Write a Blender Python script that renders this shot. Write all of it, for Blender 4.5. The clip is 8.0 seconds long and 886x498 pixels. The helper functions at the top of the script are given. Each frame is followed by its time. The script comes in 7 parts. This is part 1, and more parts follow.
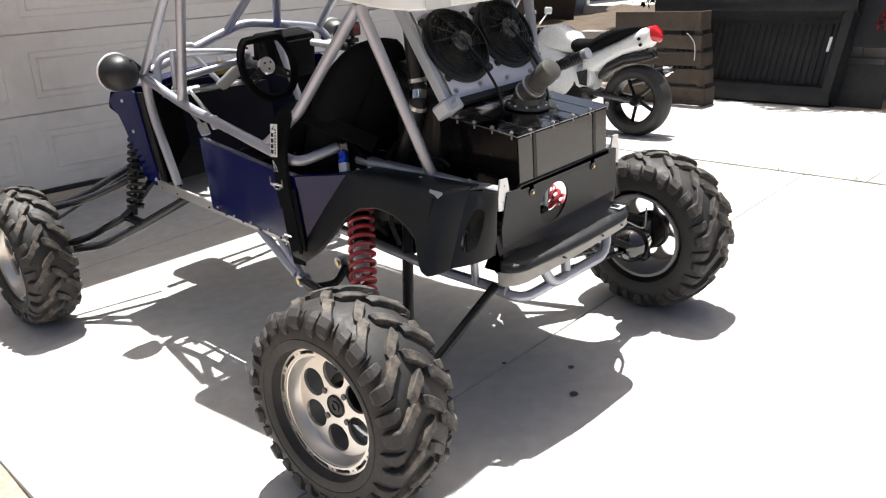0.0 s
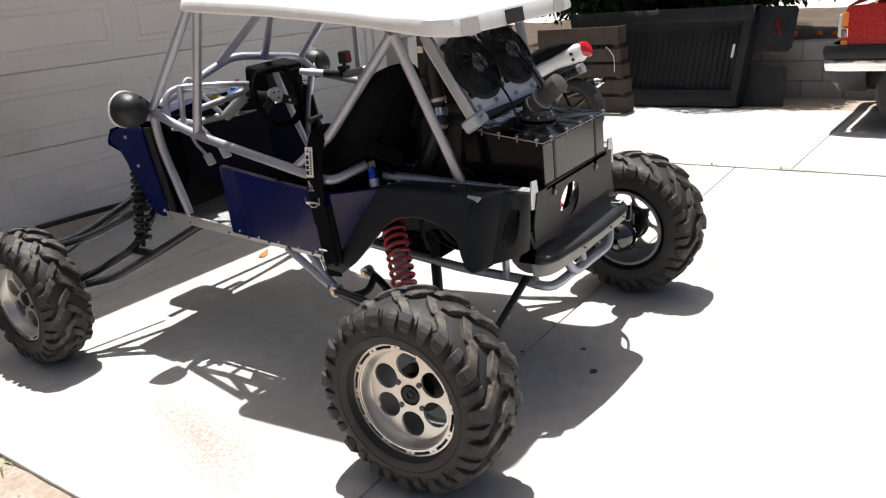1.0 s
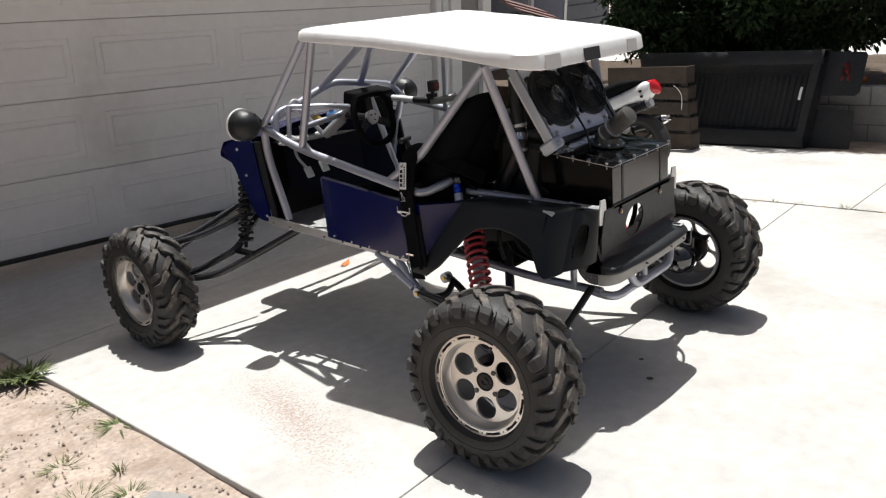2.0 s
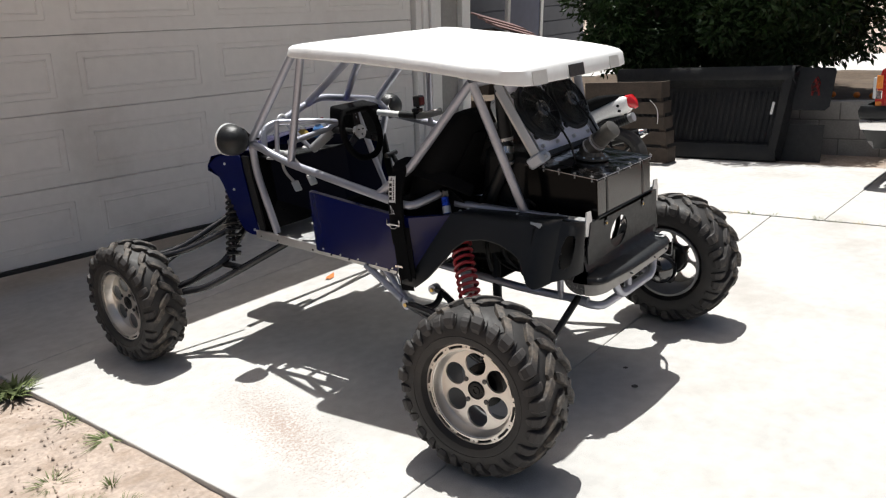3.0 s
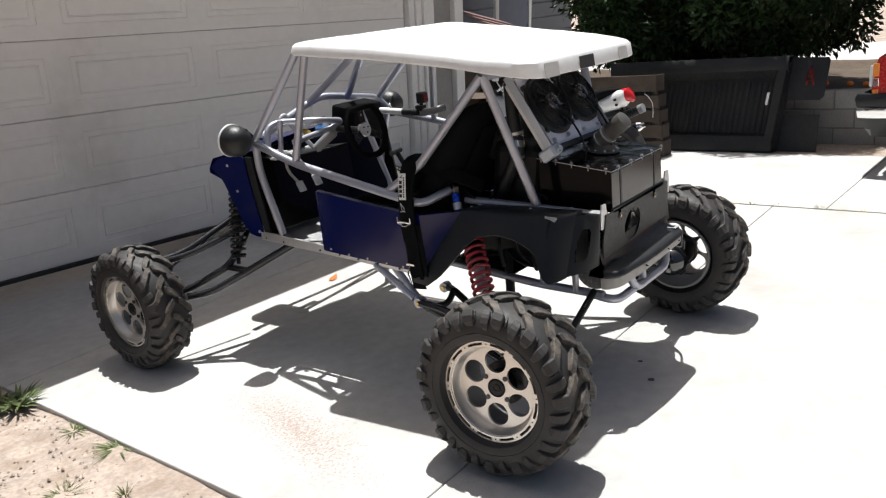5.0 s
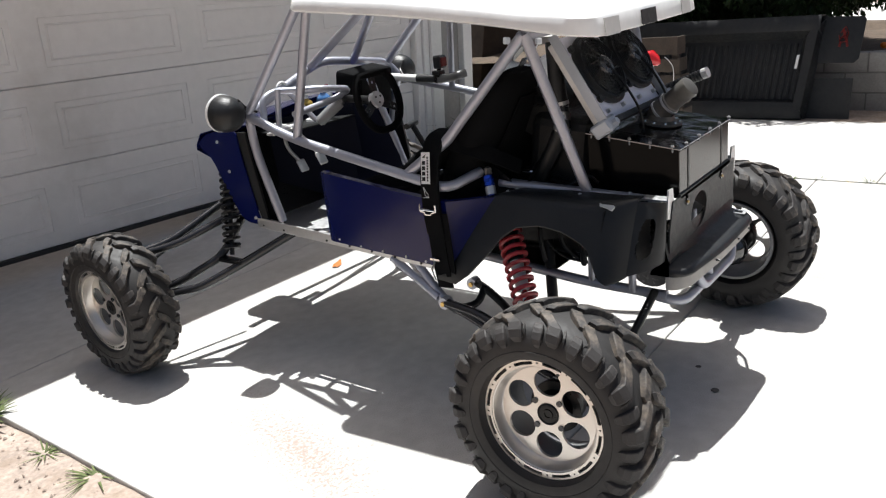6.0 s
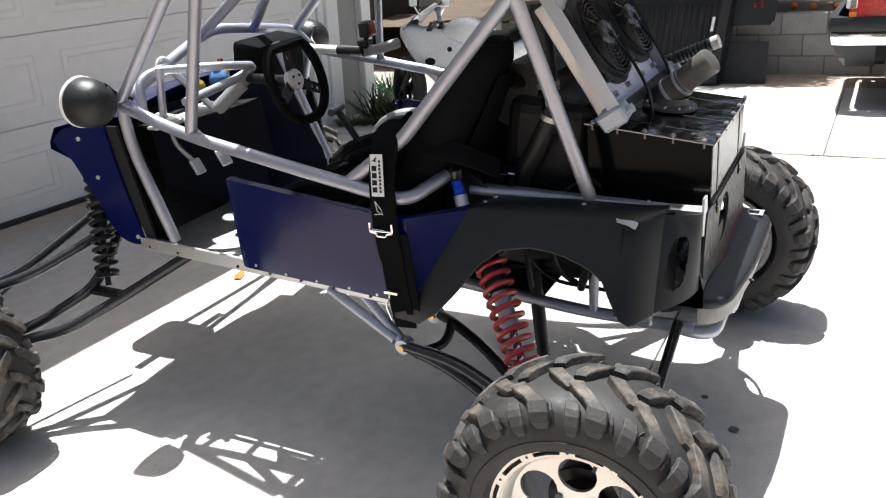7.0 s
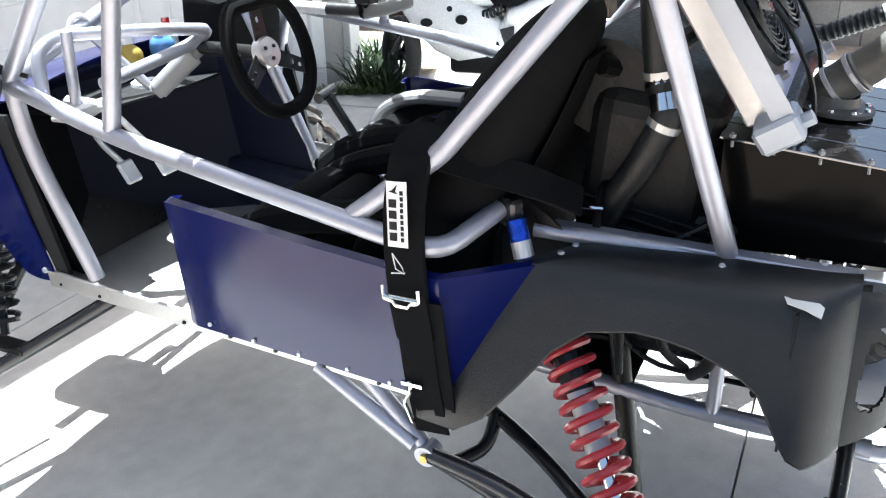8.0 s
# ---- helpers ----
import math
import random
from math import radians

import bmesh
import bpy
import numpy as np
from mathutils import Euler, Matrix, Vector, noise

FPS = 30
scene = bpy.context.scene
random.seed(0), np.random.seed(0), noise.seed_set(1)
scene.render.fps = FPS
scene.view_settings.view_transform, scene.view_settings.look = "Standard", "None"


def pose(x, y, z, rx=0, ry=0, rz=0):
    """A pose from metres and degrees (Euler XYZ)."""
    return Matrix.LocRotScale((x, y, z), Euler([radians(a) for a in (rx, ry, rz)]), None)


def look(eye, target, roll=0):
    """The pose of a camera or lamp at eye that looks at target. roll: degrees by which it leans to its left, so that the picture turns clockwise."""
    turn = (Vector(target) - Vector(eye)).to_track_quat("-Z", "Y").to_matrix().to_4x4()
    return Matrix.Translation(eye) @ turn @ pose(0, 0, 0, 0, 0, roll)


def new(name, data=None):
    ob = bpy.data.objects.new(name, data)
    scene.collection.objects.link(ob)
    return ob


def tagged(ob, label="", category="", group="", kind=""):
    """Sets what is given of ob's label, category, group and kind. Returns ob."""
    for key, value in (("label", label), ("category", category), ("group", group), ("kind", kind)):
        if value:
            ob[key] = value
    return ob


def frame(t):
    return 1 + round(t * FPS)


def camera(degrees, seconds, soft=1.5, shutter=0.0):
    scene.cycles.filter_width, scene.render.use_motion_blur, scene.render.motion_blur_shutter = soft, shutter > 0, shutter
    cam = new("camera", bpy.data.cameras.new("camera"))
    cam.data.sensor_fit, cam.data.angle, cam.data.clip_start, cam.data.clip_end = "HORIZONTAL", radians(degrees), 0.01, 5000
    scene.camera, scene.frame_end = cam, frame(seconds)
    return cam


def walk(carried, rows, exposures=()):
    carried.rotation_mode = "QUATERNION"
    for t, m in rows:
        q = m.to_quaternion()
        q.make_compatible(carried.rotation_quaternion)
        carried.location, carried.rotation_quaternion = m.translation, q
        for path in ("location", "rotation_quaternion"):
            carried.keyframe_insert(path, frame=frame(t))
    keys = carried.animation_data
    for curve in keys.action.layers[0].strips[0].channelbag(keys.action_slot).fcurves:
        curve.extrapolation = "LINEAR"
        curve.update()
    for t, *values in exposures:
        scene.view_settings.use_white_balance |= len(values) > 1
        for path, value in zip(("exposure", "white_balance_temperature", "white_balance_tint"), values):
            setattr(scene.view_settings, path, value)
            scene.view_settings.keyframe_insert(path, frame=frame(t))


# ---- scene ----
cam = camera(58.8, 8.0, soft=1.2)
PATH = [
    (0, (-2.08, -1.658, 1.58), (-0.779, -0.326, 0.853), -4.8),
    (0.5, (-2.362, -1.604, 1.614), (-0.981, -0.327, 0.935), -3.4),
    (1, (-2.596, -1.486, 1.657), (-1.12, -0.332, 0.958), -6.7),
    (1.5, (-2.809, -1.566, 1.683), (-1.348, -0.366, 1.031), -5.4),
    (2, (-2.939, -1.653, 1.693), (-1.528, -0.373, 1.084), -5.2),
    (2.2, (-2.984, -1.686, 1.704), (-1.556, -0.418, 1.109), -5.0),
    (3.3, (-3.034, -1.641, 1.71), (-1.567, -0.41, 1.133), -5.1),
    (3.5, (-3.047, -1.641, 1.718), (-1.576, -0.413, 1.148), -5.2),
    (4, (-3.052, -1.634, 1.714), (-1.582, -0.404, 1.143), -5.2),
    (4.5, (-3.078, -1.612, 1.712), (-1.605, -0.391, 1.129), -5.4),
    (4.7, (-3.08, -1.591, 1.708), (-1.608, -0.372, 1.121), -5.7),
    (5.8, (-2.812, -1.239, 1.644), (-1.32, -0.031, 1.083), -7.2),
    (6, (-2.726, -1.103, 1.643), (-1.263, 0.088, 0.979), -6.5),
    (6.5, (-2.475, -0.74, 1.601), (-0.941, 0.322, 0.881), -6.4),
    (7, (-2.262, -0.483, 1.604), (-0.672, 0.448, 0.827), -5.9),
    (7.5, (-1.902, -0.268, 1.557), (-0.356, 0.737, 0.782), -5.4),
    (8, (-1.626, 0.029, 1.505), (-0.047, 0.892, 0.632), -4.4),
]
EXPOSURES = [(0, 1.06, 6450, 8), (0.5, 0.65, 6450, 8), (1, 0.55, 6450, 8), (1.5, 0.36, 6400, 8), (2, 0.3, 6400, 8), (4.5, 0.36, 6350, 8), (6, 0.58, 6250, 8), (7, 1.1, 6200, 7), (7.5, 1.68, 6050, 3), (8, 2.28, 5850, 3)]
walk(cam, [(t, look(eye, target, roll)) for t, eye, target, roll in PATH], EXPOSURES)

# ---- light ----
world = bpy.data.worlds.new("sky")
scene.world = world
world.use_nodes = True
_n = world.node_tree.nodes
_sky = _n.new("ShaderNodeTexSky")
_sky.sky_type, _sky.sun_disc = "NISHITA", False
SUN_DIR = Vector((0.222, 0.178, 1.0)).normalized()      # from the ground to the sun
_sky.sun_elevation = math.asin(SUN_DIR.z)
_sky.dust_density, _sky.ozone_density = 6.0, 0.35
_sky.sun_rotation = math.atan2(SUN_DIR.x, SUN_DIR.y)
_n["Background"].inputs["Strength"].default_value = 0.05
world.node_tree.links.new(_sky.outputs["Color"], _n["Background"].inputs["Color"])
sun = new("sun", bpy.data.lights.new("sun", "SUN"))
sun.data.energy, sun.data.angle, sun.data.color = 5.0, radians(0.55), (1.0, 0.975, 0.94)
sun.matrix_world = look((0, 0, 30), Vector((0, 0, 30)) - SUN_DIR)

# ---- mesh helpers ----
def part(name, bm, material, parent=None, label="", smooth=False, kind=""):
    """Links a bmesh as one mesh object under a thing or a part."""
    me = bpy.data.meshes.new(name)
    bmesh.ops.recalc_face_normals(bm, faces=bm.faces)
    if smooth:
        for f in bm.faces:
            f.smooth = True
        for e in bm.edges:
            if len(e.link_faces) == 2 and e.calc_face_angle(0) > 0.6:
                e.smooth = False
    bm.to_mesh(me)
    bm.free()
    me.materials.append(material)
    ob = new(name, me)
    ob.parent = parent
    return tagged(ob, label=label, kind=kind)


def thing(name, label, category, m=None, group="", kind=""):
    ob = new(name)
    ob.empty_display_size = 0.1
    if m is not None:
        ob.matrix_world = m
    return tagged(ob, label=label, category=category, group=group, kind=kind)


def rounded(pts, radius, n=5):
    """A polyline with its inner corners rounded."""
    pts = [Vector(p) for p in pts]
    out = [pts[0]]
    for a, b, c in zip(pts, pts[1:], pts[2:]):
        u, v = (a - b), (c - b)
        d = min(radius, u.length * 0.48, v.length * 0.48)
        p, q = b + u.normalized() * d, b + v.normalized() * d
        for i in range(n + 1):
            s = i / n
            out.append(p * (1 - s) ** 2 + b * 2 * s * (1 - s) + q * s * s)
    out.append(pts[-1])
    return out


def tube(bm, pts, r, seg=10, bend=0.05, n=4, closed=False, flat=1.0):
    """A round tube along a polyline; flat squeezes the section."""
    pts = [Vector(p) for p in pts] if bend <= 0 or len(pts) < 3 else rounded(pts, bend, n)
    rings, side = [], None
    count = len(pts)
    for i, p in enumerate(pts):
        a = pts[i - 1] if (i > 0 or closed) else p
        b = pts[(i + 1) % count] if (i < count - 1 or closed) else p
        d = (b - a).normalized()
        if side is None:
            side = d.cross(Vector((0, 0, 1)) if abs(d.z) < 0.9 else Vector((1, 0, 0))).normalized()
        side = (side - d * side.dot(d)).normalized()
        up = d.cross(side)
        rr = r[i] if isinstance(r, (list, tuple)) and len(r) == count else (r if not isinstance(r, (list, tuple)) else r[0])
        rings.append([bm.verts.new(p + (side * math.cos(k * math.tau / seg) + up * flat * math.sin(k * math.tau / seg)) * rr) for k in range(seg)])
    for i in range(count if closed else count - 1):
        A, B = rings[i], rings[(i + 1) % count]
        for k in range(seg):
            bm.faces.new((A[k], A[(k + 1) % seg], B[(k + 1) % seg], B[k]))
    if not closed:
        bm.faces.new(rings[0][::-1])
        bm.faces.new(rings[-1])
    return bm


def box(bm, c, s, m=None, bev=0.0, seg=1):
    """A box round c with sizes s, turned by m, with bevelled edges."""
    r = bmesh.ops.create_cube(bm, size=1.0)
    vs = r["verts"]
    for v in vs:
        v.co = Vector((v.co.x * s[0], v.co.y * s[1], v.co.z * s[2]))
    if bev > 0:
        es = list({e for v in vs for e in v.link_edges})
        g = bmesh.ops.bevel(bm, geom=es, offset=bev, segments=seg, affect="EDGES", profile=0.5)
        vs = list({v for f in g["faces"] for v in f.verts} | {v for v in vs if v.is_valid})
    t = Matrix.Translation(c) @ (m.to_4x4() if m is not None else Matrix())
    for v in vs:
        v.co = t @ v.co
    return bm


def lathe(bm, prof, m=None, seg=32, cap=False):
    """A profile of (radius, height) turned round local z, then placed by m."""
    m = m or Matrix()
    rings = []
    for r, h in prof:
        rings.append([bm.verts.new(m @ Vector((r * math.cos(k * math.tau / seg), r * math.sin(k * math.tau / seg), h))) for k in range(seg)])
    for A, B in zip(rings, rings[1:]):
        for k in range(seg):
            bm.faces.new((A[k], A[(k + 1) % seg], B[(k + 1) % seg], B[k]))
    if cap:
        bm.faces.new(rings[0][::-1])
        bm.faces.new(rings[-1])
    return bm


def rod(bm, a, b, r, seg=10, r2=None):
    """A straight cylinder or cone from a to b."""
    a, b = Vector(a), Vector(b)
    m = Matrix.Translation(a) @ (b - a).to_track_quat("Z", "Y").to_matrix().to_4x4()
    return lathe(bm, [(r, 0), (r if r2 is None else r2, (b - a).length)], m, seg, cap=True)


def plate(bm, outer, holes, h, m=None, bev=0.0):
    """A flat sheet of thickness h with holes, in local xy, raised along z and placed by m."""
    m = m or Matrix()
    tmp = bmesh.new()
    loops = []
    for loop in [outer] + list(holes):
        vs = [tmp.verts.new((p[0], p[1], 0)) for p in loop]
        for a, b in zip(vs, vs[1:] + vs[:1]):
            tmp.edges.new((a, b))
        loops.append(vs)
    bmesh.ops.triangle_fill(tmp, use_beauty=True, use_dissolve=False, edges=tmp.edges[:], normal=(0, 0, 1))
    tmp.verts.index_update()
    low = [bm.verts.new(m @ v.co) for v in tmp.verts]
    top = [bm.verts.new(m @ (v.co + Vector((0, 0, h)))) for v in tmp.verts]
    for f in tmp.faces:
        ids = [v.index for v in f.verts]
        bm.faces.new([top[i] for i in ids])
        bm.faces.new([low[i] for i in ids][::-1])
    for vs in loops:
        ids = [v.index for v in vs]
        for a, b in zip(ids, ids[1:] + ids[:1]):
            bm.faces.new((low[a], low[b], top[b], top[a]))
    tmp.free()
    return bm


def circle(r, n=16, cx=0.0, cy=0.0, a0=0.0):
    return [(cx + r * math.cos(a0 + k * math.tau / n), cy + r * math.sin(a0 + k * math.tau / n)) for k in range(n)]


def axes(o, x, y):
    """A pose with origin o, local x and y along the given directions."""
    x = Vector(x).normalized()
    z = x.cross(Vector(y)).normalized()
    y = z.cross(x)
    return Matrix(((x.x, y.x, z.x, o[0]), (x.y, y.y, z.y, o[1]), (x.z, y.z, z.z, o[2]), (0, 0, 0, 1)))


def surface(bm, rows, closed=False):
    """A sheet through rows of points."""
    g = [[bm.verts.new(p) for p in row] for row in rows]
    for A, B in zip(g, g[1:]):
        n = len(A)
        for k in range(n if closed else n - 1):
            bm.faces.new((A[k], A[(k + 1) % n], B[(k + 1) % n], B[k]))
    return bm


def thicken(bm, t):
    bmesh.ops.recalc_face_normals(bm, faces=bm.faces)
    bmesh.ops.solidify(bm, geom=bm.faces[:] + bm.edges[:] + bm.verts[:], thickness=t)
    return bm


def bolt_head(bm, p, d, r=0.006, h=0.005):
    return rod(bm, p, Vector(p) + Vector(d).normalized() * h, r, 8, r * 0.75)


def bolts(points, d, r, h, material, parent, name="bolt"):
    """Bolt heads, each a part of its own."""
    for p in points:
        bm = bmesh.new()
        bolt_head(bm, p, d, r, h)
        part(name, bm, material, parent)


X_SIDE = Matrix(((0, 0, 1, 0), (1, 0, 0, 0), (0, 1, 0, 0), (0, 0, 0, 1)))   # local x,y,z -> world y,z,x


def side_plane(x):
    """Local (x, y) become world (y, z), raised along world x."""
    return Matrix.Translation((x, 0, 0)) @ X_SIDE


# ---- materials ----
def mat(name, col, rough=0.5, metal=0.0, var=0.12, scale=6.0, bump=0.0, bscale=60.0, coat=0.0, dirt=None, dscale=3.0, dlow=0.5, dhigh=0.75, rvar=0.1, spec=0.5, rnd=0.0):
    """A surface with colour varied at two scales, fine relief, and, where given, patches of dirt."""
    m = bpy.data.materials.new(name)
    m.use_nodes = True
    nt = m.node_tree
    N, L = nt.nodes, nt.links
    b = N["Principled BSDF"]
    tc = N.new("ShaderNodeTexCoord")
    n1, n2 = N.new("ShaderNodeTexNoise"), N.new("ShaderNodeTexNoise")
    n1.inputs["Scale"].default_value, n1.inputs["Detail"].default_value = scale, 5
    n2.inputs["Scale"].default_value, n2.inputs["Detail"].default_value = scale * 9, 3
    for n in (n1, n2):
        L.new(tc.outputs["Object"], n.inputs["Vector"])
    add = N.new("ShaderNodeMath")
    add.operation = "ADD"
    L.new(n1.outputs["Fac"], add.inputs[0])
    L.new(n2.outputs["Fac"], add.inputs[1])
    mr = N.new("ShaderNodeMapRange")
    mr.inputs["From Min"].default_value, mr.inputs["From Max"].default_value = 0.7, 1.3
    L.new(add.outputs[0], mr.inputs["Value"])
    mix = N.new("ShaderNodeMix")
    mix.data_type = "RGBA"
    mix.inputs["A"].default_value = (*[c * (1 - var) for c in col], 1)
    mix.inputs["B"].default_value = (*[min(1, c * (1 + var)) for c in col], 1)
    L.new(mr.outputs["Result"], mix.inputs["Factor"])
    out = mix.outputs["Result"]
    if rnd:
        oi, hs, rm = N.new("ShaderNodeObjectInfo"), N.new("ShaderNodeHueSaturation"), N.new("ShaderNodeMapRange")
        rm.inputs["To Min"].default_value, rm.inputs["To Max"].default_value = 1 - rnd, 1 + rnd
        L.new(oi.outputs["Random"], rm.inputs["Value"])
        L.new(rm.outputs["Result"], hs.inputs["Value"])
        L.new(out, hs.inputs["Color"])
        out = hs.outputs["Color"]
    if dirt:
        n3, dr, dm = N.new("ShaderNodeTexNoise"), N.new("ShaderNodeMapRange"), N.new("ShaderNodeMix")
        n3.inputs["Scale"].default_value, n3.inputs["Detail"].default_value, n3.inputs["Roughness"].default_value = dscale, 7, 0.65
        L.new(tc.outputs["Object"], n3.inputs["Vector"])
        dr.inputs["From Min"].default_value, dr.inputs["From Max"].default_value = dlow, dhigh
        L.new(n3.outputs["Fac"], dr.inputs["Value"])
        dm.data_type = "RGBA"
        L.new(dr.outputs["Result"], dm.inputs["Factor"])
        L.new(out, dm.inputs["A"])
        dm.inputs["B"].default_value = (*dirt, 1)
        out = dm.outputs["Result"]
    L.new(out, b.inputs["Base Color"])
    b.inputs["Metallic"].default_value = metal
    b.inputs["Specular IOR Level"].default_value = spec
    b.inputs["Coat Weight"].default_value = coat
    b.inputs["Coat Roughness"].default_value = 0.06
    rr = N.new("ShaderNodeMapRange")
    rr.inputs["From Min"].default_value, rr.inputs["From Max"].default_value = 0.3, 0.7
    rr.inputs["To Min"].default_value, rr.inputs["To Max"].default_value = max(0.02, rough - rvar), min(1, rough + rvar)
    L.new(n2.outputs["Fac"], rr.inputs["Value"])
    L.new(rr.outputs["Result"], b.inputs["Roughness"])
    if bump:
        n4, bp = N.new("ShaderNodeTexNoise"), N.new("ShaderNodeBump")
        n4.inputs["Scale"].default_value, n4.inputs["Detail"].default_value = bscale, 6
        L.new(tc.outputs["Object"], n4.inputs["Vector"])
        L.new(n4.outputs["Fac"], bp.inputs["Height"])
        bp.inputs["Strength"].default_value, bp.inputs["Distance"].default_value = bump, 0.01
        L.new(bp.outputs["Normal"], b.inputs["Normal"])
    return m


CONCRETE = mat("concrete", (0.50, 0.487, 0.466), 0.9, var=0.13, scale=1.6, bump=0.35, bscale=160, dirt=(0.37, 0.343, 0.312), dscale=1.1, dlow=0.52, dhigh=0.82, rnd=0.03)


def worn_patch(m, cx, cy, rx, ry, turn, col):
    """A worn, reddish patch of given place and size in the concrete."""
    N, L = m.node_tree.nodes, m.node_tree.links
    b = N["Principled BSDF"]
    src = b.inputs["Base Color"].links[0].from_socket
    tc = [n for n in N if n.bl_idname == "ShaderNodeTexCoord"][0]
    mp = N.new("ShaderNodeMapping")
    mp.vector_type = "TEXTURE"
    mp.inputs["Location"].default_value = (cx, cy, 0)
    mp.inputs["Rotation"].default_value = (0, 0, radians(turn))
    mp.inputs["Scale"].default_value = (rx, ry, 1)
    L.new(tc.outputs["Object"], mp.inputs["Vector"])
    ln = N.new("ShaderNodeVectorMath")
    ln.operation = "LENGTH"
    L.new(mp.outputs["Vector"], ln.inputs[0])
    nz = N.new("ShaderNodeTexNoise")
    nz.inputs["Scale"].default_value, nz.inputs["Detail"].default_value, nz.inputs["Roughness"].default_value = 70, 5, 0.8
    L.new(tc.outputs["Object"], nz.inputs["Vector"])
    ma = N.new("ShaderNodeMath")
    ma.operation = "MULTIPLY_ADD"
    ma.inputs[1].default_value = -0.13
    L.new(ln.outputs["Value"], ma.inputs[0])
    L.new(nz.outputs["Fac"], ma.inputs[2])
    mr = N.new("ShaderNodeMapRange")
    mr.inputs["From Min"].default_value, mr.inputs["From Max"].default_value = 0.40, 0.52
    L.new(ma.outputs[0], mr.inputs["Value"])
    mx = N.new("ShaderNodeMix")
    mx.data_type = "RGBA"
    L.new(mr.outputs["Result"], mx.inputs["Factor"])
    L.new(src, mx.inputs["A"])
    mx.inputs["B"].default_value = (*col, 1)
    L.new(mx.outputs["Result"], b.inputs["Base Color"])


worn_patch(CONCRETE, -1.13, 0.98, 0.17, 0.60, -16, (0.36, 0.285, 0.245))
DIRT = mat("dry_soil", (0.40, 0.325, 0.272), 1.0, var=0.28, scale=4.5, bump=1.0, bscale=30, dirt=(0.27, 0.205, 0.155), dscale=7, dlow=0.48, dhigh=0.72)
SOIL = mat("dark_soil", (0.09, 0.065, 0.045), 1.0, var=0.35, scale=5, bump=0.9, bscale=30)
DOOR_PAINT = mat("cream_door_paint", (0.76, 0.74, 0.72), 0.5, var=0.04, scale=1.5, bump=0.05, bscale=220, dirt=(0.44, 0.41, 0.37), dscale=0.8, dlow=0.55, dhigh=0.95)
WHITE_TRIM = mat("white_trim_paint", (0.78, 0.77, 0.75), 0.55, var=0.05, scale=4, bump=0.08, bscale=120)
STUCCO = mat("grey_stucco", (0.30, 0.29, 0.28), 0.95, var=0.1, scale=3, bump=0.7, bscale=110)
ARM_BLACK = mat("black_arm_paint", (0.020, 0.020, 0.023), 0.22, var=0.1, scale=5, spec=0.5, rvar=0.04)
SILVER = mat("silver_tube_paint", (0.40, 0.41, 0.465), 0.38, metal=0.6, var=0.08, scale=9, bump=0.03, bscale=160)
ALU = mat("aluminium_sheet", (0.62, 0.62, 0.62), 0.42, metal=0.85, var=0.08, scale=8, bump=0.03, bscale=140)
MACHINED = mat("machined_aluminium", (0.70, 0.665, 0.62), 0.34, metal=0.8, var=0.02, scale=5, rvar=0.02)
BLACK_PLASTIC = mat("black_textured_plastic", (0.0125, 0.0135, 0.0145), 0.40, spec=0.42, var=0.2, scale=5, bump=0.16, bscale=340, rvar=0.08)
BLACK_GLOSS = mat("black_gloss_plate", (0.006, 0.006, 0.007), 0.07, var=0.2, scale=6, spec=0.9, rvar=0.03, coat=0.6, dirt=(0.02, 0.019, 0.018), dscale=7, dlow=0.55, dhigh=0.9)
TANK_BLACK = mat("gloss_black_tank", (0.0035, 0.0035, 0.0035), 0.12, var=0.1, scale=3, spec=0.08, rvar=0.03)
LID = mat("mirror_black_lid", (0.20, 0.20, 0.215), 0.09, metal=1.0, var=0.12, scale=5, rvar=0.05, bump=0.5, bscale=7)
# black whose brown tint stands for the concrete reflected in the sheet
GROUND_LIT_BLACK = mat("ground_lit_black_sheet", (0.017, 0.0125, 0.0085), 0.2, var=0.1, scale=3, spec=0.6, rvar=0.03)
BLACK_METAL = mat("black_painted_steel", (0.0065, 0.0065, 0.007), 0.36, spec=0.3, var=0.2, scale=8, bump=0.05, bscale=120)
DARK_STEEL = mat("dark_steel_tube", (0.06, 0.06, 0.064), 0.26, metal=0.5, var=0.05, scale=8, rvar=0.03)
RUBBER = mat("dusty_tyre_rubber", (0.022, 0.0205, 0.020), 0.62, var=0.25, scale=6, bump=0.08, bscale=180, dirt=(0.045, 0.039, 0.034), dscale=5, dlow=0.5, dhigh=0.8)
BLUE = mat("dark_blue_paint", (0.0025, 0.0060, 0.068), 0.17, var=0.04, scale=2, spec=0.42, rvar=0.01, bump=0.35, bscale=3.5)
ENGINE_BLACK = mat("oily_engine_black", (0.0075, 0.008, 0.0085), 0.5, spec=0.3, var=0.3, scale=9, bump=0.2, bscale=80)
RAD_PALE = mat("pale_radiator_metal", (0.42, 0.45, 0.50), 0.42, metal=0.3, var=0.05, scale=7, bump=0.04, bscale=90)
SHROUD = mat("lavender_white_shroud", (0.68, 0.69, 0.80), 0.4, var=0.04, scale=5)
LUG = mat("worn_lug_rubber", (0.034, 0.031, 0.030), 0.68, var=0.25, scale=7, bump=0.2, bscale=150, dirt=(0.20, 0.165, 0.13), dscale=10, dlow=0.52, dhigh=0.74)
FABRIC = mat("black_fabric", (0.0065, 0.0068, 0.0075), 0.9, spec=0.08, var=0.2, scale=14, bump=0.35, bscale=420)
RED_SPRING = mat("red_spring_paint", (0.32, 0.022, 0.03), 0.38, var=0.15, scale=12, coat=0.2)
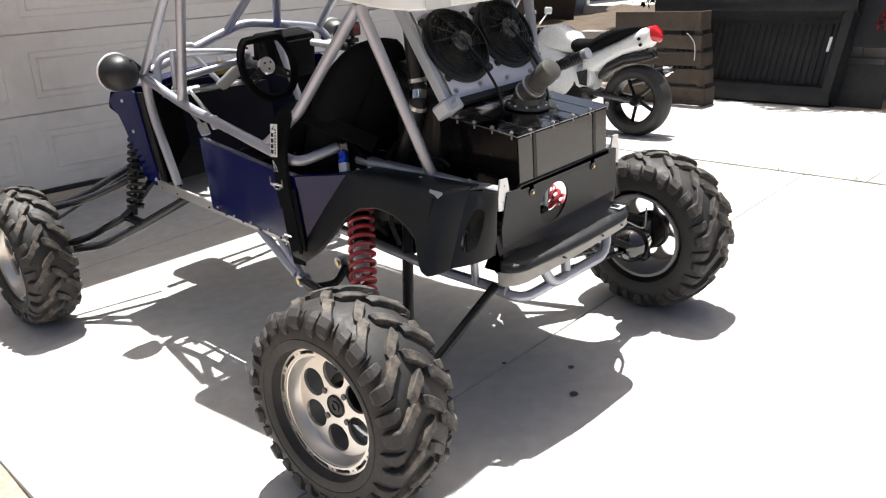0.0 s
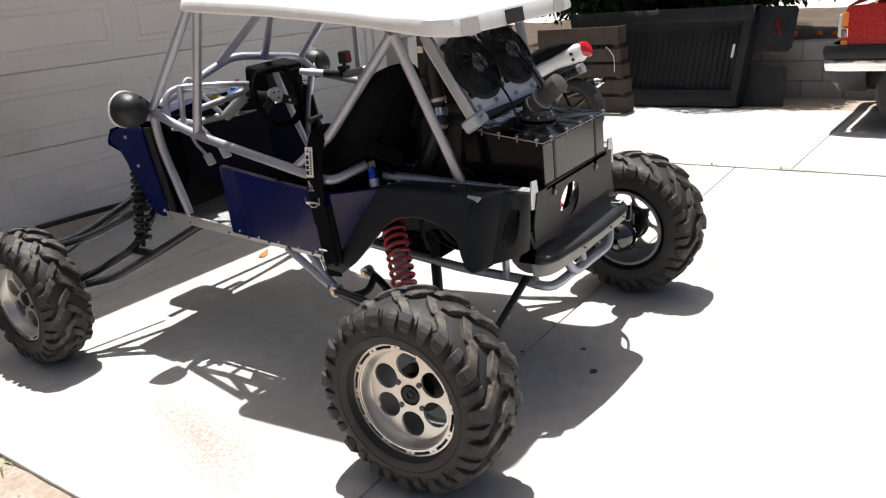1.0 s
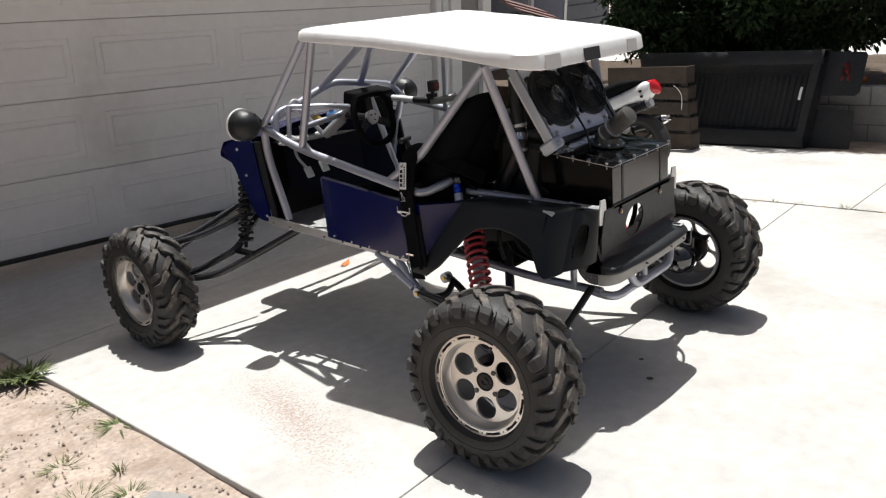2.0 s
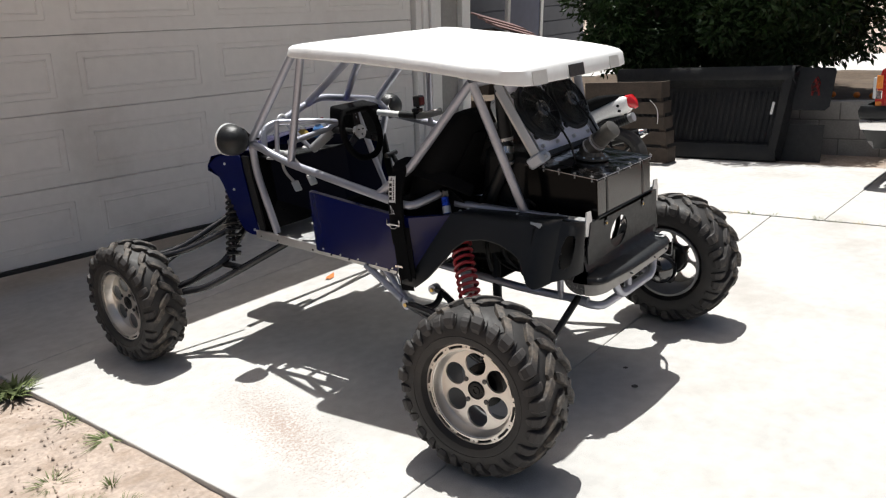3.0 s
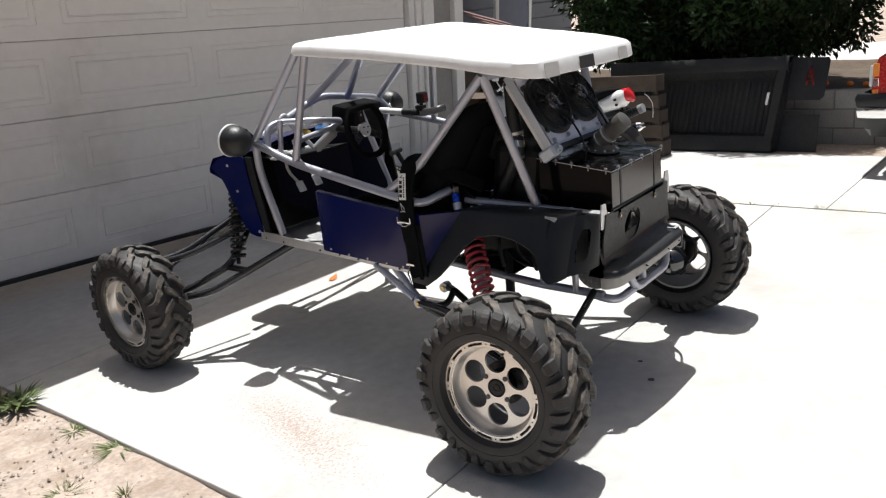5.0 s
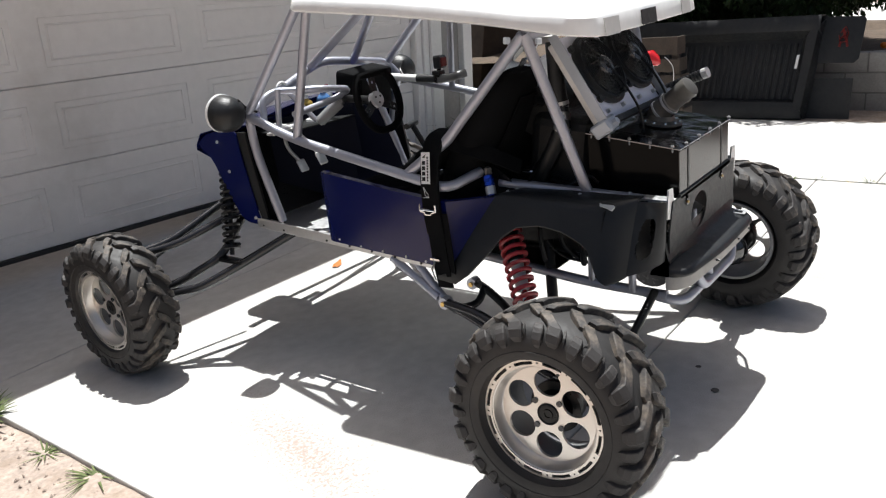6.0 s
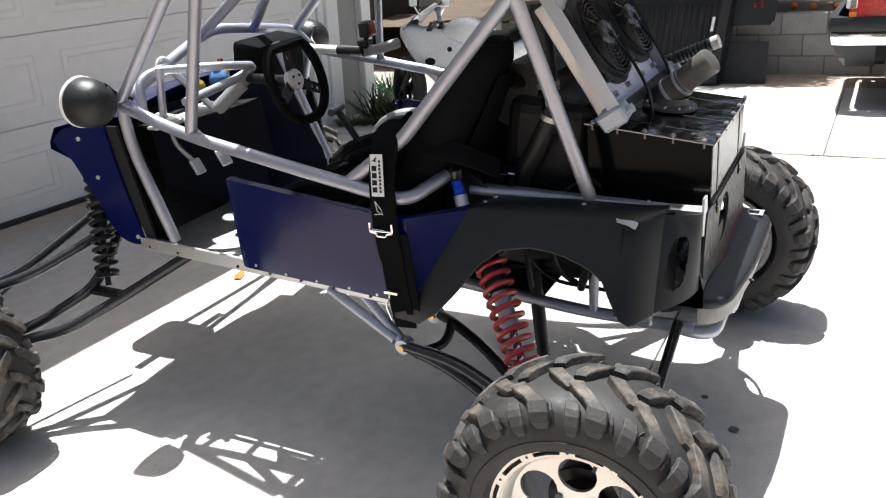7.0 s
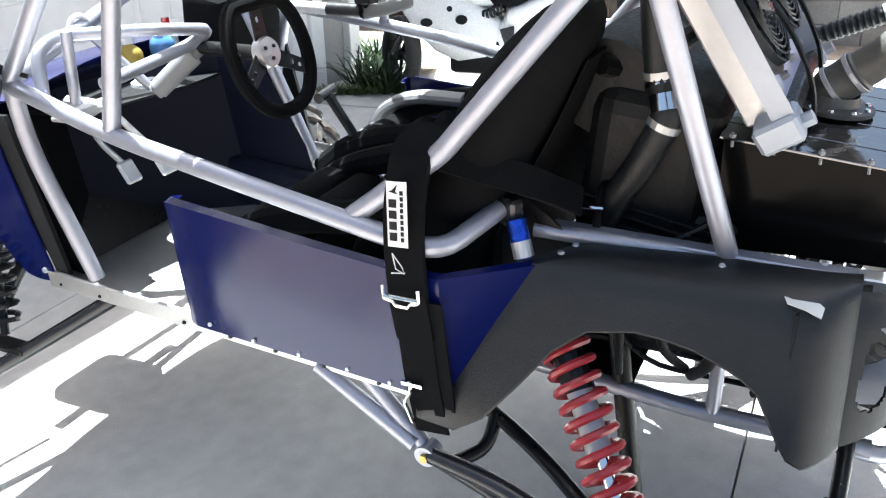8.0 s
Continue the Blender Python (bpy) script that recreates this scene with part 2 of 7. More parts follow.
CHROME = mat("bright_chrome", (0.8, 0.8, 0.8), 0.1, metal=1.0, var=0.03, rvar=0.04)
WHITE_ROOF = mat("white_fibreglass", (0.80, 0.80, 0.79), 0.45, var=0.05, scale=3, bump=0.05, bscale=24, dirt=(0.62, 0.61, 0.58), dscale=4, dlow=0.55, dhigh=0.9)
GREY_TAPE = mat("grey_tape", (0.58, 0.575, 0.56), 0.5, var=0.06)
BLACK_TAPE = mat("black_tape", (0.03, 0.03, 0.032), 0.6, var=0.1)
GREY_PIPE = mat("weathered_grey_pipe", (0.075, 0.071, 0.064), 0.42, var=0.2, scale=9, dirt=(0.14, 0.13, 0.112), dscale=9, dlow=0.5, dhigh=0.8)
BRASS = mat("yellow_zinc", (0.60, 0.40, 0.13), 0.3, metal=0.9)
PALE_METAL = mat("pale_grey_metal", (0.50, 0.52, 0.52), 0.45, metal=0.25, var=0.06, scale=8, bump=0.04, bscale=90)
GREY_BAND = mat("dull_grey_band", (0.36, 0.345, 0.32), 0.6, var=0.08, scale=6, bump=0.06, bscale=120, dirt=(0.26, 0.245, 0.22), dscale=14)
PIPING = mat("grey_vinyl_piping", (0.10, 0.10, 0.105), 0.5)
SIDING = mat("dark_painted_siding", (0.125, 0.128, 0.14), 0.8, var=0.12, scale=2, bump=0.15, bscale=60)
SLATE = mat("dark_slate_panel", (0.0045, 0.006, 0.016), 0.5, var=0.08, scale=3, spec=0.12)
GREY_MATT = mat("matt_grey_metal", (0.24, 0.24, 0.245), 0.55, metal=0.3, var=0.06)
WHITE_PAINT = mat("white_gloss_paint", (0.80, 0.80, 0.79), 0.25, var=0.03, coat=0.4)
RED_PAINT = mat("red_truck_paint", (0.40, 0.012, 0.010), 0.25, var=0.06, coat=0.5)
RED_LENS = mat("red_lens", (0.55, 0.015, 0.02), 0.15, coat=0.6)
AMBER = mat("amber_lens", (0.75, 0.24, 0.04), 0.2, coat=0.5)
WOOD = mat("weathered_wood", (0.060, 0.045, 0.035), 0.9, var=0.3, scale=7, bump=0.5, bscale=60, rnd=0.25)
BLOCK = mat("grey_block", (0.33, 0.315, 0.30), 0.95, var=0.14, scale=6, bump=0.6, bscale=130, rnd=0.12)
MORTAR = mat("mortar", (0.2, 0.19, 0.18), 1.0, var=0.15, scale=8, bump=0.4)
BARK = mat("bark", (0.075, 0.058, 0.045), 0.95, var=0.3, scale=12, bump=0.8, bscale=40)
LEAF = mat("citrus_leaf", (0.017, 0.040, 0.008), 0.5, var=0.45, scale=3, rvar=0.05, spec=0.3)
WEED = mat("weed_leaf", (0.11, 0.14, 0.045), 0.8, var=0.35, scale=9)
DRY_GRASS = mat("dry_grass", (0.45, 0.36, 0.17), 1.0, var=0.25, scale=6)
ORANGE = mat("orange_peel", (0.70, 0.20, 0.02), 0.5, var=0.12, scale=20)

# ---- ground and driveway ----
_bm = bmesh.new()
bmesh.ops.create_grid(_bm, x_segments=2, y_segments=2, size=400)
for _v in _bm.verts:
    _v.co.z = -0.12
tagged(part("ground", _bm, DIRT), label="bare pale dry soil reaching to the horizon", category="ground", kind="structure")


def yard():
    bm = bmesh.new()
    nx, ny = 40, 90
    rows = []
    for j in range(ny + 1):
        y = -4.0 + 9.0 * j / ny
        row = []
        for i in range(nx + 1):
            x = -5.6 + 4.06 * i / nx
            z = -0.026 + 0.016 * noise.noise((x * 2.1, y * 2.1, 0)) + 0.012 * noise.noise((x * 9, y * 9, 3))
            row.append((x, y, z))
        rows.append(row)
    surface(bm, rows)
    tagged(part("yard_soil", bm, DIRT, smooth=True), label="dry crumbly yard soil beside the driveway", category="soil", kind="structure")


yard()

driveway = thing("driveway", "pale sunlit concrete driveway slabs with worn joints", "driveway", kind="structure")


# beyond the long joint at x = 3 the ground falls away a little
FALL = Matrix.Translation((3.0, 0, 0)) @ pose(0, 0, 0, 0, 2.8, 0) @ Matrix.Translation((-3.0, 0, 0))


def slab(x0, x1, y0, y1):
    bm = bmesh.new()
    g = 0.005
    box(bm, ((x0 + x1) / 2, (y0 + y1) / 2, -0.06), (x1 - x0 - g, y1 - y0 - g, 0.12), bev=0.006, seg=2)
    ob = part("slab", bm, CONCRETE, driveway)
    if x0 > 3:
        ob.matrix_world = FALL


for _x0, _x1, _ys in ((-1.59, 2.988, (-9.0, -4.2, 0.15, 2.8, 5.2)), (3.012, 6.02, (-9.0, -3.3, -0.22, 2.8, 5.2))):
    for _a, _b in zip(_ys, _ys[1:]):
        slab(_x0, _x1, _a, _b)

# ---- garage ----
GAR = pose(3.182, 3.899, 0.041, 3.1, 2.02, -4.22)     # the driveway is not level: the upright front leans to it
SEC, DOOR_W = 0.533, 4.67


def garage():
    g = thing("garage_door", "cream sectional garage door with long raised panels, closed", "garage door", GAR, kind="structure")
    n = 4
    for k in range(4):
        sec = bmesh.new()
        z0, z1 = k * SEC + 0.0015, (k + 1) * SEC - 0.0015
        box(sec, (-DOOR_W / 2, 0.02, (z0 + z1) / 2), (DOOR_W, 0.04, z1 - z0), bev=0.006)
        ob = part("section", sec, DOOR_PAINT, g)
        for i in range(n):
            cx = -0.603 - 1.152 * (n - 1 - i)
            cz = (z0 + z1) / 2 - 0.008
            w, h = 0.975, 0.31
            bm = bmesh.new()
            rows = []
            for d, off in ((0.0, 0.003), (0.012, -0.009), (0.028, -0.009), (0.046, 0.004), (0.064, -0.006)):
                a, b = w / 2 - d, h / 2 - d
                rows.append([(cx - a, -off, cz - b), (cx + a, -off, cz - b), (cx + a, -off, cz + b), (cx - a, -off, cz + b)])
            surface(bm, [[Vector((p[0], p[1] - 0.0015, p[2])) for p in r] for r in rows], closed=True)
            bm.verts.ensure_lookup_table()
            bm.faces.new(bm.verts[-4:])
            part("panel", bm, DOOR_PAINT, ob)
    bk = bmesh.new()
    box(bk, (-DOOR_W / 2, 0.055, 2 * SEC), (DOOR_W, 0.026, 4 * SEC + 0.06))
    part("door_backing", bk, BLACK_METAL, g)
    st = bmesh.new()
    box(st, (-DOOR_W / 2, 0.0, -0.012), (DOOR_W, 0.05, 0.03), bev=0.004)
    part("bottom_seal", st, BLACK_PLASTIC, g)
    w = thing("wall_garage", "grey stucco garage wall with white trim", "wall", GAR, kind="structure")
    bm = bmesh.new()
    box(bm, (0.52, 0.16, 1.2), (0.50, 0.4, 2.9))
    part("pier", bm, STUCCO, w)
    bm = bmesh.new()
    box(bm, (-DOOR_W / 2, 0.16, 2.4), (DOOR_W + 0.3, 0.4, 0.5))
    part("header", bm, STUCCO, w)
    bm = bmesh.new()
    box(bm, (-DOOR_W - 1.7, 0.16, 1.2), (3.2, 0.4, 2.9))
    part("pier", bm, STUCCO, w)
    for x, wd, y, dp in ((0.055, 0.08, 0.0, 0.12), (0.135, 0.075, -0.015, 0.14), (0.25, 0.15, -0.03, 0.17), (0.722, 0.135, -0.05, 0.12), (-DOOR_W - 0.07, 0.14, 0, 0.12)):
        bm = bmesh.new()
        box(bm, (x, y, 1.08), (wd, dp, 2.30), bev=0.006)
        part("trim_board", bm, WHITE_TRIM, w)
    # side wall that goes back behind the pier, and the eave
    bm = bmesh.new()
    box(bm, (0.60, 3.4, 1.2), (0.3, 6.0, 2.9))
    part("side_wall", bm, STUCCO, w)
    e = thing("roof_eave", "deep garage roof eave above the door", "roof", GAR, kind="structure")
    bm = bmesh.new()
    box(bm, (-3.19, 1.26, 2.70), (8.26, 4.5, 0.14))
    part("roof_deck", bm, WHITE_TRIM, e)
    lamp = thing("wall_lantern", "small white glass wall lantern on the pier", "lamp", GAR)
    bm = bmesh.new()
    box(bm, (0.61, -0.10, 1.93), (0.16, 0.10, 0.22), bev=0.01)
    part("glass_box", bm, WHITE_TRIM, lamp)
    bm = bmesh.new()
    for dx in (-0.08, 0.0, 0.08):
        box(bm, (0.61 + dx, -0.155, 1.93), (0.01, 0.012, 0.22))
    for dz in (-0.115, 0.115):
        box(bm, (0.61, -0.10, 1.93 + dz), (0.19, 0.13, 0.02), bev=0.004)
    part("lantern_frame", bm, ALU, lamp)


garage()

# ---- the buggy: heading +y, rear axle at y = 0, centre line x = 0 ----
buggy = thing("sand_buggy", "dark blue tube-frame sand buggy with white roof on concrete driveway", "buggy")
FRONT_Y = 2.278


TYRE = [(0.0, 0.327), (0.05, 0.326), (0.087, 0.321), (0.115, 0.309), (0.133, 0.287), (0.140, 0.258), (0.142, 0.232), (0.134, 0.211)]


def tyre_curve(R, W, lip):
    """Half the section, from the crown to the bead at the rim's lip."""
    return [(a * W / 0.284, b * R / 0.345) for a, b in TYRE] + [(lip + 0.004, 0.199), (lip - 0.012, 0.184)]


def tyre_mesh(R, W, lip):
    """The carcass of a tyre, turned round local z."""
    bm = bmesh.new()
    curve = tyre_curve(R, W, lip)
    lathe(bm, [(r, -a) for a, r in curve[::-1]] + [(r, a) for a, r in curve[1:]], None, 72)
    for r, a in ((0.240, 0.1415),):
        k, w = R / 0.345, W / 0.284
        lathe(bm, [(r * k - 0.003, a * w - 0.001), (r * k, a * w + 0.0025), (r * k + 0.003, a * w - 0.001)], None, 60)
    return bm


def lug_mesh(R, W, lip, side, us, skew, width, height):
    """One tread lug that follows the carcass from the crown over the shoulder."""
    curve = tyre_curve(R, W, lip)
    bm = bmesh.new()
    g = []
    for i, u in enumerate(us):
        f = max(u, 0) * 5.6
        j = min(int(f), 5)
        p = Vector(curve[j]).lerp(Vector(curve[j + 1]), f - j)
        d = Vector(curve[j + 1]) - Vector(curve[j])
        n = Vector((-d.y, d.x)).normalized()
        if u < 0:
            p.x = u * 0.1
        row = []
        hw, h = width[i] / 2 / R, height[i]
        for da, hh in ((-hw * 1.22, -0.005), (-hw * 1.04, h * 0.85), (-hw * 0.86, h), (hw * 0.86, h), (hw * 1.04, h * 0.85), (hw * 1.22, -0.005)):
            q = p + n * hh
            a = side * skew[i] + da
            row.append(bm.verts.new((q.y * math.cos(a), q.y * math.sin(a), side * q.x)))
        g.append(row)
    for A, B in zip(g, g[1:]):
        for j in range(5):
            bm.faces.new((A[j], A[j + 1], B[j + 1], B[j]))
    bm.faces.new(g[0])
    bm.faces.new(g[-1][::-1])
    return bm


def tread(rim, R, W, lip, way, n=15):
    """All lugs of one tyre, on shared meshes; the crown ends lead towards way."""
    kinds = (
        ("tread_lug", LUG, 0.0, (0.14, 0.22, 0.32, 0.42, 0.52, 0.62, 0.72, 0.82), (0.20, 0.185, 0.13, 0.055, 0.01, 0.0, -0.005, -0.01), (0.028, 0.038, 0.040, 0.040, 0.046, 0.048, 0.045, 0.030), (0.014, 0.019, 0.019, 0.020, 0.022, 0.022, 0.015, 0.003)),
        ("crown_lug", LUG, 0.36, (-0.14, -0.04, 0.06, 0.16, 0.24), (0.27, 0.25, 0.21, 0.14, 0.09), (0.026, 0.036, 0.038, 0.038, 0.026), (0.012, 0.019, 0.020, 0.019, 0.012)),
        ("shoulder_lug", LUG, 0.46, (0.40, 0.46, 0.54, 0.64, 0.74, 0.84, 0.90), (0.03, 0.02, 0.005, 0.0, -0.004, -0.006, -0.008), (0.020, 0.030, 0.034, 0.036, 0.034, 0.028, 0.016), (0.003, 0.009, 0.012, 0.014, 0.013, 0.008, 0.001)),
        ("shoulder_rib", RUBBER, 0.76, (0.42, 0.50, 0.58, 0.66, 0.72), (0.04, 0.025, 0.01, 0.0, -0.01), (0.005, 0.008, 0.009, 0.008, 0.005), (0.003, 0.007, 0.008, 0.006, 0.001)),
    )
    for side in (1, -1):
        for name, material, off, us, skew, width, height in kinds:
            src = part(name, lug_mesh(R, W, lip, side, us, [side * way * k for k in skew], width, height), material, rim)
            for j in range(n):
                a = (j + way * off + (0.5 if side < 0 else 0)) * 360 / n
                ob = src if j == 0 else new(name, src.data)
                ob.parent = rim
                ob.matrix_basis = pose(0, 0, 0, 0, 0, a + random.uniform(-0.7, 0.7))


def wheel(name, m, R, W, lip, way, label):
    """An alloy wheel whose outer side is local +z, with its tyre, cap and nuts."""
    bm = bmesh.new()
    face = lip - 0.040
    holes = [circle(0.0445, 20, 0.104 * math.cos(a), 0.104 * math.sin(a)) for a in [math.radians(60 * i + 12) for i in range(6)]]
    nuts = [circle(0.0085, 8, 0.057 * math.cos(a), 0.057 * math.sin(a)) for a in [math.radians(90 * i + 30) for i in range(4)]]
    plate(bm, circle(0.156, 48), holes, 0.010, Matrix.Translation((0, 0, face - 0.010)))
    lathe(bm, [(0.156, face - 0.01), (0.156, face), (0.160, face + 0.004), (0.168, lip - 0.012), (0.170, lip - 0.002), (0.173, lip), (0.176, lip - 0.002), (0.176, lip - 0.02)], None, 56)
    rim = part(name, bm, MACHINED, buggy, label, smooth=True)
    rim.matrix_world = m
    # the barrel is coloured darker than the rim to stand for its shade
    bm = bmesh.new()
    lathe(bm, [(0.174, -lip - 0.02), (0.186, -lip - 0.02), (0.188, -lip - 0.01), (0.180, -lip + 0.0), (0.176, -lip + 0.02), (0.162, -lip + 0.05), (0.160, face - 0.012), (0.154, face - 0.012), (0.156, -lip + 0.05), (0.170, -lip + 0.02), (0.174, -lip - 0.02)], None, 56)
    part("barrel", bm, GREY_MATT, rim, "inner barrel in a darker grey for the shade inside", smooth=True)
    ring = bmesh.new()
    slots = []
    for i in range(12):
        a = i * math.tau / 12
        pts = []
        for d, r in ((-0.17, 0.181), (0, 0.181), (0.17, 0.181), (0.17, 0.191), (0, 0.191), (-0.17, 0.191)):
            pts.append((r * math.cos(a + d), r * math.sin(a + d)))
        slots.append(pts)
    bolts = [circle(0.0035, 6, 0.186 * math.cos((i + 0.5) * math.tau / 12), 0.186 * math.sin((i + 0.5) * math.tau / 12)) for i in range(12)]
    plate(ring, circle(0.197, 72), [circle(0.174, 72)] + slots + bolts, 0.009, Matrix.Translation((0, 0, lip - 0.006)))
    part("beadlock_ring", ring, MACHINED, rim)
    back = bmesh.new()
    lathe(back, [(0.175, lip - 0.008), (0.196, lip - 0.008)], None, 48)
    part("ring_recess", back, BLACK_METAL, rim)
    part("tyre", tyre_mesh(R, W, lip), RUBBER, rim, "black knobbly mud tyre with pale dust", smooth=True)
    tread(rim, R, W, lip, way)
    k, w = R / 0.345, W / 0.284
    for j in range(5):
        mk = bmesh.new()
        a0 = (3 * j + way * 0.22) * math.tau / 15
        ring_pts = []
        for q in range(18):
            b = q * math.tau / 18
            a = a0 + 0.045 * math.cos(b)
            r = (0.3065 + 0.0125 * math.sin(b)) * k
            ring_pts.append((r * math.cos(a), r * math.sin(a), (0.1185 - 0.015 * math.sin(b)) * w))
        tube(mk, ring_pts, 0.0016, 4, 0, closed=True)
        part("oval_mark", mk, RUBBER, rim)
    cap = bmesh.new()
    lathe(cap, [(0.036, face - 0.001), (0.036, face + 0.003), (0.032, face + 0.005), (0.029, face + 0.002), (0.017, face + 0.002), (0.016, face + 0.005), (0.011, face + 0.005), (0.010, face + 0.002), (0.001, face + 0.002)], None, 24)
    part("centre_cap", cap, BLACK_METAL, rim, "black centre cap", smooth=True)
    for i in range(4):
        a = math.radians(90 * i + 30)
        nb = bmesh.new()
        rod(nb, (0.057 * math.cos(a), 0.057 * math.sin(a), face - 0.002), (0.057 * math.cos(a), 0.057 * math.sin(a), face + 0.004), 0.0095, 12)
        part("lug_nut", nb, DARK_STEEL, rim)
    vb = bmesh.new()
    rod(vb, (0.163 * math.cos(4.1), 0.163 * math.sin(4.1), face), (0.150 * math.cos(4.1), 0.150 * math.sin(4.1), face + 0.03), 0.005, 8)
    part("valve_stem", vb, DARK_STEEL, rim)
    hub = bmesh.new()
    lathe(hub, [(0.001, -0.09), (0.066, -0.09), (0.075, -0.07), (0.075, -0.02), (0.085, -0.015), (0.085, 0.0), (0.06, 0.005), (0.05, face - 0.012)], None, 24)
    part("hub", hub, BLACK_METAL, rim, "black brake hub", smooth=True)
    return rim


def wheel_pose(x, y, z, s, spin, steer=0.0, camber=0.0):
    return pose(x, y, z, 0, camber, steer) @ Matrix(((0, 0, s, 0), (1, 0, 0, 0), (0, s, 0, 0), (0, 0, 0, 1))) @ pose(0, 0, 0, 0, 0, spin)


RR_X, RF_X = 0.897, 1.007
wheel("rear_wheel", wheel_pose(-RR_X + 0.010, 0.016, 0.334, -1, 18, 4.5, 4.0), 0.337, 0.264, 0.094, 1, "silver alloy wheel with six round holes")
wheel("rear_wheel", wheel_pose(0.825, 0, 0.339, 1, 40), 0.339, 0.264, 0.094, -1, "silver alloy wheel with six round holes")
wheel("front_wheel", wheel_pose(-RF_X, FRONT_Y, 0.334, -1, 25, 0), 0.334, 0.222, 0.090, 1, "silver alloy wheel with six round holes")
wheel("front_wheel", wheel_pose(RF_X, FRONT_Y, 0.334, 1, 55, 0), 0.334, 0.222, 0.090, -1, "silver alloy wheel with six round holes")

TR = 0.0195


def ctube(name, pts, r=TR, bend=0.07, material=None, label="", seg=12):
    bm = bmesh.new()
    tube(bm, pts, r, seg, bend)
    return part(name, bm, material or SILVER, buggy, label, smooth=True)


# cage
for s in (-1, 1):
    ctube("windscreen_pillar", [(s * 0.5 if s < 0 else 0.44, 1.315, 1.565), (s * 0.515 if s < 0 else 0.478, 1.70 if s < 0 else 1.74, 1.15 if s < 0 else 1.22)])
    if s < 0:
        ctube("door_post", [(-0.5, 1.255, 1.56), (-0.51, 1.424, 1.04)])
        ctube("side_bar", [(-0.518, 1.715, 1.135), (-0.512, 1.43, 1.037), (-0.536, 0.74, 0.912), (-0.52, 0.64, 0.885), (-0.375, 0.585, 0.918)], bend=0.1)
    else:
        ctube("door_post", [(0.365, 1.205, 1.55), (0.465, 1.317, 1.085)], r=0.015)
        ctube("side_bar", [(0.50, 1.715, 1.14), (0.465, 1.32, 1.088), (0.48, 1.04, 1.035), (0.536, 0.74, 0.935), (0.52, 0.64, 0.895), (0.375, 0.585, 0.918)], bend=0.1)
    ctube("front_down_tube", [(s * 0.515, 1.705, 1.15), (s * 0.52, 1.70 if s < 0 else 1.77, 0.99), (s * 0.512, 1.607 if s < 0 else 1.86, 0.655)], bend=0.15)
    ctube("rear_diagonal", [(s * 0.42, 0.33, 1.415), (s * 0.487, 0.642, 1.06), (s * 0.525, 0.83, 0.925)], bend=0.02)
    ctube("rear_strut", [(s * 0.42, 0.325, 1.415), (s * 0.306, 0.176, 0.845)])
    ctube("roof_rail", [(s * 0.46, 1.28, 1.585), (s * 0.40, 0.32, 1.44)], r=0.016)
    ctube("upper_frame_rail", [(s * 0.335, 0.53, 0.868), (s * 0.30, 0.16, 0.842), (s * 0.295, -0.10, 0.822)], r=0.016, bend=0.1)
    ctube("lower_frame_rail", [(s * 0.30, 0.74, 0.55), (s * 0.30, 0.20, 0.50), (s * 0.28, -0.10, 0.485)], r=0.018)
    ctube("frame_upright", [(s * 0.30, 0.17, 0.84), (s * 0.30, 0.18, 0.50)], r=0.014)
    ctube("pivot_brace", [(s * 0.53, 0.95, 0.575), (s * 0.545, 0.72, 0.445)], r=0.017)
    ctube("pivot_brace", [(s * 0.52, 0.84, 0.575), (s * 0.53, 0.71, 0.44)], r=0.017)
ctube("roof_cross_tube", [(-0.5, 1.30, 1.565), (0.44, 1.30, 1.565)])
ctube("roof_cross_tube", [(-0.42, 0.325, 1.412), (0.42, 0.325, 1.412)])
ctube("cowl_hoop", [(-0.515, 1.70, 1.145), (-0.02, 1.83, 1.255), (0.10, 1.83, 1.285), (0.245, 1.77, 1.262), (0.475, 1.745, 1.222), (0.52, 1.70, 1.14)], bend=0.09)
ctube("windscreen_brace", [(-0.06, 1.29, 1.565), (-0.005, 1.83, 1.258)])
ctube("windscreen_brace", [(-0.04, 1.29, 1.565), (0.245, 1.765, 1.258)])
ctube("dash_loop", [(-0.50, 1.63, 1.09), (-0.47, 1.65, 1.20), (-0.41, 1.64, 1.222), (-0.27, 1.47, 1.212), (-0.125, 1.45, 1.185), (-0.185, 1.48, 1.155), (-0.47, 1.46, 1.135)], r=0.015, bend=0.06)
ctube("dash_post", [(-0.42, 1.60, 1.235), (-0.42, 1.63, 1.07)], r=0.013)
ctube("dash_brace", [(-0.28, 1.70, 1.20), (-0.20, 1.62, 1.05)], r=0.012)
ctube("tunnel_tube", [(0.045, 1.49, 1.235), (0.045, 1.325, 0.80)], r=0.017)


def sheet(name, rows, t, material, label="", parent=None, smooth=True):
    bm = bmesh.new()
    surface(bm, [[Vector(p) for p in r] for r in rows])
    thicken(bm, t)
    return part(name, bm, material, parent or buggy, label, smooth=smooth)


# sill bars, floor and bulkhead
for s in (-1, 1):
    bm = bmesh.new()
    a, b = Vector((s * 0.528, 1.76, 0.642)), Vector((s * 0.535, 0.72, 0.580))
    mid, d = (a + b) / 2, (b - a)
    box(bm, mid, (0.012, d.length, 0.046), axes((0, 0, 0), (1, 0, 0), d).to_3x3(), bev=0.003)
    sill = part("sill_bar", bm, ALU, buggy, "bare aluminium sill bar")
    bolts([a.lerp(b, f) + Vector((s * 0.006, 0, -0.008)) for f in (0.04, 0.17, 0.43, 0.56, 0.68, 0.80, 0.93)], (s, 0, 0), 0.0055, 0.005, BLACK_METAL, sill)
bm = bmesh.new()
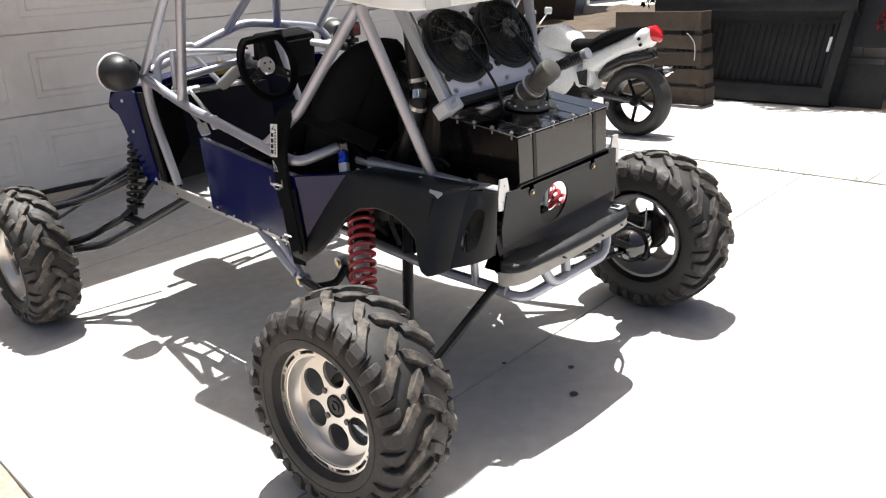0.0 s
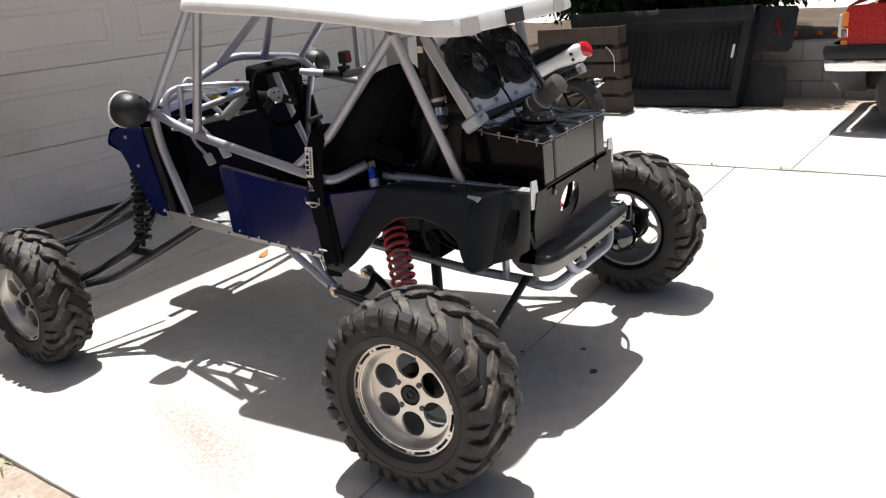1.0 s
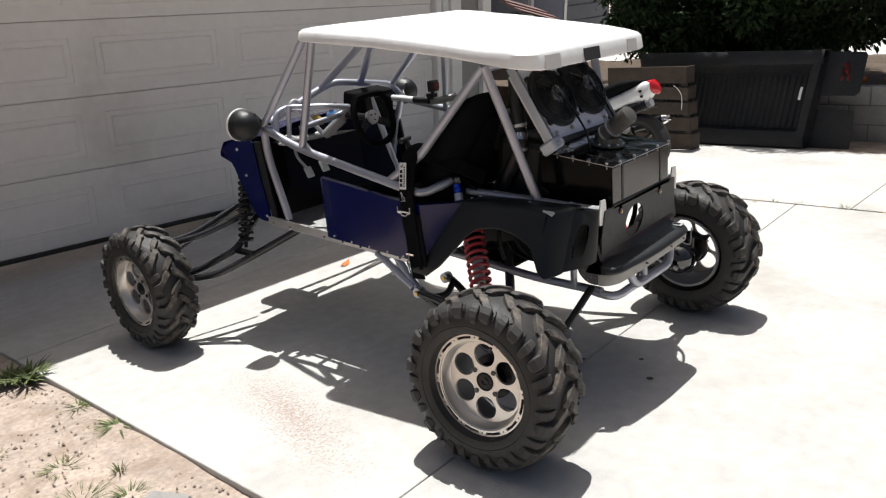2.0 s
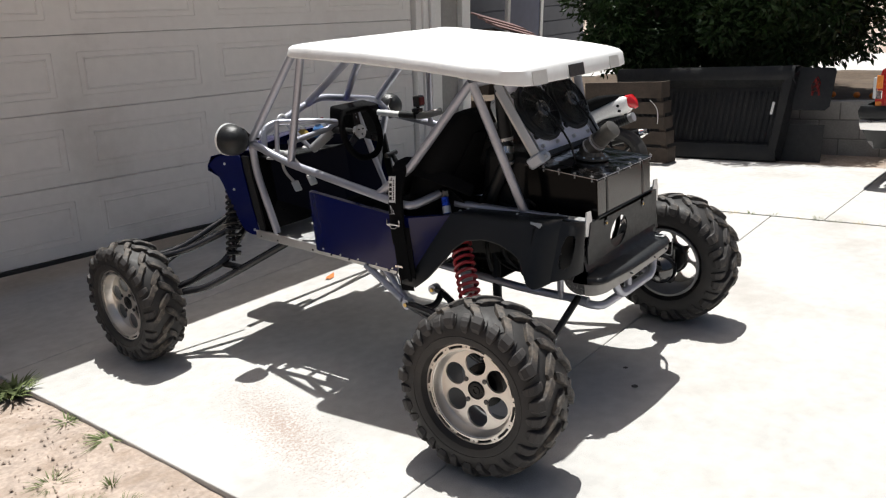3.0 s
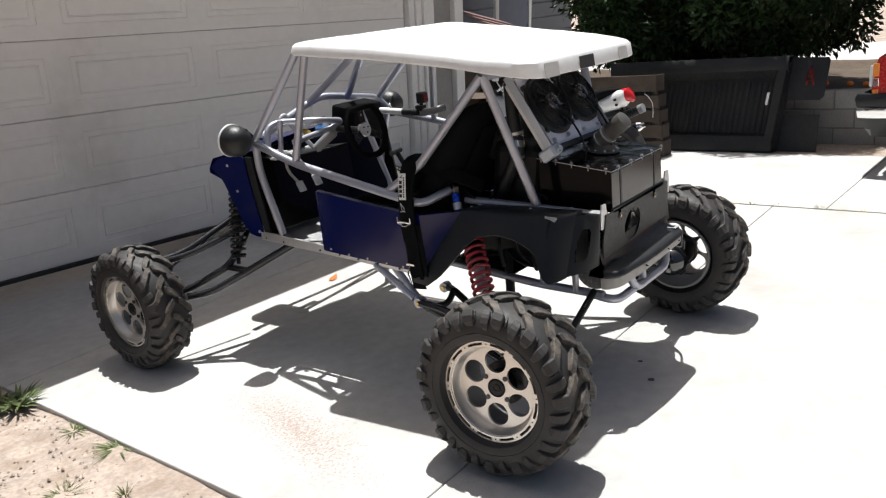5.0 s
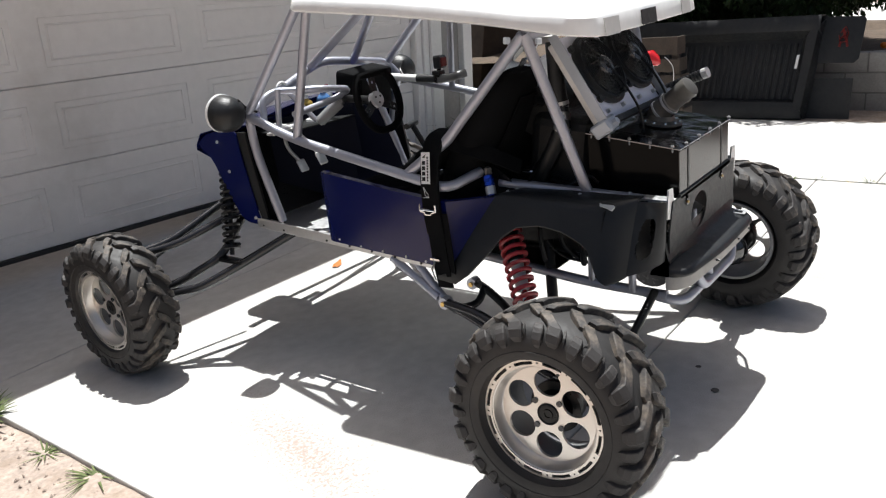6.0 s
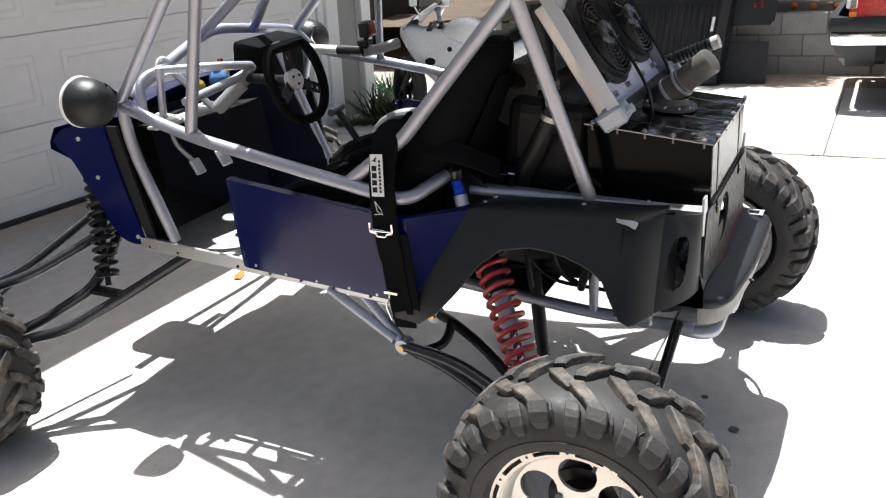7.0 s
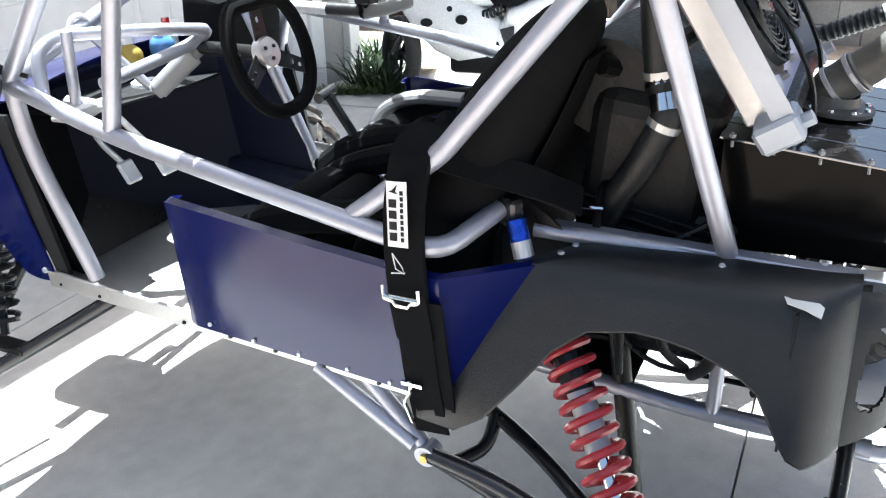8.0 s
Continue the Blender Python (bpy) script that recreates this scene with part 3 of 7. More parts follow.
box(bm, (0, 1.24, 0.605), (1.03, 1.02, 0.004), pose(0, 0, 0, 3.3).to_3x3())
part("floor_pan", bm, ALU, buggy, "aluminium floor pan")
sheet("toe_board", [[(-0.50, 1.74, 0.64), (0.50, 1.74, 0.64)], [(-0.50, 1.86, 0.78), (0.50, 1.86, 0.78)], [(-0.50, 1.93, 0.98), (0.50, 1.93, 0.98)]], 0.004, BLACK_METAL)
def nose_row(z, front, side, back):
    """A cross line of the nose at height z: pointed side tips, and a rounded lobe between them."""
    half = [(1.0, 0.0), (0.97, 0.02), (0.90, 0.03), (0.80, 0.06), (0.72, 0.16), (0.66, 0.42), (0.58, 0.66), (0.46, 0.82), (0.32, 0.92), (0.16, 0.98), (0.0, 1.0)]
    left = [(-side * u, back + (front - back) * f, z + 0.03 * f) for u, f in half]
    return left + [(-x, y, zz) for x, y, zz in left[-2::-1]]


sheet("hood", [[(-0.50 + k / 20, 1.745 + 0.085 * math.sin(math.pi * k / 20), 1.09 + 0.03 * math.sin(math.pi * k / 20)) for k in range(21)], nose_row(1.075, 2.0, 0.525, 1.93), nose_row(1.045, 2.13, 0.525, 2.075), nose_row(0.99, 2.17, 0.525, 2.12)], 0.004, BLUE, "dark blue bowed hood")
sheet("nose_cap", [nose_row(0.99, 2.17, 0.525, 2.12), nose_row(0.965, 2.18, 0.525, 2.125), nose_row(0.93, 2.13, 0.522, 2.03), nose_row(0.82, 2.07, 0.515, 1.955), nose_row(0.66, 1.98, 0.50, 1.87)], 0.004, BLUE, "dark blue bowed nose")

# nose side panels
for s in (-1, 1):
    bm = bmesh.new()
    outline = [(2.085, 1.0), (2.07, 0.972), (2.045, 0.958), (2.02, 0.945), (1.99, 0.90), (1.965, 0.845), (1.928, 0.765), (1.887, 0.69), (1.85, 0.645), (1.80, 0.632), (1.74, 0.636), (1.735, 0.66), (1.765, 0.80), (1.79, 0.96), (1.80, 1.06), (1.83, 1.075), (1.93, 1.065), (2.02, 1.045), (2.06, 1.02)]
    outline = [(p.x, p.y) for p in rounded([(y, z, 0) for y, z in outline], 0.03, 3)]
    plate(bm, outline, [], s * 0.006, side_plane(s * 0.53))
    p = part("nose_panel", bm, BLUE, buggy, "dark blue nose side panel")
    bolts([(s * 0.536, y, z) for y, z in ((1.942, 1.013), (1.893, 0.876), (1.765, 0.664))], (s, 0, 0), 0.0085, 0.006, ALU, p)
    bm = bmesh.new()
    plate(bm, [(1.80, 1.06), (1.79, 0.96), (1.765, 0.80), (1.735, 0.66), (1.69, 0.655), (1.71, 0.80), (1.735, 0.96), (1.75, 1.06)], [], s * 0.012, side_plane(s * 0.515))
    part("panel_edging", bm, BLACK_PLASTIC, buggy)

# blue door-side panels
for s in (-1, 1):
    cols = []
    for y, x, zb, zt in ((1.285, 0.505, 0.616, 0.900), (1.292, 0.522, 0.615, 0.906), (1.285, 0.538, 0.614, 0.910), (1.262, 0.545, 0.612, 0.912), (1.1, 0.547, 0.603, 0.893), (0.9, 0.549, 0.592, 0.868), (0.72, 0.549, 0.580, 0.848), (0.635, 0.545, 0.575, 0.842), (0.50, 0.43, 0.72, 0.838), (0.44, 0.385, 0.80, 0.838)):
        cols.append([(s * (x - (0.02 if k == 5 else 0)), y, zb + (zt - zb) * k / 4 if k < 5 else zt + 0.004) for k in range(6)])
    pan = sheet("side_panel", cols, 0.003, BLUE, "dark blue painted side panel")
    bolts([(s * 0.549, y, z) for y, z in ((1.22, 0.628), (1.10, 0.612), (0.98, 0.606), (0.86, 0.599), (0.76, 0.592))], (s, 0, 0), 0.0055, 0.004, ALU, pan)

# roof
def roof():
    bm = bmesh.new()
    outline, n = [], 7
    corners = ((-0.520, 0.035, 0.12), (0.452, 0.035, 0.12), (0.575, 1.275, 0.07), (-0.602, 1.275, 0.07))
    for i, (cx, cy, r) in enumerate(corners):
        sx, sy = (1 if cx > 0 else -1), (1 if cy > 0.6 else -1)
        c = Vector((cx - sx * r, cy - sy * r))
        a0 = {(-1, -1): 180, (1, -1): 270, (1, 1): 0, (-1, 1): 90}[(sx, sy)]
        for k in range(n):
            a = math.radians(a0 + 90 * k / (n - 1))
            outline.append(c + Vector((r * math.cos(a), r * math.sin(a))))
    dense = []
    for a, b in zip(outline, outline[1:] + outline[:1]):
        m = max(1, int((b - a).length / 0.08))
        dense += [a.lerp(b, k / m) for k in range(m)]
    mid = Vector((-0.01, 0.63))

    def height(p):
        f = (p.y - 0.035) / 1.24
        return 1.436 + 0.158 * f + 0.015 * math.sin(f * 3.1)

    rows = []
    for sc, up in ((0.955, -0.042), (0.985, -0.046), (1.0, -0.037), (1.0, -0.028), (0.99, 0.004), (0.97, 0.016), (0.93, 0.022), (0.80, 0.034), (0.55, 0.047), (0.25, 0.054), (0.02, 0.056)):
        row = []
        for p in dense:
            q = mid + (p - mid) * sc
            rear = max(0.0, 1 - (p.y - 0.035) / 0.25)
            u = up + (0.012 * rear if up > -0.02 else -0.010 * rear)
            wob = 0.003 * noise.noise((p.x * 6, p.y * 6, sc))
            row.append(Vector((q.x, q.y, height(q) + u * (0.75 if up < 0 else 1) + wob)))
        rows.append(row)
    surface(bm, rows, closed=True)
    bmesh.ops.holes_fill(bm, edges=[e for e in bm.edges if len(e.link_faces) == 1 and e.verts[0].co.z > 1.5])
    for f in bm.faces:
        f.smooth = True
    r = part("roof", bm, WHITE_ROOF, buggy, "white fibreglass roof with tape patches", smooth=True)
    md = r.modifiers.new("thickness", "SOLIDIFY")
    md.thickness, md.offset = 0.006, -1
    for x, w, h, m in ((-0.365, 0.105, 0.055, GREY_TAPE), (-0.08, 0.122, 0.05, BLACK_TAPE), (0.255, 0.085, 0.052, GREY_TAPE)):
        tb = bmesh.new()
        box(tb, (x, 0.0325, 1.424), (w, 0.002, h), pose(0, 0, 0, -7, 2 * random.random(), 0).to_3x3())
        part("tape_patch", tb, m, r)


roof()

# round lamps at the cowl
for s in (-1, 1):
    m = axes((-0.612, 1.745, 1.163) if s < 0 else (0.60, 1.775, 1.165), (1, 0, 0), (0, -0.10, 1)) @ Matrix.Scale(1.1, 4)
    bm = bmesh.new()
    lathe(bm, [(0.001, 0.085), (0.025, 0.083), (0.05, 0.07), (0.066, 0.045), (0.072, 0.015), (0.073, -0.012)], m, 28)
    lamp = part("spot_lamp", bm, BLACK_PLASTIC, buggy, "round black lamp with white rim", smooth=True)
    bm = bmesh.new()
    lathe(bm, [(0.0725, -0.010), (0.0755, -0.012), (0.076, -0.020), (0.072, -0.026), (0.060, -0.027), (0.001, -0.022)], m, 28)
    part("lamp_rim", bm, WHITE_PAINT, lamp, "white lamp rim", smooth=True)
    bm = bmesh.new()
    tube(bm, [m @ Vector((s * -0.03, 0.05, 0.06)), (s * 0.565, 1.70, 1.215), (s * 0.525, 1.70, 1.17), (s * 0.50, 1.66, 1.15)], 0.006, 6, 0.02)
    box(bm, (s * 0.56, 1.71, 1.17), (0.06, 0.03, 0.02), bev=0.004)
    part("lamp_bracket", bm, BLACK_METAL, lamp)

# ---- rear fenders ----
def fender(s):
    ARCH = ((-0.12, 0.655), (-0.06, 0.632), (-0.02, 0.612), (0.01, 0.604), (0.035, 0.618), (0.058, 0.65), (0.075, 0.685), (0.10, 0.715), (0.16, 0.738), (0.218, 0.757), (0.30, 0.762), (0.385, 0.748), (0.445, 0.704), (0.50, 0.635), (0.56, 0.568), (0.625, 0.523), (0.70, 0.53), (0.72, 0.545))

    def low(y):
        for (a, za), (b, zb) in zip(ARCH, ARCH[1:]):
            if y <= b:
                return za + (zb - za) * (y - a) / (b - a)
        return 0.545

    def top(y):
        return 0.838 if y < 0.50 else 0.838 - (y - 0.50) * 1.32

    cols = []
    ys = [-0.036, -0.034, -0.030, -0.024, -0.016, -0.007, 0.002, 0.012, 0.022, 0.034, 0.047, 0.06, 0.09, 0.12, 0.16, 0.20, 0.25, 0.30, 0.345, 0.385, 0.415, 0.445, 0.47, 0.50, 0.53, 0.56, 0.59, 0.625, 0.66, 0.70]
    for y in ys:
        zt, zb = top(y), low(y)
        zt = max(zt, zb + 0.012)
        back = 0.060 * (max(0, 0.050 - y) / 0.086) ** 2.2
        front = min(1.0, max(0.0, (y - 0.42) / 0.12))
        deck = [(0.322, 0.856), (0.37, 0.858), (0.396, 0.855), (0.413, 0.848)]
        col = []
        for x, z in deck:
            xx = x - back * (x - 0.3) / 0.13
            col.append((s * (xx + front * (0.435 + (0.838 - zt) * 0.36 - x)), y, min(z, zt + (z - 0.838) * (1 - front))))
        for k in range(7):
            z = zt + (zb - zt) * k / 6
            lean = 0.430 + (0.838 - z) * 0.47 - (0.004 if k == 0 else 0)
            lean = min(lean, 0.56)
            col.append((s * (lean - back), y, z))
        cols.append(col)
    f = sheet("rear_fender", cols, 0.006, BLACK_PLASTIC, "black textured plastic rear fender")
    # return flange along the wheel arch
    edge = [c[-1] for c in cols if c[-1][1] > -0.04 and c[-1][1] < 0.66]
    sheet("arch_flange", [edge, [(p[0] - s * 0.022, p[1], p[2] + 0.004) for p in edge], [(p[0] - s * 0.04, p[1], p[2] + 0.02) for p in edge]], 0.004, BLACK_PLASTIC, parent=f)
    # rear face with its tall opening
    first = cols[0][3:]
    bm = bmesh.new()
    g = []
    nu, nv = 34, 44
    for i in range(nu + 1):
        u = i / nu
        row = []
        for k in range(nv + 1):
            v = k / nv * (len(first) - 1)
            j = min(int(v), len(first) - 2)
            p = Vector(first[j]).lerp(Vector(first[j + 1]), v - j)
            q = Vector((s * (0.325 + 0.02 * k / nv), -0.122, 0.845 - 0.20 * k / nv))
            row.append(bm.verts.new(p.lerp(q, u) + Vector((0, -0.020 * math.sin(math.pi * u) ** 0.8, 0))))
        g.append(row)
    for i in range(nu):
        for k in range(nv):
            u, v = (i + 0.5) / nu, (k + 0.5) / nv
            if abs((u - 0.30 + (v - 0.56) * 0.16) / 0.19) ** 3 + abs((v - 0.56) / 0.27) ** 3 < 1:
                continue
            bm.faces.new((g[i][k], g[i + 1][k], g[i + 1][k + 1], g[i][k + 1]))
    thicken(bm, 0.005)
    part("fender_end", bm, BLACK_PLASTIC, f, smooth=True)
    sheet("inner_shield", [[(s * 0.31, -0.06, 0.84), (s * 0.31, -0.05, 0.60)], [(s * 0.38, 0.035, 0.84), (s * 0.39, 0.035, 0.60)], [(s * 0.44, 0.05, 0.83), (s * 0.52, 0.05, 0.62)]], 0.004, ENGINE_BLACK, parent=f)
    bm = bmesh.new()
    rod(bm, (s * 0.405, -0.020, 0.63), (s * 0.40, -0.018, 0.715), 0.024, 16)
    rod(bm, (s * 0.40, -0.018, 0.715), (s * 0.40, -0.018, 0.725), 0.029, 16)
    part("vent_canister", bm, DARK_STEEL, f, smooth=True)
    bolts([(s * x, y, 0.857) for y, x in ((0.18, 0.36), (0.44, 0.36), (0.455, 0.40))], (0, 0, 1), 0.007, 0.004, ALU, f)


for s in (-1, 1):
    fender(s)
# thin pale patch of uneven outline on top of the left fender
bm = bmesh.new()
plate(bm, [(0.0, 0.0), (0.012, -0.003), (0.052, -0.001), (0.060, -0.008), (0.058, -0.030), (0.048, -0.026), (0.035, -0.020), (0.006, -0.014)], [], 0.002, axes((-0.421, 0.074, 0.8505), (0, -1, -0.06), (1, 0, 0.42)))
part("pale_patch", bm, PALE_METAL, buggy, "small pale patch on the black fender")

# ---- tail: brackets, apron, step and bumper hoops ----
for s in (-1, 1):
    x0 = -0.296 if s < 0 else 0.335
    bm = bmesh.new()
    box(bm, (x0, -0.055, 0.826), (0.040, 0.13, 0.046), bev=0.003)
    part("rail_end", bm, ALU, buggy)
    bm = bmesh.new()
    plate(bm, [(-0.030, -0.044), (0.022, -0.054), (0.028, 0.0), (0.020, 0.052), (-0.014, 0.054), (-0.028, 0.0)], [circle(0.0025, 6, -0.01, -0.02), circle(0.0025, 6, 0.01, -0.026), circle(0.0025, 6, 0.004, 0.03)], 0.006, axes((x0, -0.118, 0.826), (1, 0, 0), (0, 0, 1)))
    part("lamp_bracket", bm, ALU, buggy, "bare aluminium bracket plate")
    bm = bmesh.new()
    rod(bm, (x0 * 0.55, -0.132, 0.80), (x0 * 0.55, -0.115, 0.80), 0.013, 12)
    box(bm, (x0 * 0.55, -0.122, 0.812), (0.03, 0.012, 0.03), bev=0.003)
    cl = part("tank_clamp", bm, DARK_STEEL, buggy)
    bm = bmesh.new()
    rod(bm, (x0 * 0.55, -0.136, 0.80), (x0 * 0.55, -0.131, 0.80), 0.005, 10)
    part("clamp_bolt", bm, BRASS, cl)

bm = bmesh.new()
plate(bm, [(-0.32, 0.60), (0.31, 0.60), (0.33, 0.66), (0.335, 0.832), (0.30, 0.838), (-0.285, 0.832), (-0.32, 0.72)], [[(-0.045 + 0.078 * math.cos(a), 0.735 + 0.064 * math.sin(a) + 0.012 * math.cos(a)) for a in [k * math.tau / 24 for k in range(24)]]], 0.006, axes((0, -0.122, 0), (1, 0, 0), (0, 0.0, 1)))
apron = part("rear_apron", bm, BLACK_PLASTIC, buggy, "black plastic rear apron with round hole")
def ledge(name, outline, inset, material, label):
    """A solid run along the tail with rounded ends; outline gives (y, z) from the apron out and back."""
    bm = bmesh.new()
    rows = []
    xs = [-0.345, -0.342, -0.335, -0.322, -0.305, -0.28, -0.24, -0.18, -0.10, 0.0, 0.10, 0.18, 0.24, 0.275, 0.295, 0.306, 0.31]
    for x in xs:
        u = max(0.0, (abs(x + 0.0175) - 0.25) / 0.0775)
        e = 0.060 * (1 - math.sqrt(max(0.0, 1 - u * u))) + 0.035 * max(0, (-0.05 - x) / 0.3) + inset
        up = 0.018 * (x + 0.34) / 0.65
        rows.append([(x * (1 - inset), y + (e if y < -0.15 else 0), z + up) for y, z in outline(x)])
    surface(bm, rows)
    for r in (0, -1):
        bm.verts.ensure_lookup_table()
        n = len(rows[0])
        bm.faces.new(bm.verts[:n] if r == 0 else bm.verts[-n:])
    return part(name, bm, material, buggy, label, smooth=True)


ledge("rear_step", lambda x: [(-0.119, 0.70), (-0.124, 0.668), (-0.134, 0.640), (-0.152, 0.622), (-0.20, 0.612), (-0.218, 0.608), (-0.227, 0.600), (-0.230, 0.590), (-0.226, 0.584), (-0.16, 0.584), (-0.119, 0.584)], 0.0, BLACK_PLASTIC, "black plastic rear step")
support = ledge("step_support", lambda x: [(-0.121, 0.583), (-0.222, 0.583), (-0.226, 0.580), (-0.225, 0.555 - 0.016 * max(0, -x) / 0.34), (-0.220, 0.551 - 0.016 * max(0, -x) / 0.34), (-0.121, 0.545)], 0.003, GREY_BAND, "dull grey band under the step")
bolts([(x, -0.217, 0.572 + 0.018 * (x + 0.34) / 0.65) for x in (-0.12, 0.10, 0.22)], (0, -1, 0), 0.004, 0.012, DARK_STEEL, support)
bm = bmesh.new()
plate(bm, [(-0.03, -0.035), (0.03, -0.035), (0.03, 0.03), (-0.03, 0.03)], [[(-0.018, -0.018), (0.018, -0.018), (0.018, 0.03), (-0.018, 0.018)]], 0.004, axes((0.262, -0.175, 0.634), (0.8, 0, 0.02), (0, 1, 0)) @ Matrix.Scale(0.75, 4))
part("step_trim", bm, ALU, buggy)
ctube("bumper_hoop", [(-0.28, -0.02, 0.485), (-0.27, -0.15, 0.46), (0.24, -0.15, 0.46), (0.26, -0.02, 0.485)], r=0.018, bend=0.09)
ctube("bumper_hoop", [(-0.16, -0.15, 0.565), (-0.13, -0.17, 0.47), (0.20, -0.17, 0.47), (0.24, -0.15, 0.565)], r=0.018, bend=0.07)
ctube("bumper_upright", [(-0.02, -0.15, 0.565), (-0.03, -0.16, 0.47)], r=0.017)

# ---- black tank box ----
def tank_box():
    bm = bmesh.new()
    g = [(-0.215, -0.118), (0.285, -0.118), (0.285, 0.215), (-0.215, 0.215)]
    lo = [(p[0], p[1], 0.825) for p in g]
    hi = [(p[0], p[1], 0.992 + (p[1] + 0.118) * 0.13) for p in g]
    surface(bm, [lo, hi], closed=True)
    bm.faces.new(bm.verts[:4])
    bm.faces.new(bm.verts[4:8])
    b = part("tank_box", bm, TANK_BLACK, buggy, "black sheet-metal tank box with bolted lid")
    m = axes((0, 0, 0), (1, 0, 0), (0, 1, 0.13))
    edges = (-0.224, -0.132, 0.0, 0.110, 0.205, 0.294)
    for a, c in zip(edges, edges[1:]):
        bm = bmesh.new()
        box(bm, Vector(((a + c) / 2, 0.048, 1.0175)), (c - a - 0.006, 0.352, 0.005), m.to_3x3(), bev=0.001)
        part("lid_strip", bm, LID, b, "mirror-like dark lid strip")
    # rear panels: reflected ground light is mixed into their black
    for a, c in ((-0.212, -0.142), (-0.122, 0.195), (0.215, 0.282)):
        bm = bmesh.new()
        box(bm, ((a + c) / 2, -0.1195, 0.91), (c - a, 0.004, 0.155), bev=0.001)
        part("rear_panel", bm, GROUND_LIT_BLACK, b, "dark rear panel with the concrete's brown reflection in its colour")
    for x in (-0.132, 0.205):
        bm = bmesh.new()
        box(bm, (x, -0.121, 0.91), (0.014, 0.004, 0.165), bev=0.001)
        part("strap", bm, BLACK_METAL, b)
    bm = bmesh.new()
    box(bm, (0.035, -0.122, 0.83), (0.51, 0.012, 0.02), bev=0.003)
    part("lower_flange", bm, BLACK_METAL, b)
    studs = [(-0.218, y) for y in (0.20, 0.13, 0.055, -0.02, -0.10)] + [(x, -0.122) for x in (-0.15, -0.03, 0.08, 0.18, 0.285)]
    for x, y in studs:
        z = 1.0 + (y + 0.118) * 0.13
        bm = bmesh.new()
        rod(bm, (x, y, z - 0.018), (x, y, z + 0.009), 0.003, 6)
        rod(bm, (x, y, z), (x, y, z + 0.006), 0.0065, 6)
        part("lid_stud", bm, GREY_MATT, b)


tank_box()


def filler():
    base = Vector((0.06, 0.055, 1.026))
    bm = bmesh.new()
    m = axes(base, (1, 0, 0), (0, 1, 0.13))
    lathe(bm, [(0.001, 0.0), (0.078, 0.0), (0.078, 0.008), (0.05, 0.012), (0.045, 0.03)], m, 28)
    fl = part("filler_flange", bm, GREY_PIPE, buggy, "round bolted filler flange", smooth=True)
    bolts([m @ Vector((0.066 * math.cos(k * math.tau / 10), 0.066 * math.sin(k * math.tau / 10), 0.008)) for k in range(10)], (0, 0, 1), 0.006, 0.006, CHROME, fl)
    d = Vector((-0.05, -0.75, 0.60)).normalized()
    st = base + Vector((0, 0.01, 0.035))
    mm = Matrix.Translation(st) @ d.to_track_quat("Z", "Y").to_matrix().to_4x4()
    bm = bmesh.new()
    lathe(bm, [(0.030, -0.03), (0.040, 0.0), (0.042, 0.012), (0.040, 0.016), (0.040, 0.060), (0.042, 0.064), (0.037, 0.068), (0.036, 0.135), (0.037, 0.14)], mm, 26)
    pipe = part("filler_pipe", bm, GREY_PIPE, buggy, "weathered grey stub pipe", smooth=True)
    bm = bmesh.new()
    lathe(bm, [(0.038, 0.115), (0.0395, 0.152), (0.037, 0.162), (0.026, 0.167), (0.001, 0.168)], mm, 26)
    part("pipe_cap", bm, GREY_PIPE, pipe, smooth=True)
    for h in (0.006, 0.05):
        bm = bmesh.new()
        lathe(bm, [(0.0415, h), (0.0435, h + 0.001), (0.0435, h + 0.009), (0.0415, h + 0.01)], mm, 24)
        part("hose_clamp", bm, ALU, pipe)


filler()

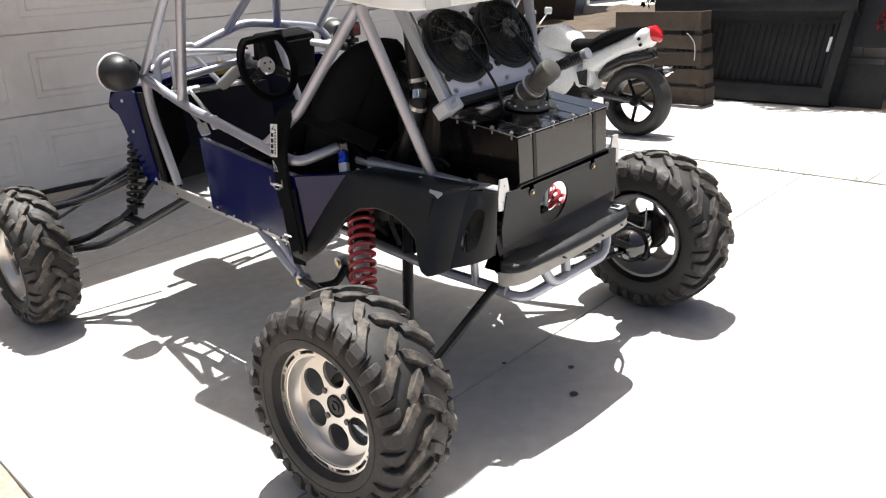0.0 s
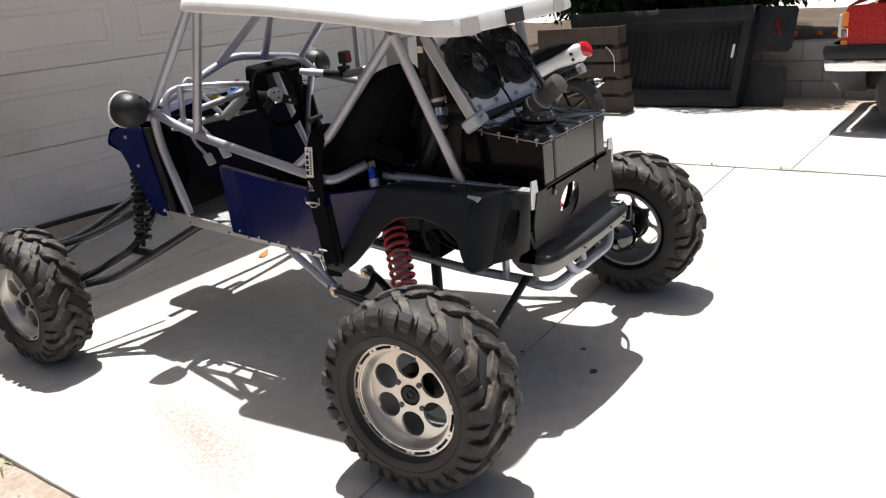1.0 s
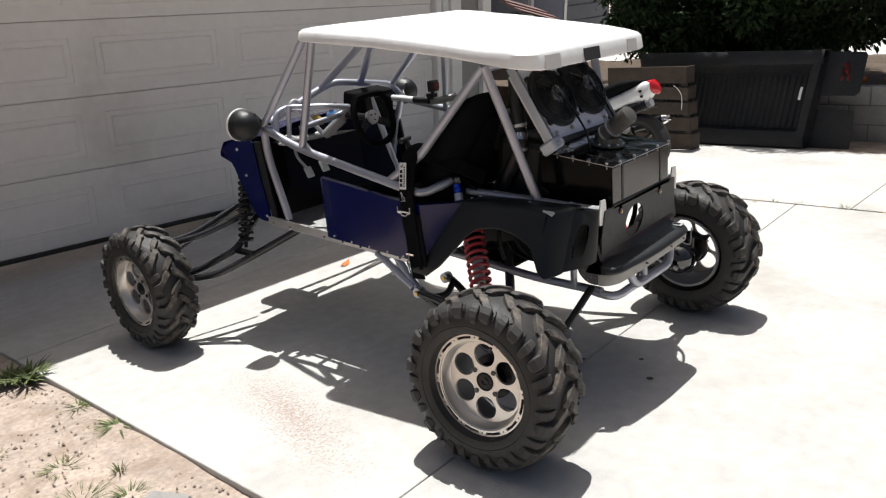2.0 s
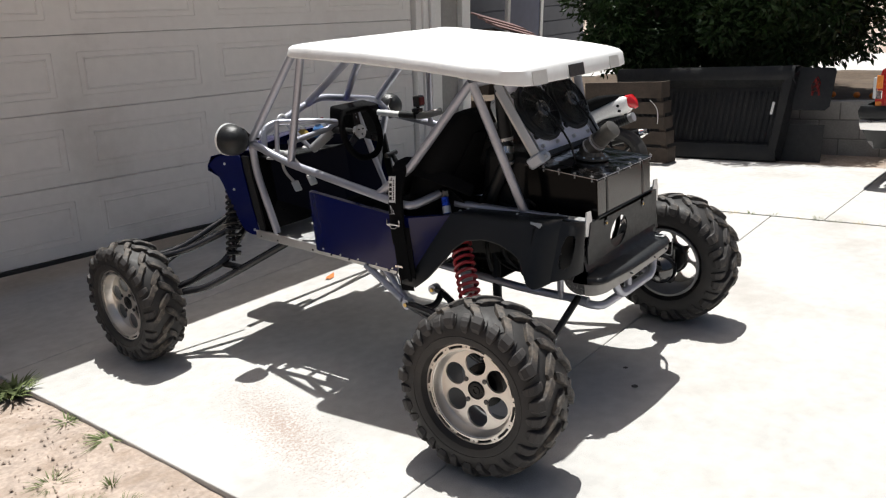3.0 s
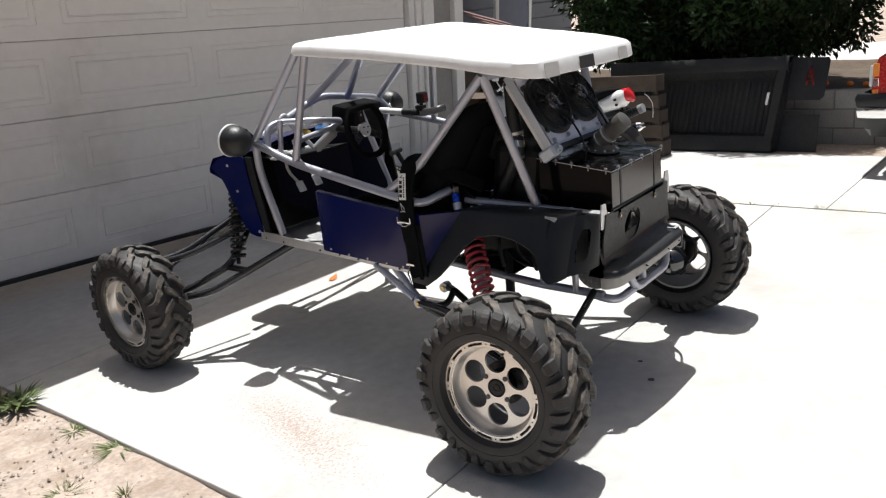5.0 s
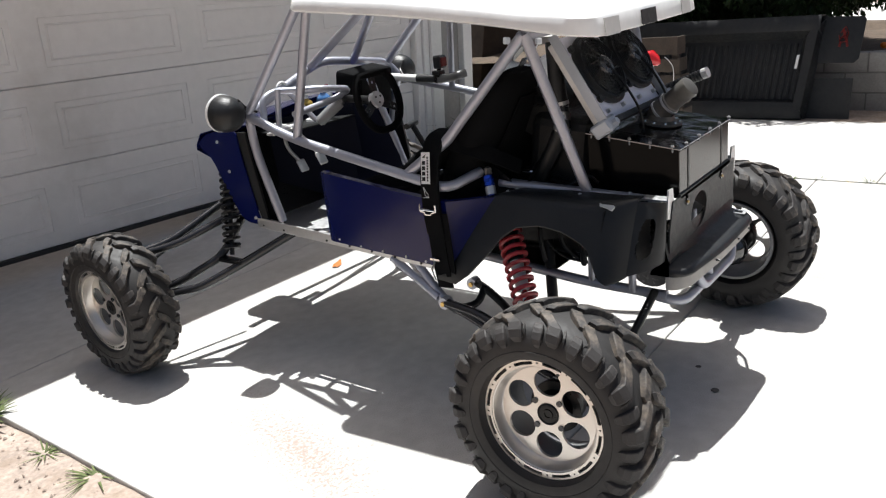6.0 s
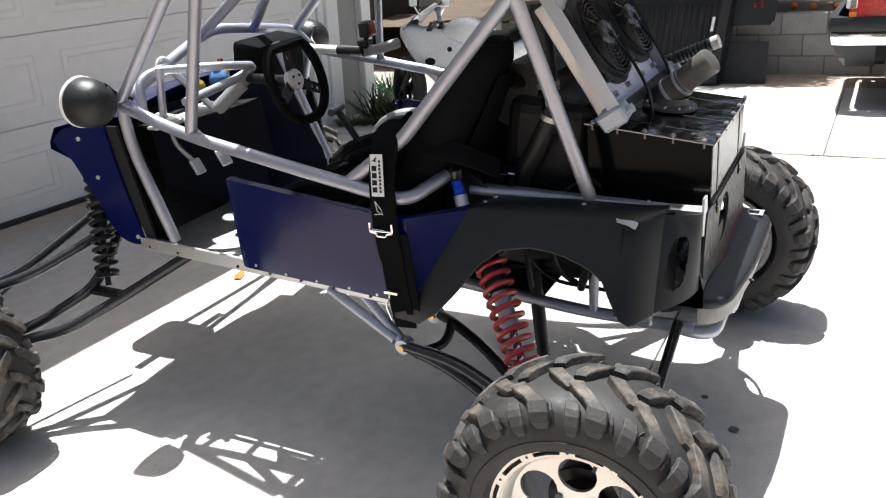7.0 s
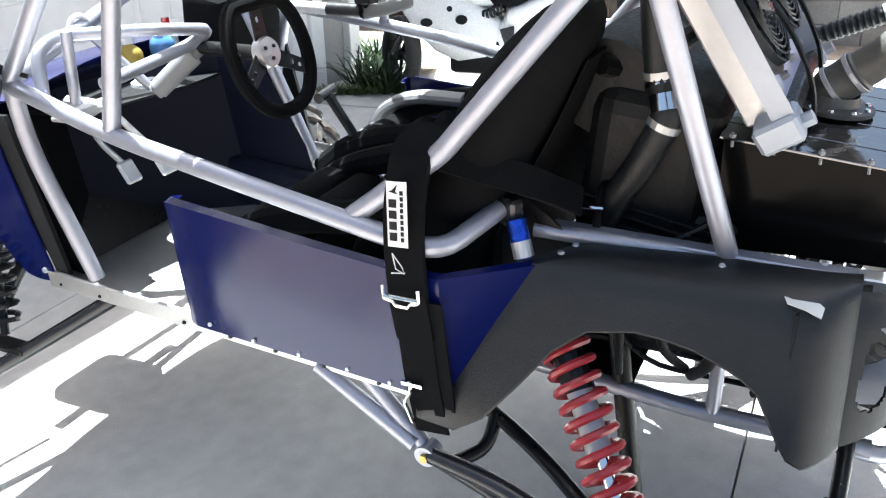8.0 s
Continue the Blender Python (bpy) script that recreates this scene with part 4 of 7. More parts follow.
# ---- radiator with two fans ----
def radiator():
    o = Vector((0.0, 0.130, 1.09))
    up = Vector((0, 0.185, 0.30)).normalized()
    m = axes(o, (1, 0, 0), up)          # local z points to the rear and up
    if (m.to_3x3() @ Vector((0, 0, 1))).y > 0:
        m = axes(o, (-1, 0, 0), up)
    sx = 1 if (m.to_3x3() @ Vector((1, 0, 0))).x > 0 else -1
    H = 0.335
    bm = bmesh.new()
    box(bm, m @ Vector((0, H / 2, -0.03)), (0.46, H, 0.05), m.to_3x3(), bev=0.004)
    core = part("radiator", bm, ALU, buggy, "aluminium radiator leaning under the roof")
    for x in (-0.265, 0.265):
        bm = bmesh.new()
        plate(bm, [(-0.026, 0), (0.026, 0), (0.026, 0.004), (-0.022, 0.004), (-0.022, 0.036), (-0.026, 0.036)], [], H + 0.02, m @ Matrix.Translation((x * sx, H + 0.01, 0.0)) @ pose(0, 0, 0, 90))
        part("side_channel", bm, RAD_PALE, core, "pale grey side channel")
        bm = bmesh.new()
        box(bm, m @ Vector((x * sx, -0.015, 0.0)), (0.075, 0.05, 0.075), m.to_3x3() @ pose(0, 0, 0, 0, 0, 8).to_3x3(), bev=0.007)
        rod(bm, m @ Vector((x * sx, -0.02, 0.03)), m @ Vector((x * sx, -0.02, 0.055)), 0.013, 6)
        part("corner_bracket", bm, RAD_PALE, core, "dull pale corner bracket")
    bm = bmesh.new()
    plate(bm, [(-0.22, 0.0), (0.22, 0.0), (0.22, H), (-0.22, H)], [], 0.003, m)
    part("shroud_sheet", bm, SHROUD, core, "pale shroud sheet")
    bm = bmesh.new()
    box(bm, m @ Vector((0, -0.012, 0.012)), (0.44, 0.024, 0.03), m.to_3x3(), bev=0.003)
    part("lower_lip", bm, BLACK_METAL, core)
    for cx, cy in ((-0.108, 0.180), (0.150, 0.190)):
        f = m @ Matrix.Translation((cx * sx, cy, 0.004))
        bm = bmesh.new()
        lathe(bm, [(0.136, 0.0), (0.138, 0.012), (0.126, 0.016), (0.124, 0.03), (0.118, 0.03), (0.118, 0.004), (0.01, 0.004)], f, 40)
        for k in range(4):
            a = math.radians(45 + 90 * k)
            rod(bm, f @ Vector((0.142 * math.cos(a), 0.142 * math.sin(a), 0.0)), f @ Vector((0.142 * math.cos(a), 0.142 * math.sin(a), 0.014)), 0.014, 8)
        fan = part("radiator_fan", bm, BLACK_PLASTIC, core, "round black electric fan", smooth=True)
        for r in (0.05, 0.062, 0.074, 0.086, 0.098, 0.11):
            bm = bmesh.new()
            tube(bm, [f @ Vector((r * math.cos(k * math.tau / 32), r * math.sin(k * math.tau / 32), 0.034)) for k in range(32)], 0.0022, 5, 0, closed=True)
            part("guard_ring", bm, BLACK_METAL, fan)
        for k in range(12):
            a = k * math.tau / 12
            bm = bmesh.new()
            tube(bm, [f @ Vector((0.04 * math.cos(a), 0.04 * math.sin(a), 0.036)), f @ Vector((0.122 * math.cos(a + 0.35), 0.122 * math.sin(a + 0.35), 0.03))], 0.003, 5, 0)
            part("guard_spoke", bm, BLACK_METAL, fan)
        bm = bmesh.new()
        lathe(bm, [(0.042, 0.012), (0.042, 0.038), (0.038, 0.046), (0.02, 0.048), (0.018, 0.044), (0.001, 0.044)], f, 24)
        part("fan_motor", bm, DARK_STEEL, fan, smooth=True)
        for k in range(8):
            a = k * math.tau / 8
            bb = bmesh.new()
            surface(bb, [[f @ Vector((r * math.cos(a + d), r * math.sin(a + d), z)) for d, z in ((-0.13, 0.012), (0.13, 0.024))] for r in (0.04, 0.075, 0.112)])
            thicken(bb, 0.002)
            part("fan_blade", bb, BLACK_PLASTIC, fan)
        bm = bmesh.new()
        tube(bm, [f @ Vector((0.0, 0.0, 0.045)), f @ Vector((0.03 * sx, -0.09, 0.05)), f @ Vector((0.06 * sx, -0.20, 0.035)), f @ Vector((0.07 * sx, -0.27, 0.0))], 0.005, 6, 0.04)
        part("fan_cable", bm, BLACK_METAL, fan)
    bolts([m @ Vector((x, 0.03, 0.004)) for x in (-0.2, -0.08, 0.06, 0.19)], m.to_3x3() @ Vector((0, 0, 1)), 0.009, 0.014, ALU, core)
    # ribbed hose past the right edge
    pts = rounded([(0.26, 0.20, 1.07), (0.30, 0.12, 1.11), (0.30, -0.02, 1.165)], 0.05, 6)
    fine = []
    for a, b in zip(pts, pts[1:]):
        k = max(1, int((b - a).length / 0.004))
        fine += [a.lerp(b, i / k) for i in range(k)]
    bm = bmesh.new()
    tube(bm, fine, [0.019 + (0.003 if i % 3 == 0 else 0) for i in range(len(fine))], 10, 0)
    hose = part("ribbed_hose", bm, BLACK_PLASTIC, core, "black ribbed hose", smooth=True)
    bm = bmesh.new()
    rod(bm, fine[-1], fine[-1] + (fine[-1] - fine[-2]).normalized() * 0.022, 0.021, 14)
    part("hose_tip", bm, ALU, hose)


radiator()

# ---- running gear ----
def coil(bm, a, b, r, wire, turns, seg=7):
    a, b = Vector(a), Vector(b)
    m = Matrix.Translation(a) @ (b - a).to_track_quat("Z", "Y").to_matrix().to_4x4()
    h = (b - a).length
    n = int(turns * 16)
    tube(bm, [m @ Vector((r * math.cos(i * math.tau / 16), r * math.sin(i * math.tau / 16), h * i / n)) for i in range(n + 1)], wire, seg, 0)


def shock(name, top, bot, r, wire, turns, colour, label, shaft=None):
    top, bot = Vector(top), Vector(bot)
    bm = bmesh.new()
    rod(bm, top, top.lerp(bot, 0.55), r * 0.52, 14)
    rod(bm, top.lerp(bot, 0.5), bot, r * 0.30, 12)
    rod(bm, top.lerp(bot, -0.06), top.lerp(bot, 0.0), r * 0.5, 12)
    sh = part(name, bm, shaft or CHROME, buggy, label, smooth=True)
    bm = bmesh.new()
    coil(bm, top.lerp(bot, 0.03), top.lerp(bot, 0.90), r, wire, turns)
    part("coil_spring", bm, colour, sh, smooth=True)
    for f in (0.0, 0.91):
        bm = bmesh.new()
        rod(bm, top.lerp(bot, f), top.lerp(bot, f + 0.025), r * 1.08, 18)
        part("spring_seat", bm, BLACK_METAL, sh)
    bm = bmesh.new()
    rod(bm, top.lerp(bot, 0.03), top.lerp(bot, 0.30), r * 0.72, 14)
    part("damper_sleeve", bm, BLACK_METAL, sh)
    bm = bmesh.new()
    rod(bm, top.lerp(bot, 0.30), top.lerp(bot, 0.55), r * 0.60, 14)
    part("damper_body", bm, shaft or PALE_METAL, sh, smooth=True)
    return sh


for s in (-1, 1):
    shock("rear_shock", (s * 0.405, 0.462, 0.712), (s * 0.622, 0.240, 0.385), 0.042, 0.0085, 12, RED_SPRING, "chrome damper with red coil spring")
    shock("front_shock", (s * 0.455, 2.00, 0.93), (s * 0.62, 1.885, 0.495), 0.036, 0.0075, 13, BLACK_METAL, "black coil-over damper", BLACK_METAL)
    # rear arms
    ctube("trailing_arm", [(s * 0.54, 0.69, 0.424), (s * 0.57, 0.50, 0.42), (s * 0.60, 0.36, 0.37), (s * 0.70, 0.08, 0.335)], r=0.019, material=ARM_BLACK, bend=0.12)
    ctube("trailing_arm", [(s * 0.535, 0.68, 0.415), (s * 0.56, 0.52, 0.385), (s * 0.62, 0.30, 0.30), (s * 0.70, 0.06, 0.29)], r=0.017, material=ARM_BLACK, bend=0.12)
    ctube("inner_arm", [(s * 0.35, 0.675, 0.437), (s * 0.40, 0.60, 0.45), (s * 0.46, 0.47, 0.42), (s * 0.68, 0.14, 0.34)], r=0.016, material=BLACK_METAL, bend=0.08)
    ctube("inner_arm", [(s * 0.40, 0.60, 0.455), (s * 0.45, 0.60, 0.40), (s * 0.54, 0.66, 0.40)], r=0.015, material=BLACK_METAL, bend=0.05)
    ctube("radius_rod", [(s * 0.235, 0.40, 0.69), (s * 0.258, 0.382, 0.624), (s * 0.358, 0.316, 0.311), (s * 0.37, 0.308, 0.27)], r=0.021, material=BLACK_METAL, bend=0.01)
    ctube("radius_rod", [(s * 0.29, -0.06, 0.50), (s * 0.72, -0.04, 0.265)], r=0.015, material=BLACK_METAL)
    bm = bmesh.new()
    box(bm, (s * 0.70, 0.02, 0.34), (0.05, 0.16, 0.20), bev=0.015)
    part("hub_carrier", bm, BLACK_METAL, buggy)
    # pivots
    for x, y, z in ((0.545, 0.696, 0.424), (0.36, 0.69, 0.436)):
        bm = bmesh.new()
        rod(bm, (s * (x - 0.03), y, z), (s * (x + 0.008), y, z), 0.024, 16)
        pv = part("pivot_lug", bm, SILVER, buggy)
        bm = bmesh.new()
        rod(bm, (s * (x + 0.006), y, z), (s * (x + 0.016), y, z), 0.010, 6)
        part("pivot_bolt", bm, BRASS, pv, "yellow zinc pivot bolt")
    # front arms
    inner = (-0.30, 2.08, 0.74, -0.30, 1.88, 0.72) if s < 0 else (0.06, 2.34, 0.70, 0.06, 2.17, 0.67)
    ctube("upper_arm", [(s * 0.90, 2.26, 0.545), (s * 0.75, 2.18 if s < 0 else 2.28, 0.565), inner[:3]], r=0.018, material=ARM_BLACK, bend=0.08)
    ctube("upper_arm", [(s * 0.90, 2.24, 0.54), (s * 0.75, 2.11 if s < 0 else 2.22, 0.565), inner[3:]], r=0.018, material=ARM_BLACK, bend=0.08)
    ctube("lower_arm", [(s * 0.90, 2.23, 0.345), (s * 0.77, 2.13, 0.375), (s * 0.62, 1.97, 0.475), (s * 0.45, 1.98, 0.62)], r=0.020, material=ARM_BLACK, bend=0.06)
    ctube("lower_arm", [(s * 0.90, 2.20, 0.335), (s * 0.75, 2.00, 0.36), (s * 0.62, 1.82, 0.46), (s * 0.46, 1.58, 0.60)], r=0.020, material=ARM_BLACK, bend=0.06)
    bm = bmesh.new()
    box(bm, (s * 0.62, 1.89, 0.465), (0.05, 0.16, 0.018), bev=0.004)
    part("shock_mount", bm, BLACK_METAL, buggy)
    bm = bmesh.new()
    box(bm, (s * 0.895, 2.25, 0.44), (0.05, 0.07, 0.24), bev=0.012)
    part("steering_knuckle", bm, BLACK_METAL, buggy)
    ctube("tie_rod", [(s * 0.87, 2.27, 0.46), (s * 0.35, 2.20, 0.66)], r=0.009, material=ARM_BLACK)
    # blue reservoir
    bm = bmesh.new()
    a, b = Vector((s * 0.385, 0.548, 0.905)), Vector((s * 0.405, 0.525, 0.838))
    rod(bm, a, b, 0.019, 16)
    rs = part("reservoir", bm, mat("blue_anodised_" + ("a" if s < 0 else "b"), (0.02, 0.07, 0.5), 0.25, metal=0.7), buggy, "blue anodised reservoir", smooth=True)
    bm = bmesh.new()
    rod(bm, a.lerp(b, 0.55), a.lerp(b, 0.98), 0.0197, 16)
    part("reservoir_band", bm, ALU, rs)
    bm = bmesh.new()
    box(bm, (s * 0.36, 0.575, 0.91), (0.03, 0.07, 0.06), pose(0, 0, 0, 0, 0, s * 30).to_3x3(), bev=0.006)
    part("mount_block", bm, DARK_STEEL, buggy)
    bm = bmesh.new()
    plate(bm, [(0.56, 0.935), (0.60, 0.90), (0.54, 0.86), (0.45, 0.855), (0.50, 0.90)], [], s * 0.006, side_plane(s * 0.335))
    part("gusset", bm, BLACK_METAL, buggy)
    bm = bmesh.new()
    plate(bm, [(-0.02, 0.63), (0.03, 0.66), (0.06, 0.60), (0.045, 0.585), (0.0, 0.60)], [], s * 0.008, side_plane(s * 0.30))
    part("frame_tab", bm, ALU, buggy)
    ctube("frame_stay", [(s * 0.165, 0.227, 0.49), (s * 0.125, 0.238, 0.63)], r=0.013)
    bm = bmesh.new()
    plate(bm, [(-0.10, 0.05), (0.0, -0.012), (0.014, 0.0), (0.012, 0.02), (-0.02, 0.04)], [circle(0.004, 8, 0.0, 0.006)], s * 0.006, side_plane(s * 0.135) @ Matrix.Translation((0.235, 0.635, 0)))
    part("stay_tab", bm, ALU, buggy)
    bm = bmesh.new()
    a, b = Vector((s * 0.318, 0.505, 0.868)), Vector((s * 0.290, -0.03, 0.848))
    box(bm, (a + b) / 2, (0.034, (b - a).length, 0.010), axes((0, 0, 0), (1, 0, 0), b - a).to_3x3(), bev=0.003)
    rl = part("rail_strip", bm, SILVER, buggy, "flat silver rail strip")
    bolts([a.lerp(b, f) + Vector((0, 0, 0.004)) for f in (0.08, 0.30, 0.62, 0.9)], (0, 0, 1), 0.006, 0.004, ALU, rl)
    ctube("tail_upright", [(s * 0.30, 0.02, 0.62), (s * 0.30, 0.02, 0.49)], r=0.014)

# narrow front frame that carries the arms and the steering rack
bm = bmesh.new()
box(bm, (-0.06, 2.26, 0.66), (0.26, 0.30, 0.20), pose(0, 0, 0, 6).to_3x3(), bev=0.05, seg=3)
box(bm, (-0.06, 2.10, 0.64), (0.20, 0.40, 0.10), bev=0.02, seg=2)
rod(bm, (-0.30, 2.22, 0.66), (0.20, 2.22, 0.66), 0.022, 12)
part("front_frame", bm, BLACK_METAL, buggy, "black narrow front frame with steering rack", smooth=True)
# right drive shaft with its domed joint cover
for z, dz in ((0.425, 0.360), (0.375, 0.325)):
    ctube("half_shaft", [(0.20, -0.01, z), (0.58, -0.03, dz)], r=0.011, material=DARK_STEEL)
bm = bmesh.new()
lathe(bm, [(0.020, 0.0), (0.045, 0.012), (0.066, 0.035), (0.074, 0.062), (0.076, 0.085), (0.068, 0.088), (0.05, 0.15)], axes((0.535, -0.03, 0.343), (0, 1, 0), (0, 0, 1)), 28)
part("joint_cover", bm, BLACK_GLOSS, buggy, "glossy black domed joint cover", smooth=True)
bm = bmesh.new()
tube(bm, [(0.40, -0.02, 0.47), (0.56, -0.03, 0.462), (0.63, -0.05, 0.415), (0.665, -0.06, 0.40), (0.675, -0.06, 0.49)], 0.0035, 6, 0.03)
part("brake_line", bm, GREY_MATT, buggy, "pale brake line")

# ---- drive train behind the seats ----
def engine():
    bm = bmesh.new()
    box(bm, (0.02, 0.36, 0.74), (0.40, 0.30, 0.26), bev=0.03, seg=2)
    box(bm, (0.03, 0.36, 0.95), (0.44, 0.26, 0.30), pose(0, 0, 0, 8).to_3x3(), bev=0.05, seg=3)
    e = part("engine", bm, ENGINE_BLACK, buggy, "black engine with hoses and clamps")
    for k in range(4):
        bm = bmesh.new()
        box(bm, (0.03, 0.36, 0.80 + 0.022 * k), (0.455, 0.275, 0.007), pose(0, 0, 0, 12).to_3x3(), bev=0.002)
        part("cooling_fin", bm, ENGINE_BLACK, e)
    bm = bmesh.new()
    rod(bm, (-0.17, 0.30, 0.70), (-0.215, 0.30, 0.70), 0.12, 24, 0.11)
    rod(bm, (-0.215, 0.30, 0.70), (-0.225, 0.30, 0.70), 0.10, 24)
    part("clutch_cover", bm, ENGINE_BLACK, e, smooth=True)
    bm = bmesh.new()
    rod(bm, (-0.14, 0.02, 0.53), (0.14, 0.02, 0.53), 0.085, 20)
    box(bm, (0.0, 0.10, 0.57), (0.2, 0.18, 0.16), bev=0.03, seg=2)
    part("gearbox", bm, DARK_STEEL, e, smooth=True)
    bm = bmesh.new()
    tube(bm, [(-0.17, 0.36, 1.36), (-0.18, 0.35, 1.22), (-0.185, 0.335, 1.12), (-0.208, 0.316, 1.068), (-0.215, 0.36, 0.97), (-0.21, 0.42, 0.88), (-0.20, 0.46, 0.78)], 0.030, 14, 0.05)
    h = part("coolant_hose", bm, BLACK_PLASTIC, e, "thick black coolant hose", smooth=True)
    for p, d in (((-0.183, 0.338, 1.140), (0, 0.15, 1)), ((-0.209, 0.322, 1.052), (0.05, -0.4, 1))):
        bm = bmesh.new()
        d = Vector(d).normalized()
        rod(bm, Vector(p) - d * 0.007, Vector(p) + d * 0.007, 0.0325, 16)
        part("hose_clamp", bm, ALU, h, "steel hose clamp")
    bm = bmesh.new()
    rod(bm, (-0.193, 0.328, 1.103), (-0.204, 0.320, 1.075), 0.0318, 16)
    rod(bm, (-0.184, 0.337, 1.126), (-0.187, 0.334, 1.118), 0.0315, 16)
    part("hose_joint", bm, CHROME, h, "chrome hose joint", smooth=True)
    for pts, r in (([(-0.18, 0.45, 1.15), (-0.1, 0.40, 1.12), (0.1, 0.35, 1.15), (0.2, 0.25, 1.2)], 0.02), ([(0.2, 0.5, 0.8), (0.22, 0.3, 0.9), (0.2, 0.2, 1.05)], 0.02), ([(-0.28, 0.30, 0.84), (-0.25, 0.20, 0.90), (-0.22, 0.18, 0.86)], 0.006), ([(-0.3, 0.42, 0.87), (-0.2, 0.44, 0.93), (-0.1, 0.42, 0.88)], 0.008), ([(-0.28, 0.10, 0.60), (-0.2, 0.25, 0.56), (-0.25, 0.45, 0.60), (-0.28, 0.6, 0.57)], 0.008), ([(-0.29, 0.5, 0.8), (-0.26, 0.42, 0.68), (-0.29, 0.32, 0.58), (-0.25, 0.12, 0.55)], 0.006)):
        bm = bmesh.new()
        tube(bm, pts, r, 8, 0.06)
        part("cable", bm, BLACK_METAL, e, smooth=True)
    bm = bmesh.new()
    rod(bm, (-0.16, 0.45, 1.10), (0.20, 0.45, 1.10), 0.095, 20)
    part("air_box", bm, ENGINE_BLACK, e, smooth=True)
    bm = bmesh.new()
    rod(bm, (-0.29, 0.455, 0.905), (-0.288, 0.41, 0.905), 0.004, 6)
    part("bright_pin", bm, CHROME, e)


engine()

for s in (-1, 1):
    sheet("wheel_well_liner", [[(s * 0.315, 0.62, 0.62), (s * 0.33, 0.60, 0.86)], [(s * 0.285, 0.40, 0.635), (s * 0.30, 0.40, 0.85)], [(s * 0.275, 0.14, 0.68), (s * 0.29, 0.12, 0.835)]], 0.004, ENGINE_BLACK, "black inner wheel-well liner")
    bm = bmesh.new()
    box(bm, (s * 0.14, 0.33, 0.625), (0.20, 0.34, 0.09), bev=0.02, seg=2)
    rod(bm, (s * 0.20, 0.10, 0.585), (s * 0.21, 0.50, 0.60), 0.022, 10)
    part("sump", bm, ENGINE_BLACK, buggy)
    for k in range(5):
        rnd = random.Random(300 + k + (s > 0) * 20)
        pts = [(s * rnd.uniform(0.25, 0.34), 0.05 + 0.11 * k, 0.80), (s * rnd.uniform(0.30, 0.38), 0.08 + 0.10 * k + rnd.uniform(-0.05, 0.05), rnd.uniform(0.62, 0.70)), (s * rnd.uniform(0.24, 0.33), 0.12 + 0.09 * k + rnd.uniform(-0.06, 0.06), rnd.uniform(0.54, 0.60))]
        ctube("wiring_hose", pts, r=rnd.uniform(0.006, 0.013), material=ENGINE_BLACK, bend=0.08)
# firewall behind the seats
sheet("firewall", [[(-0.36, 0.66, 0.60), (0.36, 0.66, 0.60)], [(-0.36, 0.60, 0.86), (0.36, 0.60, 0.86)], [(-0.31, 0.50, 1.06), (0.31, 0.50, 1.06)], [(-0.27, 0.45, 1.18), (0.27, 0.45, 1.18)]], 0.004, FABRIC, "black firewall panel")
sheet("skid_plate", [[(-0.28, 0.70, 0.545), (0.28, 0.70, 0.545)], [(-0.28, 0.34, 0.52), (0.28, 0.34, 0.52)]], 0.004, BLACK_METAL)

# ---- cabin ----
def loft(rows, n=24, p=0.88):
    """A closed body through level sections (x, y, z, half width, half depth)."""
    bm = bmesh.new()
    g = []
    for x, y, z, hw, hd in rows:
        g.append([(x + hw * math.copysign(abs(math.cos(a)) ** p, math.cos(a)), y + hd * math.copysign(abs(math.sin(a)) ** p, math.sin(a)), z) for a in [k * math.tau / n for k in range(n)]])
    surface(bm, g, closed=True)
    bm.verts.ensure_lookup_table()
    bm.faces.new(bm.verts[:n])
    bm.faces.new(bm.verts[-n:])
    return bm


